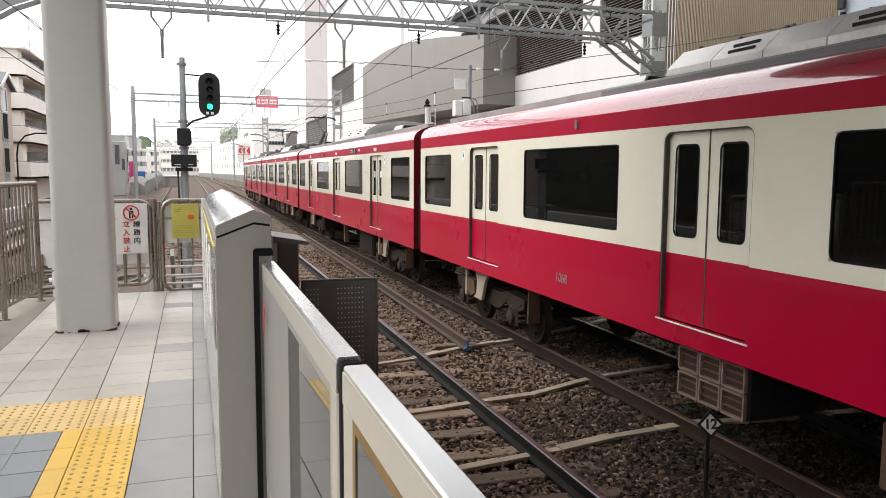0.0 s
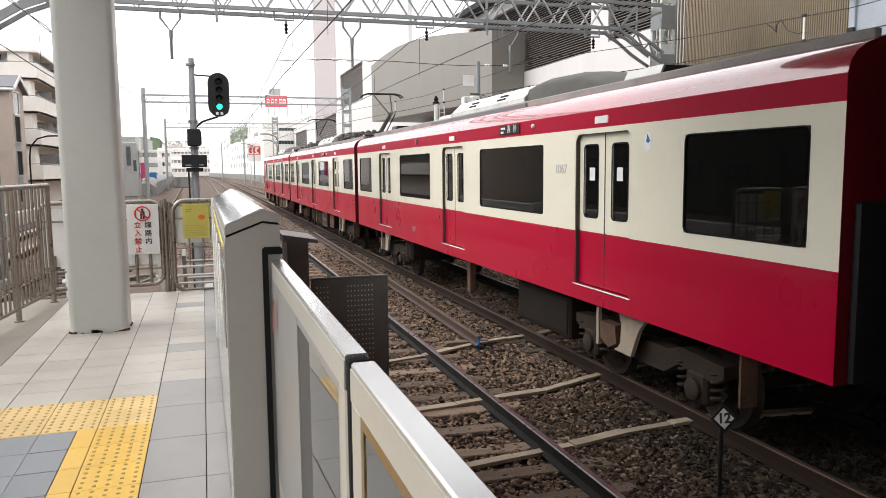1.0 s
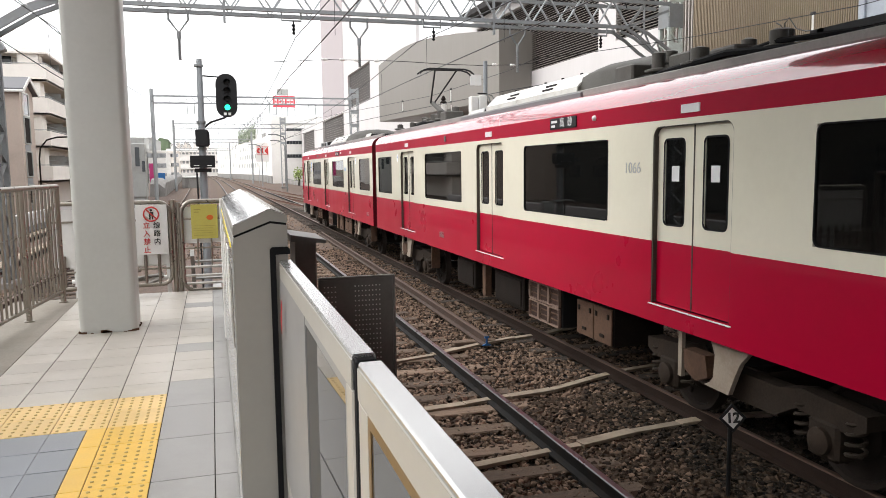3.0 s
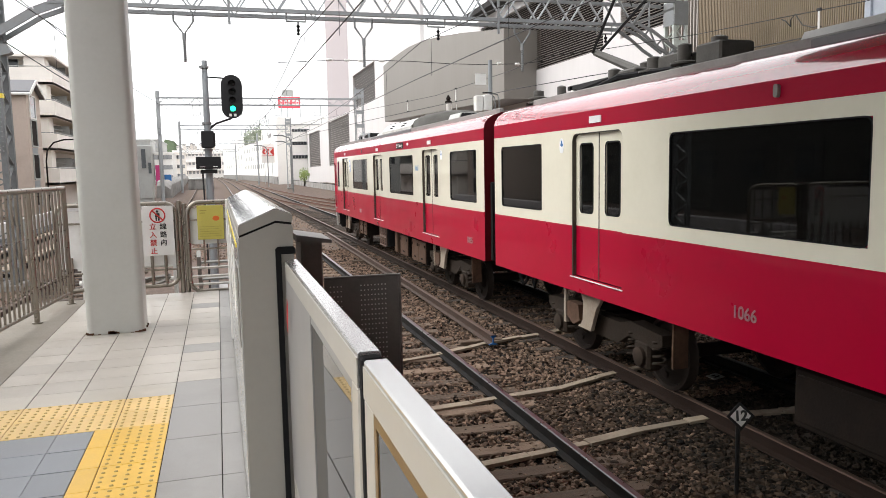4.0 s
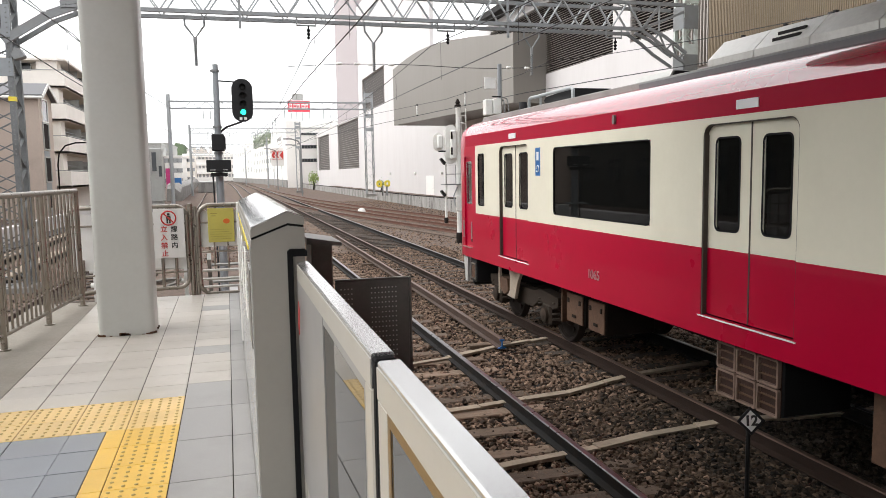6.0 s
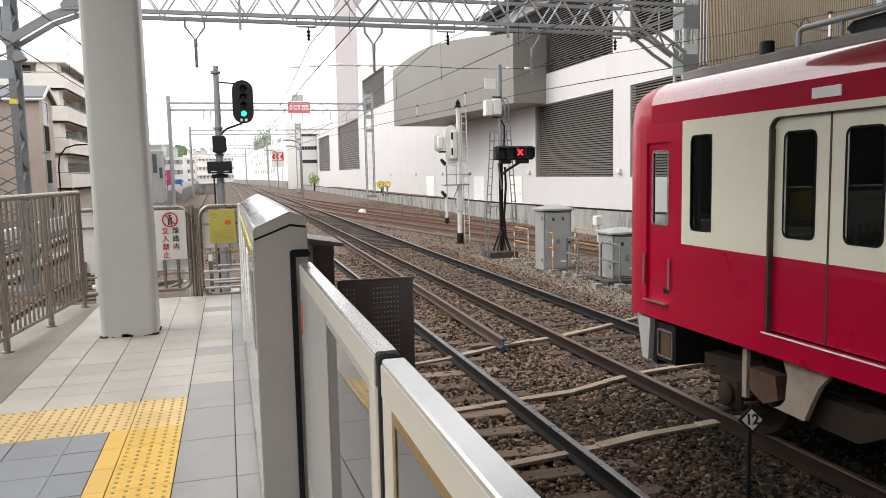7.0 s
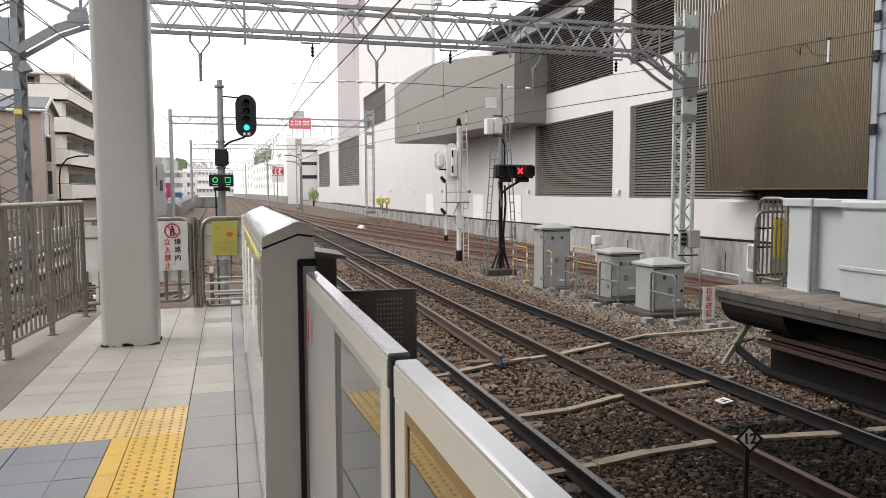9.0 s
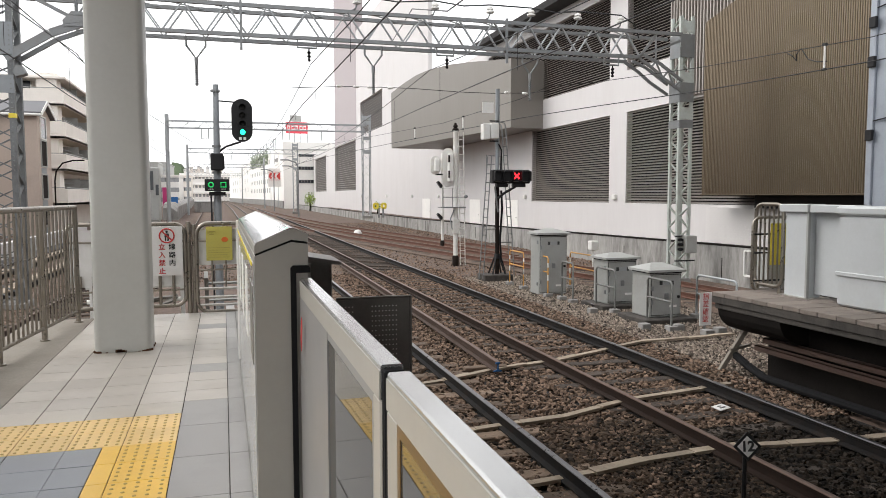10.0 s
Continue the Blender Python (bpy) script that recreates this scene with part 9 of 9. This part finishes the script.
    part("frame", frame_ring(0, 0.55, 0, 0.6, 0.2, 0.21, 0, 0.05), YELLOW_SIGN, f).matrix_basis = Matrix(((0, 1, 0, 13.95), (1, 0, 0, 68), (0, 0, 1, 0.2), (0, 0, 0, 1)))
    part("leg", M().box(13.7, 13.85, 68, 68.1, -0.6, 0.3), GALV, f)
    part("leg", M().box(14.1, 14.25, 68, 68.1, -0.6, 0.3), GALV, f)


make_ground()
make_tracks()
make_crossings()
make_platform_far()
make_column()
make_main_building()
make_bronze_block()
make_retaining_wall()
make_platform_doors()
make_end_fence()
make_fences()
make_marker()
make_main_signal()
make_route_signal()
make_white_signals()
make_cabinets()
make_gantry()
make_wires()
make_far_gantries()
make_apartments()
make_town()
make_train()
stones("ballast_stones", 54000, (1.0, 4.75, 3.2, 26.0), 0.060, STONE, "loose brown crushed stone between the rails", BED_Z - 0.020, 7, shaded_here)
# darker stones in place of shade on the near ballast
stones("ballast_stones", 18000, (4.15, 7.3, 2.9, 7.4), 0.060, STONE_SHADED, "crushed stone darkened as by shade where the trains stop", BED_Z - 0.014, 17, rails_here, 1.3)
stones("ballast_stones", 17000, (3.2, 4.9, 2.9, 8.0), 0.060, STONE_HALF_SHADE, "brown crushed stone with painted shade between the two tracks", BED_Z - 0.018, 19, rails_here, 1.4)
stones("ballast_stones", 26000, (4.75, 7.6, 7.5, 27.0), 0.064, STONE, "loose brown crushed stone along the train's track", BED_Z - 0.024, 18, rails_here, 1.2)
stones("gravel", 36000, (7.3, 12.0, 7.5, 24.0), 0.062, GRAVEL, "loose grey-brown gravel round the cabinets", BED_Z - 0.03, 8, None, 1.2, True)
stones("gravel", 9000, (-7.5, -2.0, 6.0, 30.0), 0.07, STONE, "loose brown stone behind the platform fence", BED_Z - 0.02, 9, None, 1.5, True)
stones("gravel", 12000, (-4.5, 3.3, 25.0, 75.0), 0.13, STONE, "loose brown stone between the far tracks", BED_Z - 0.05, 33, None, 1.3, True)
stones("gravel", 22000, (3.2, 15.0, 24.0, 75.0), 0.12, STONE, "loose brown stone along the far tracks", BED_Z - 0.05, 31, None, 1.3, True)
make_platform()
motions()
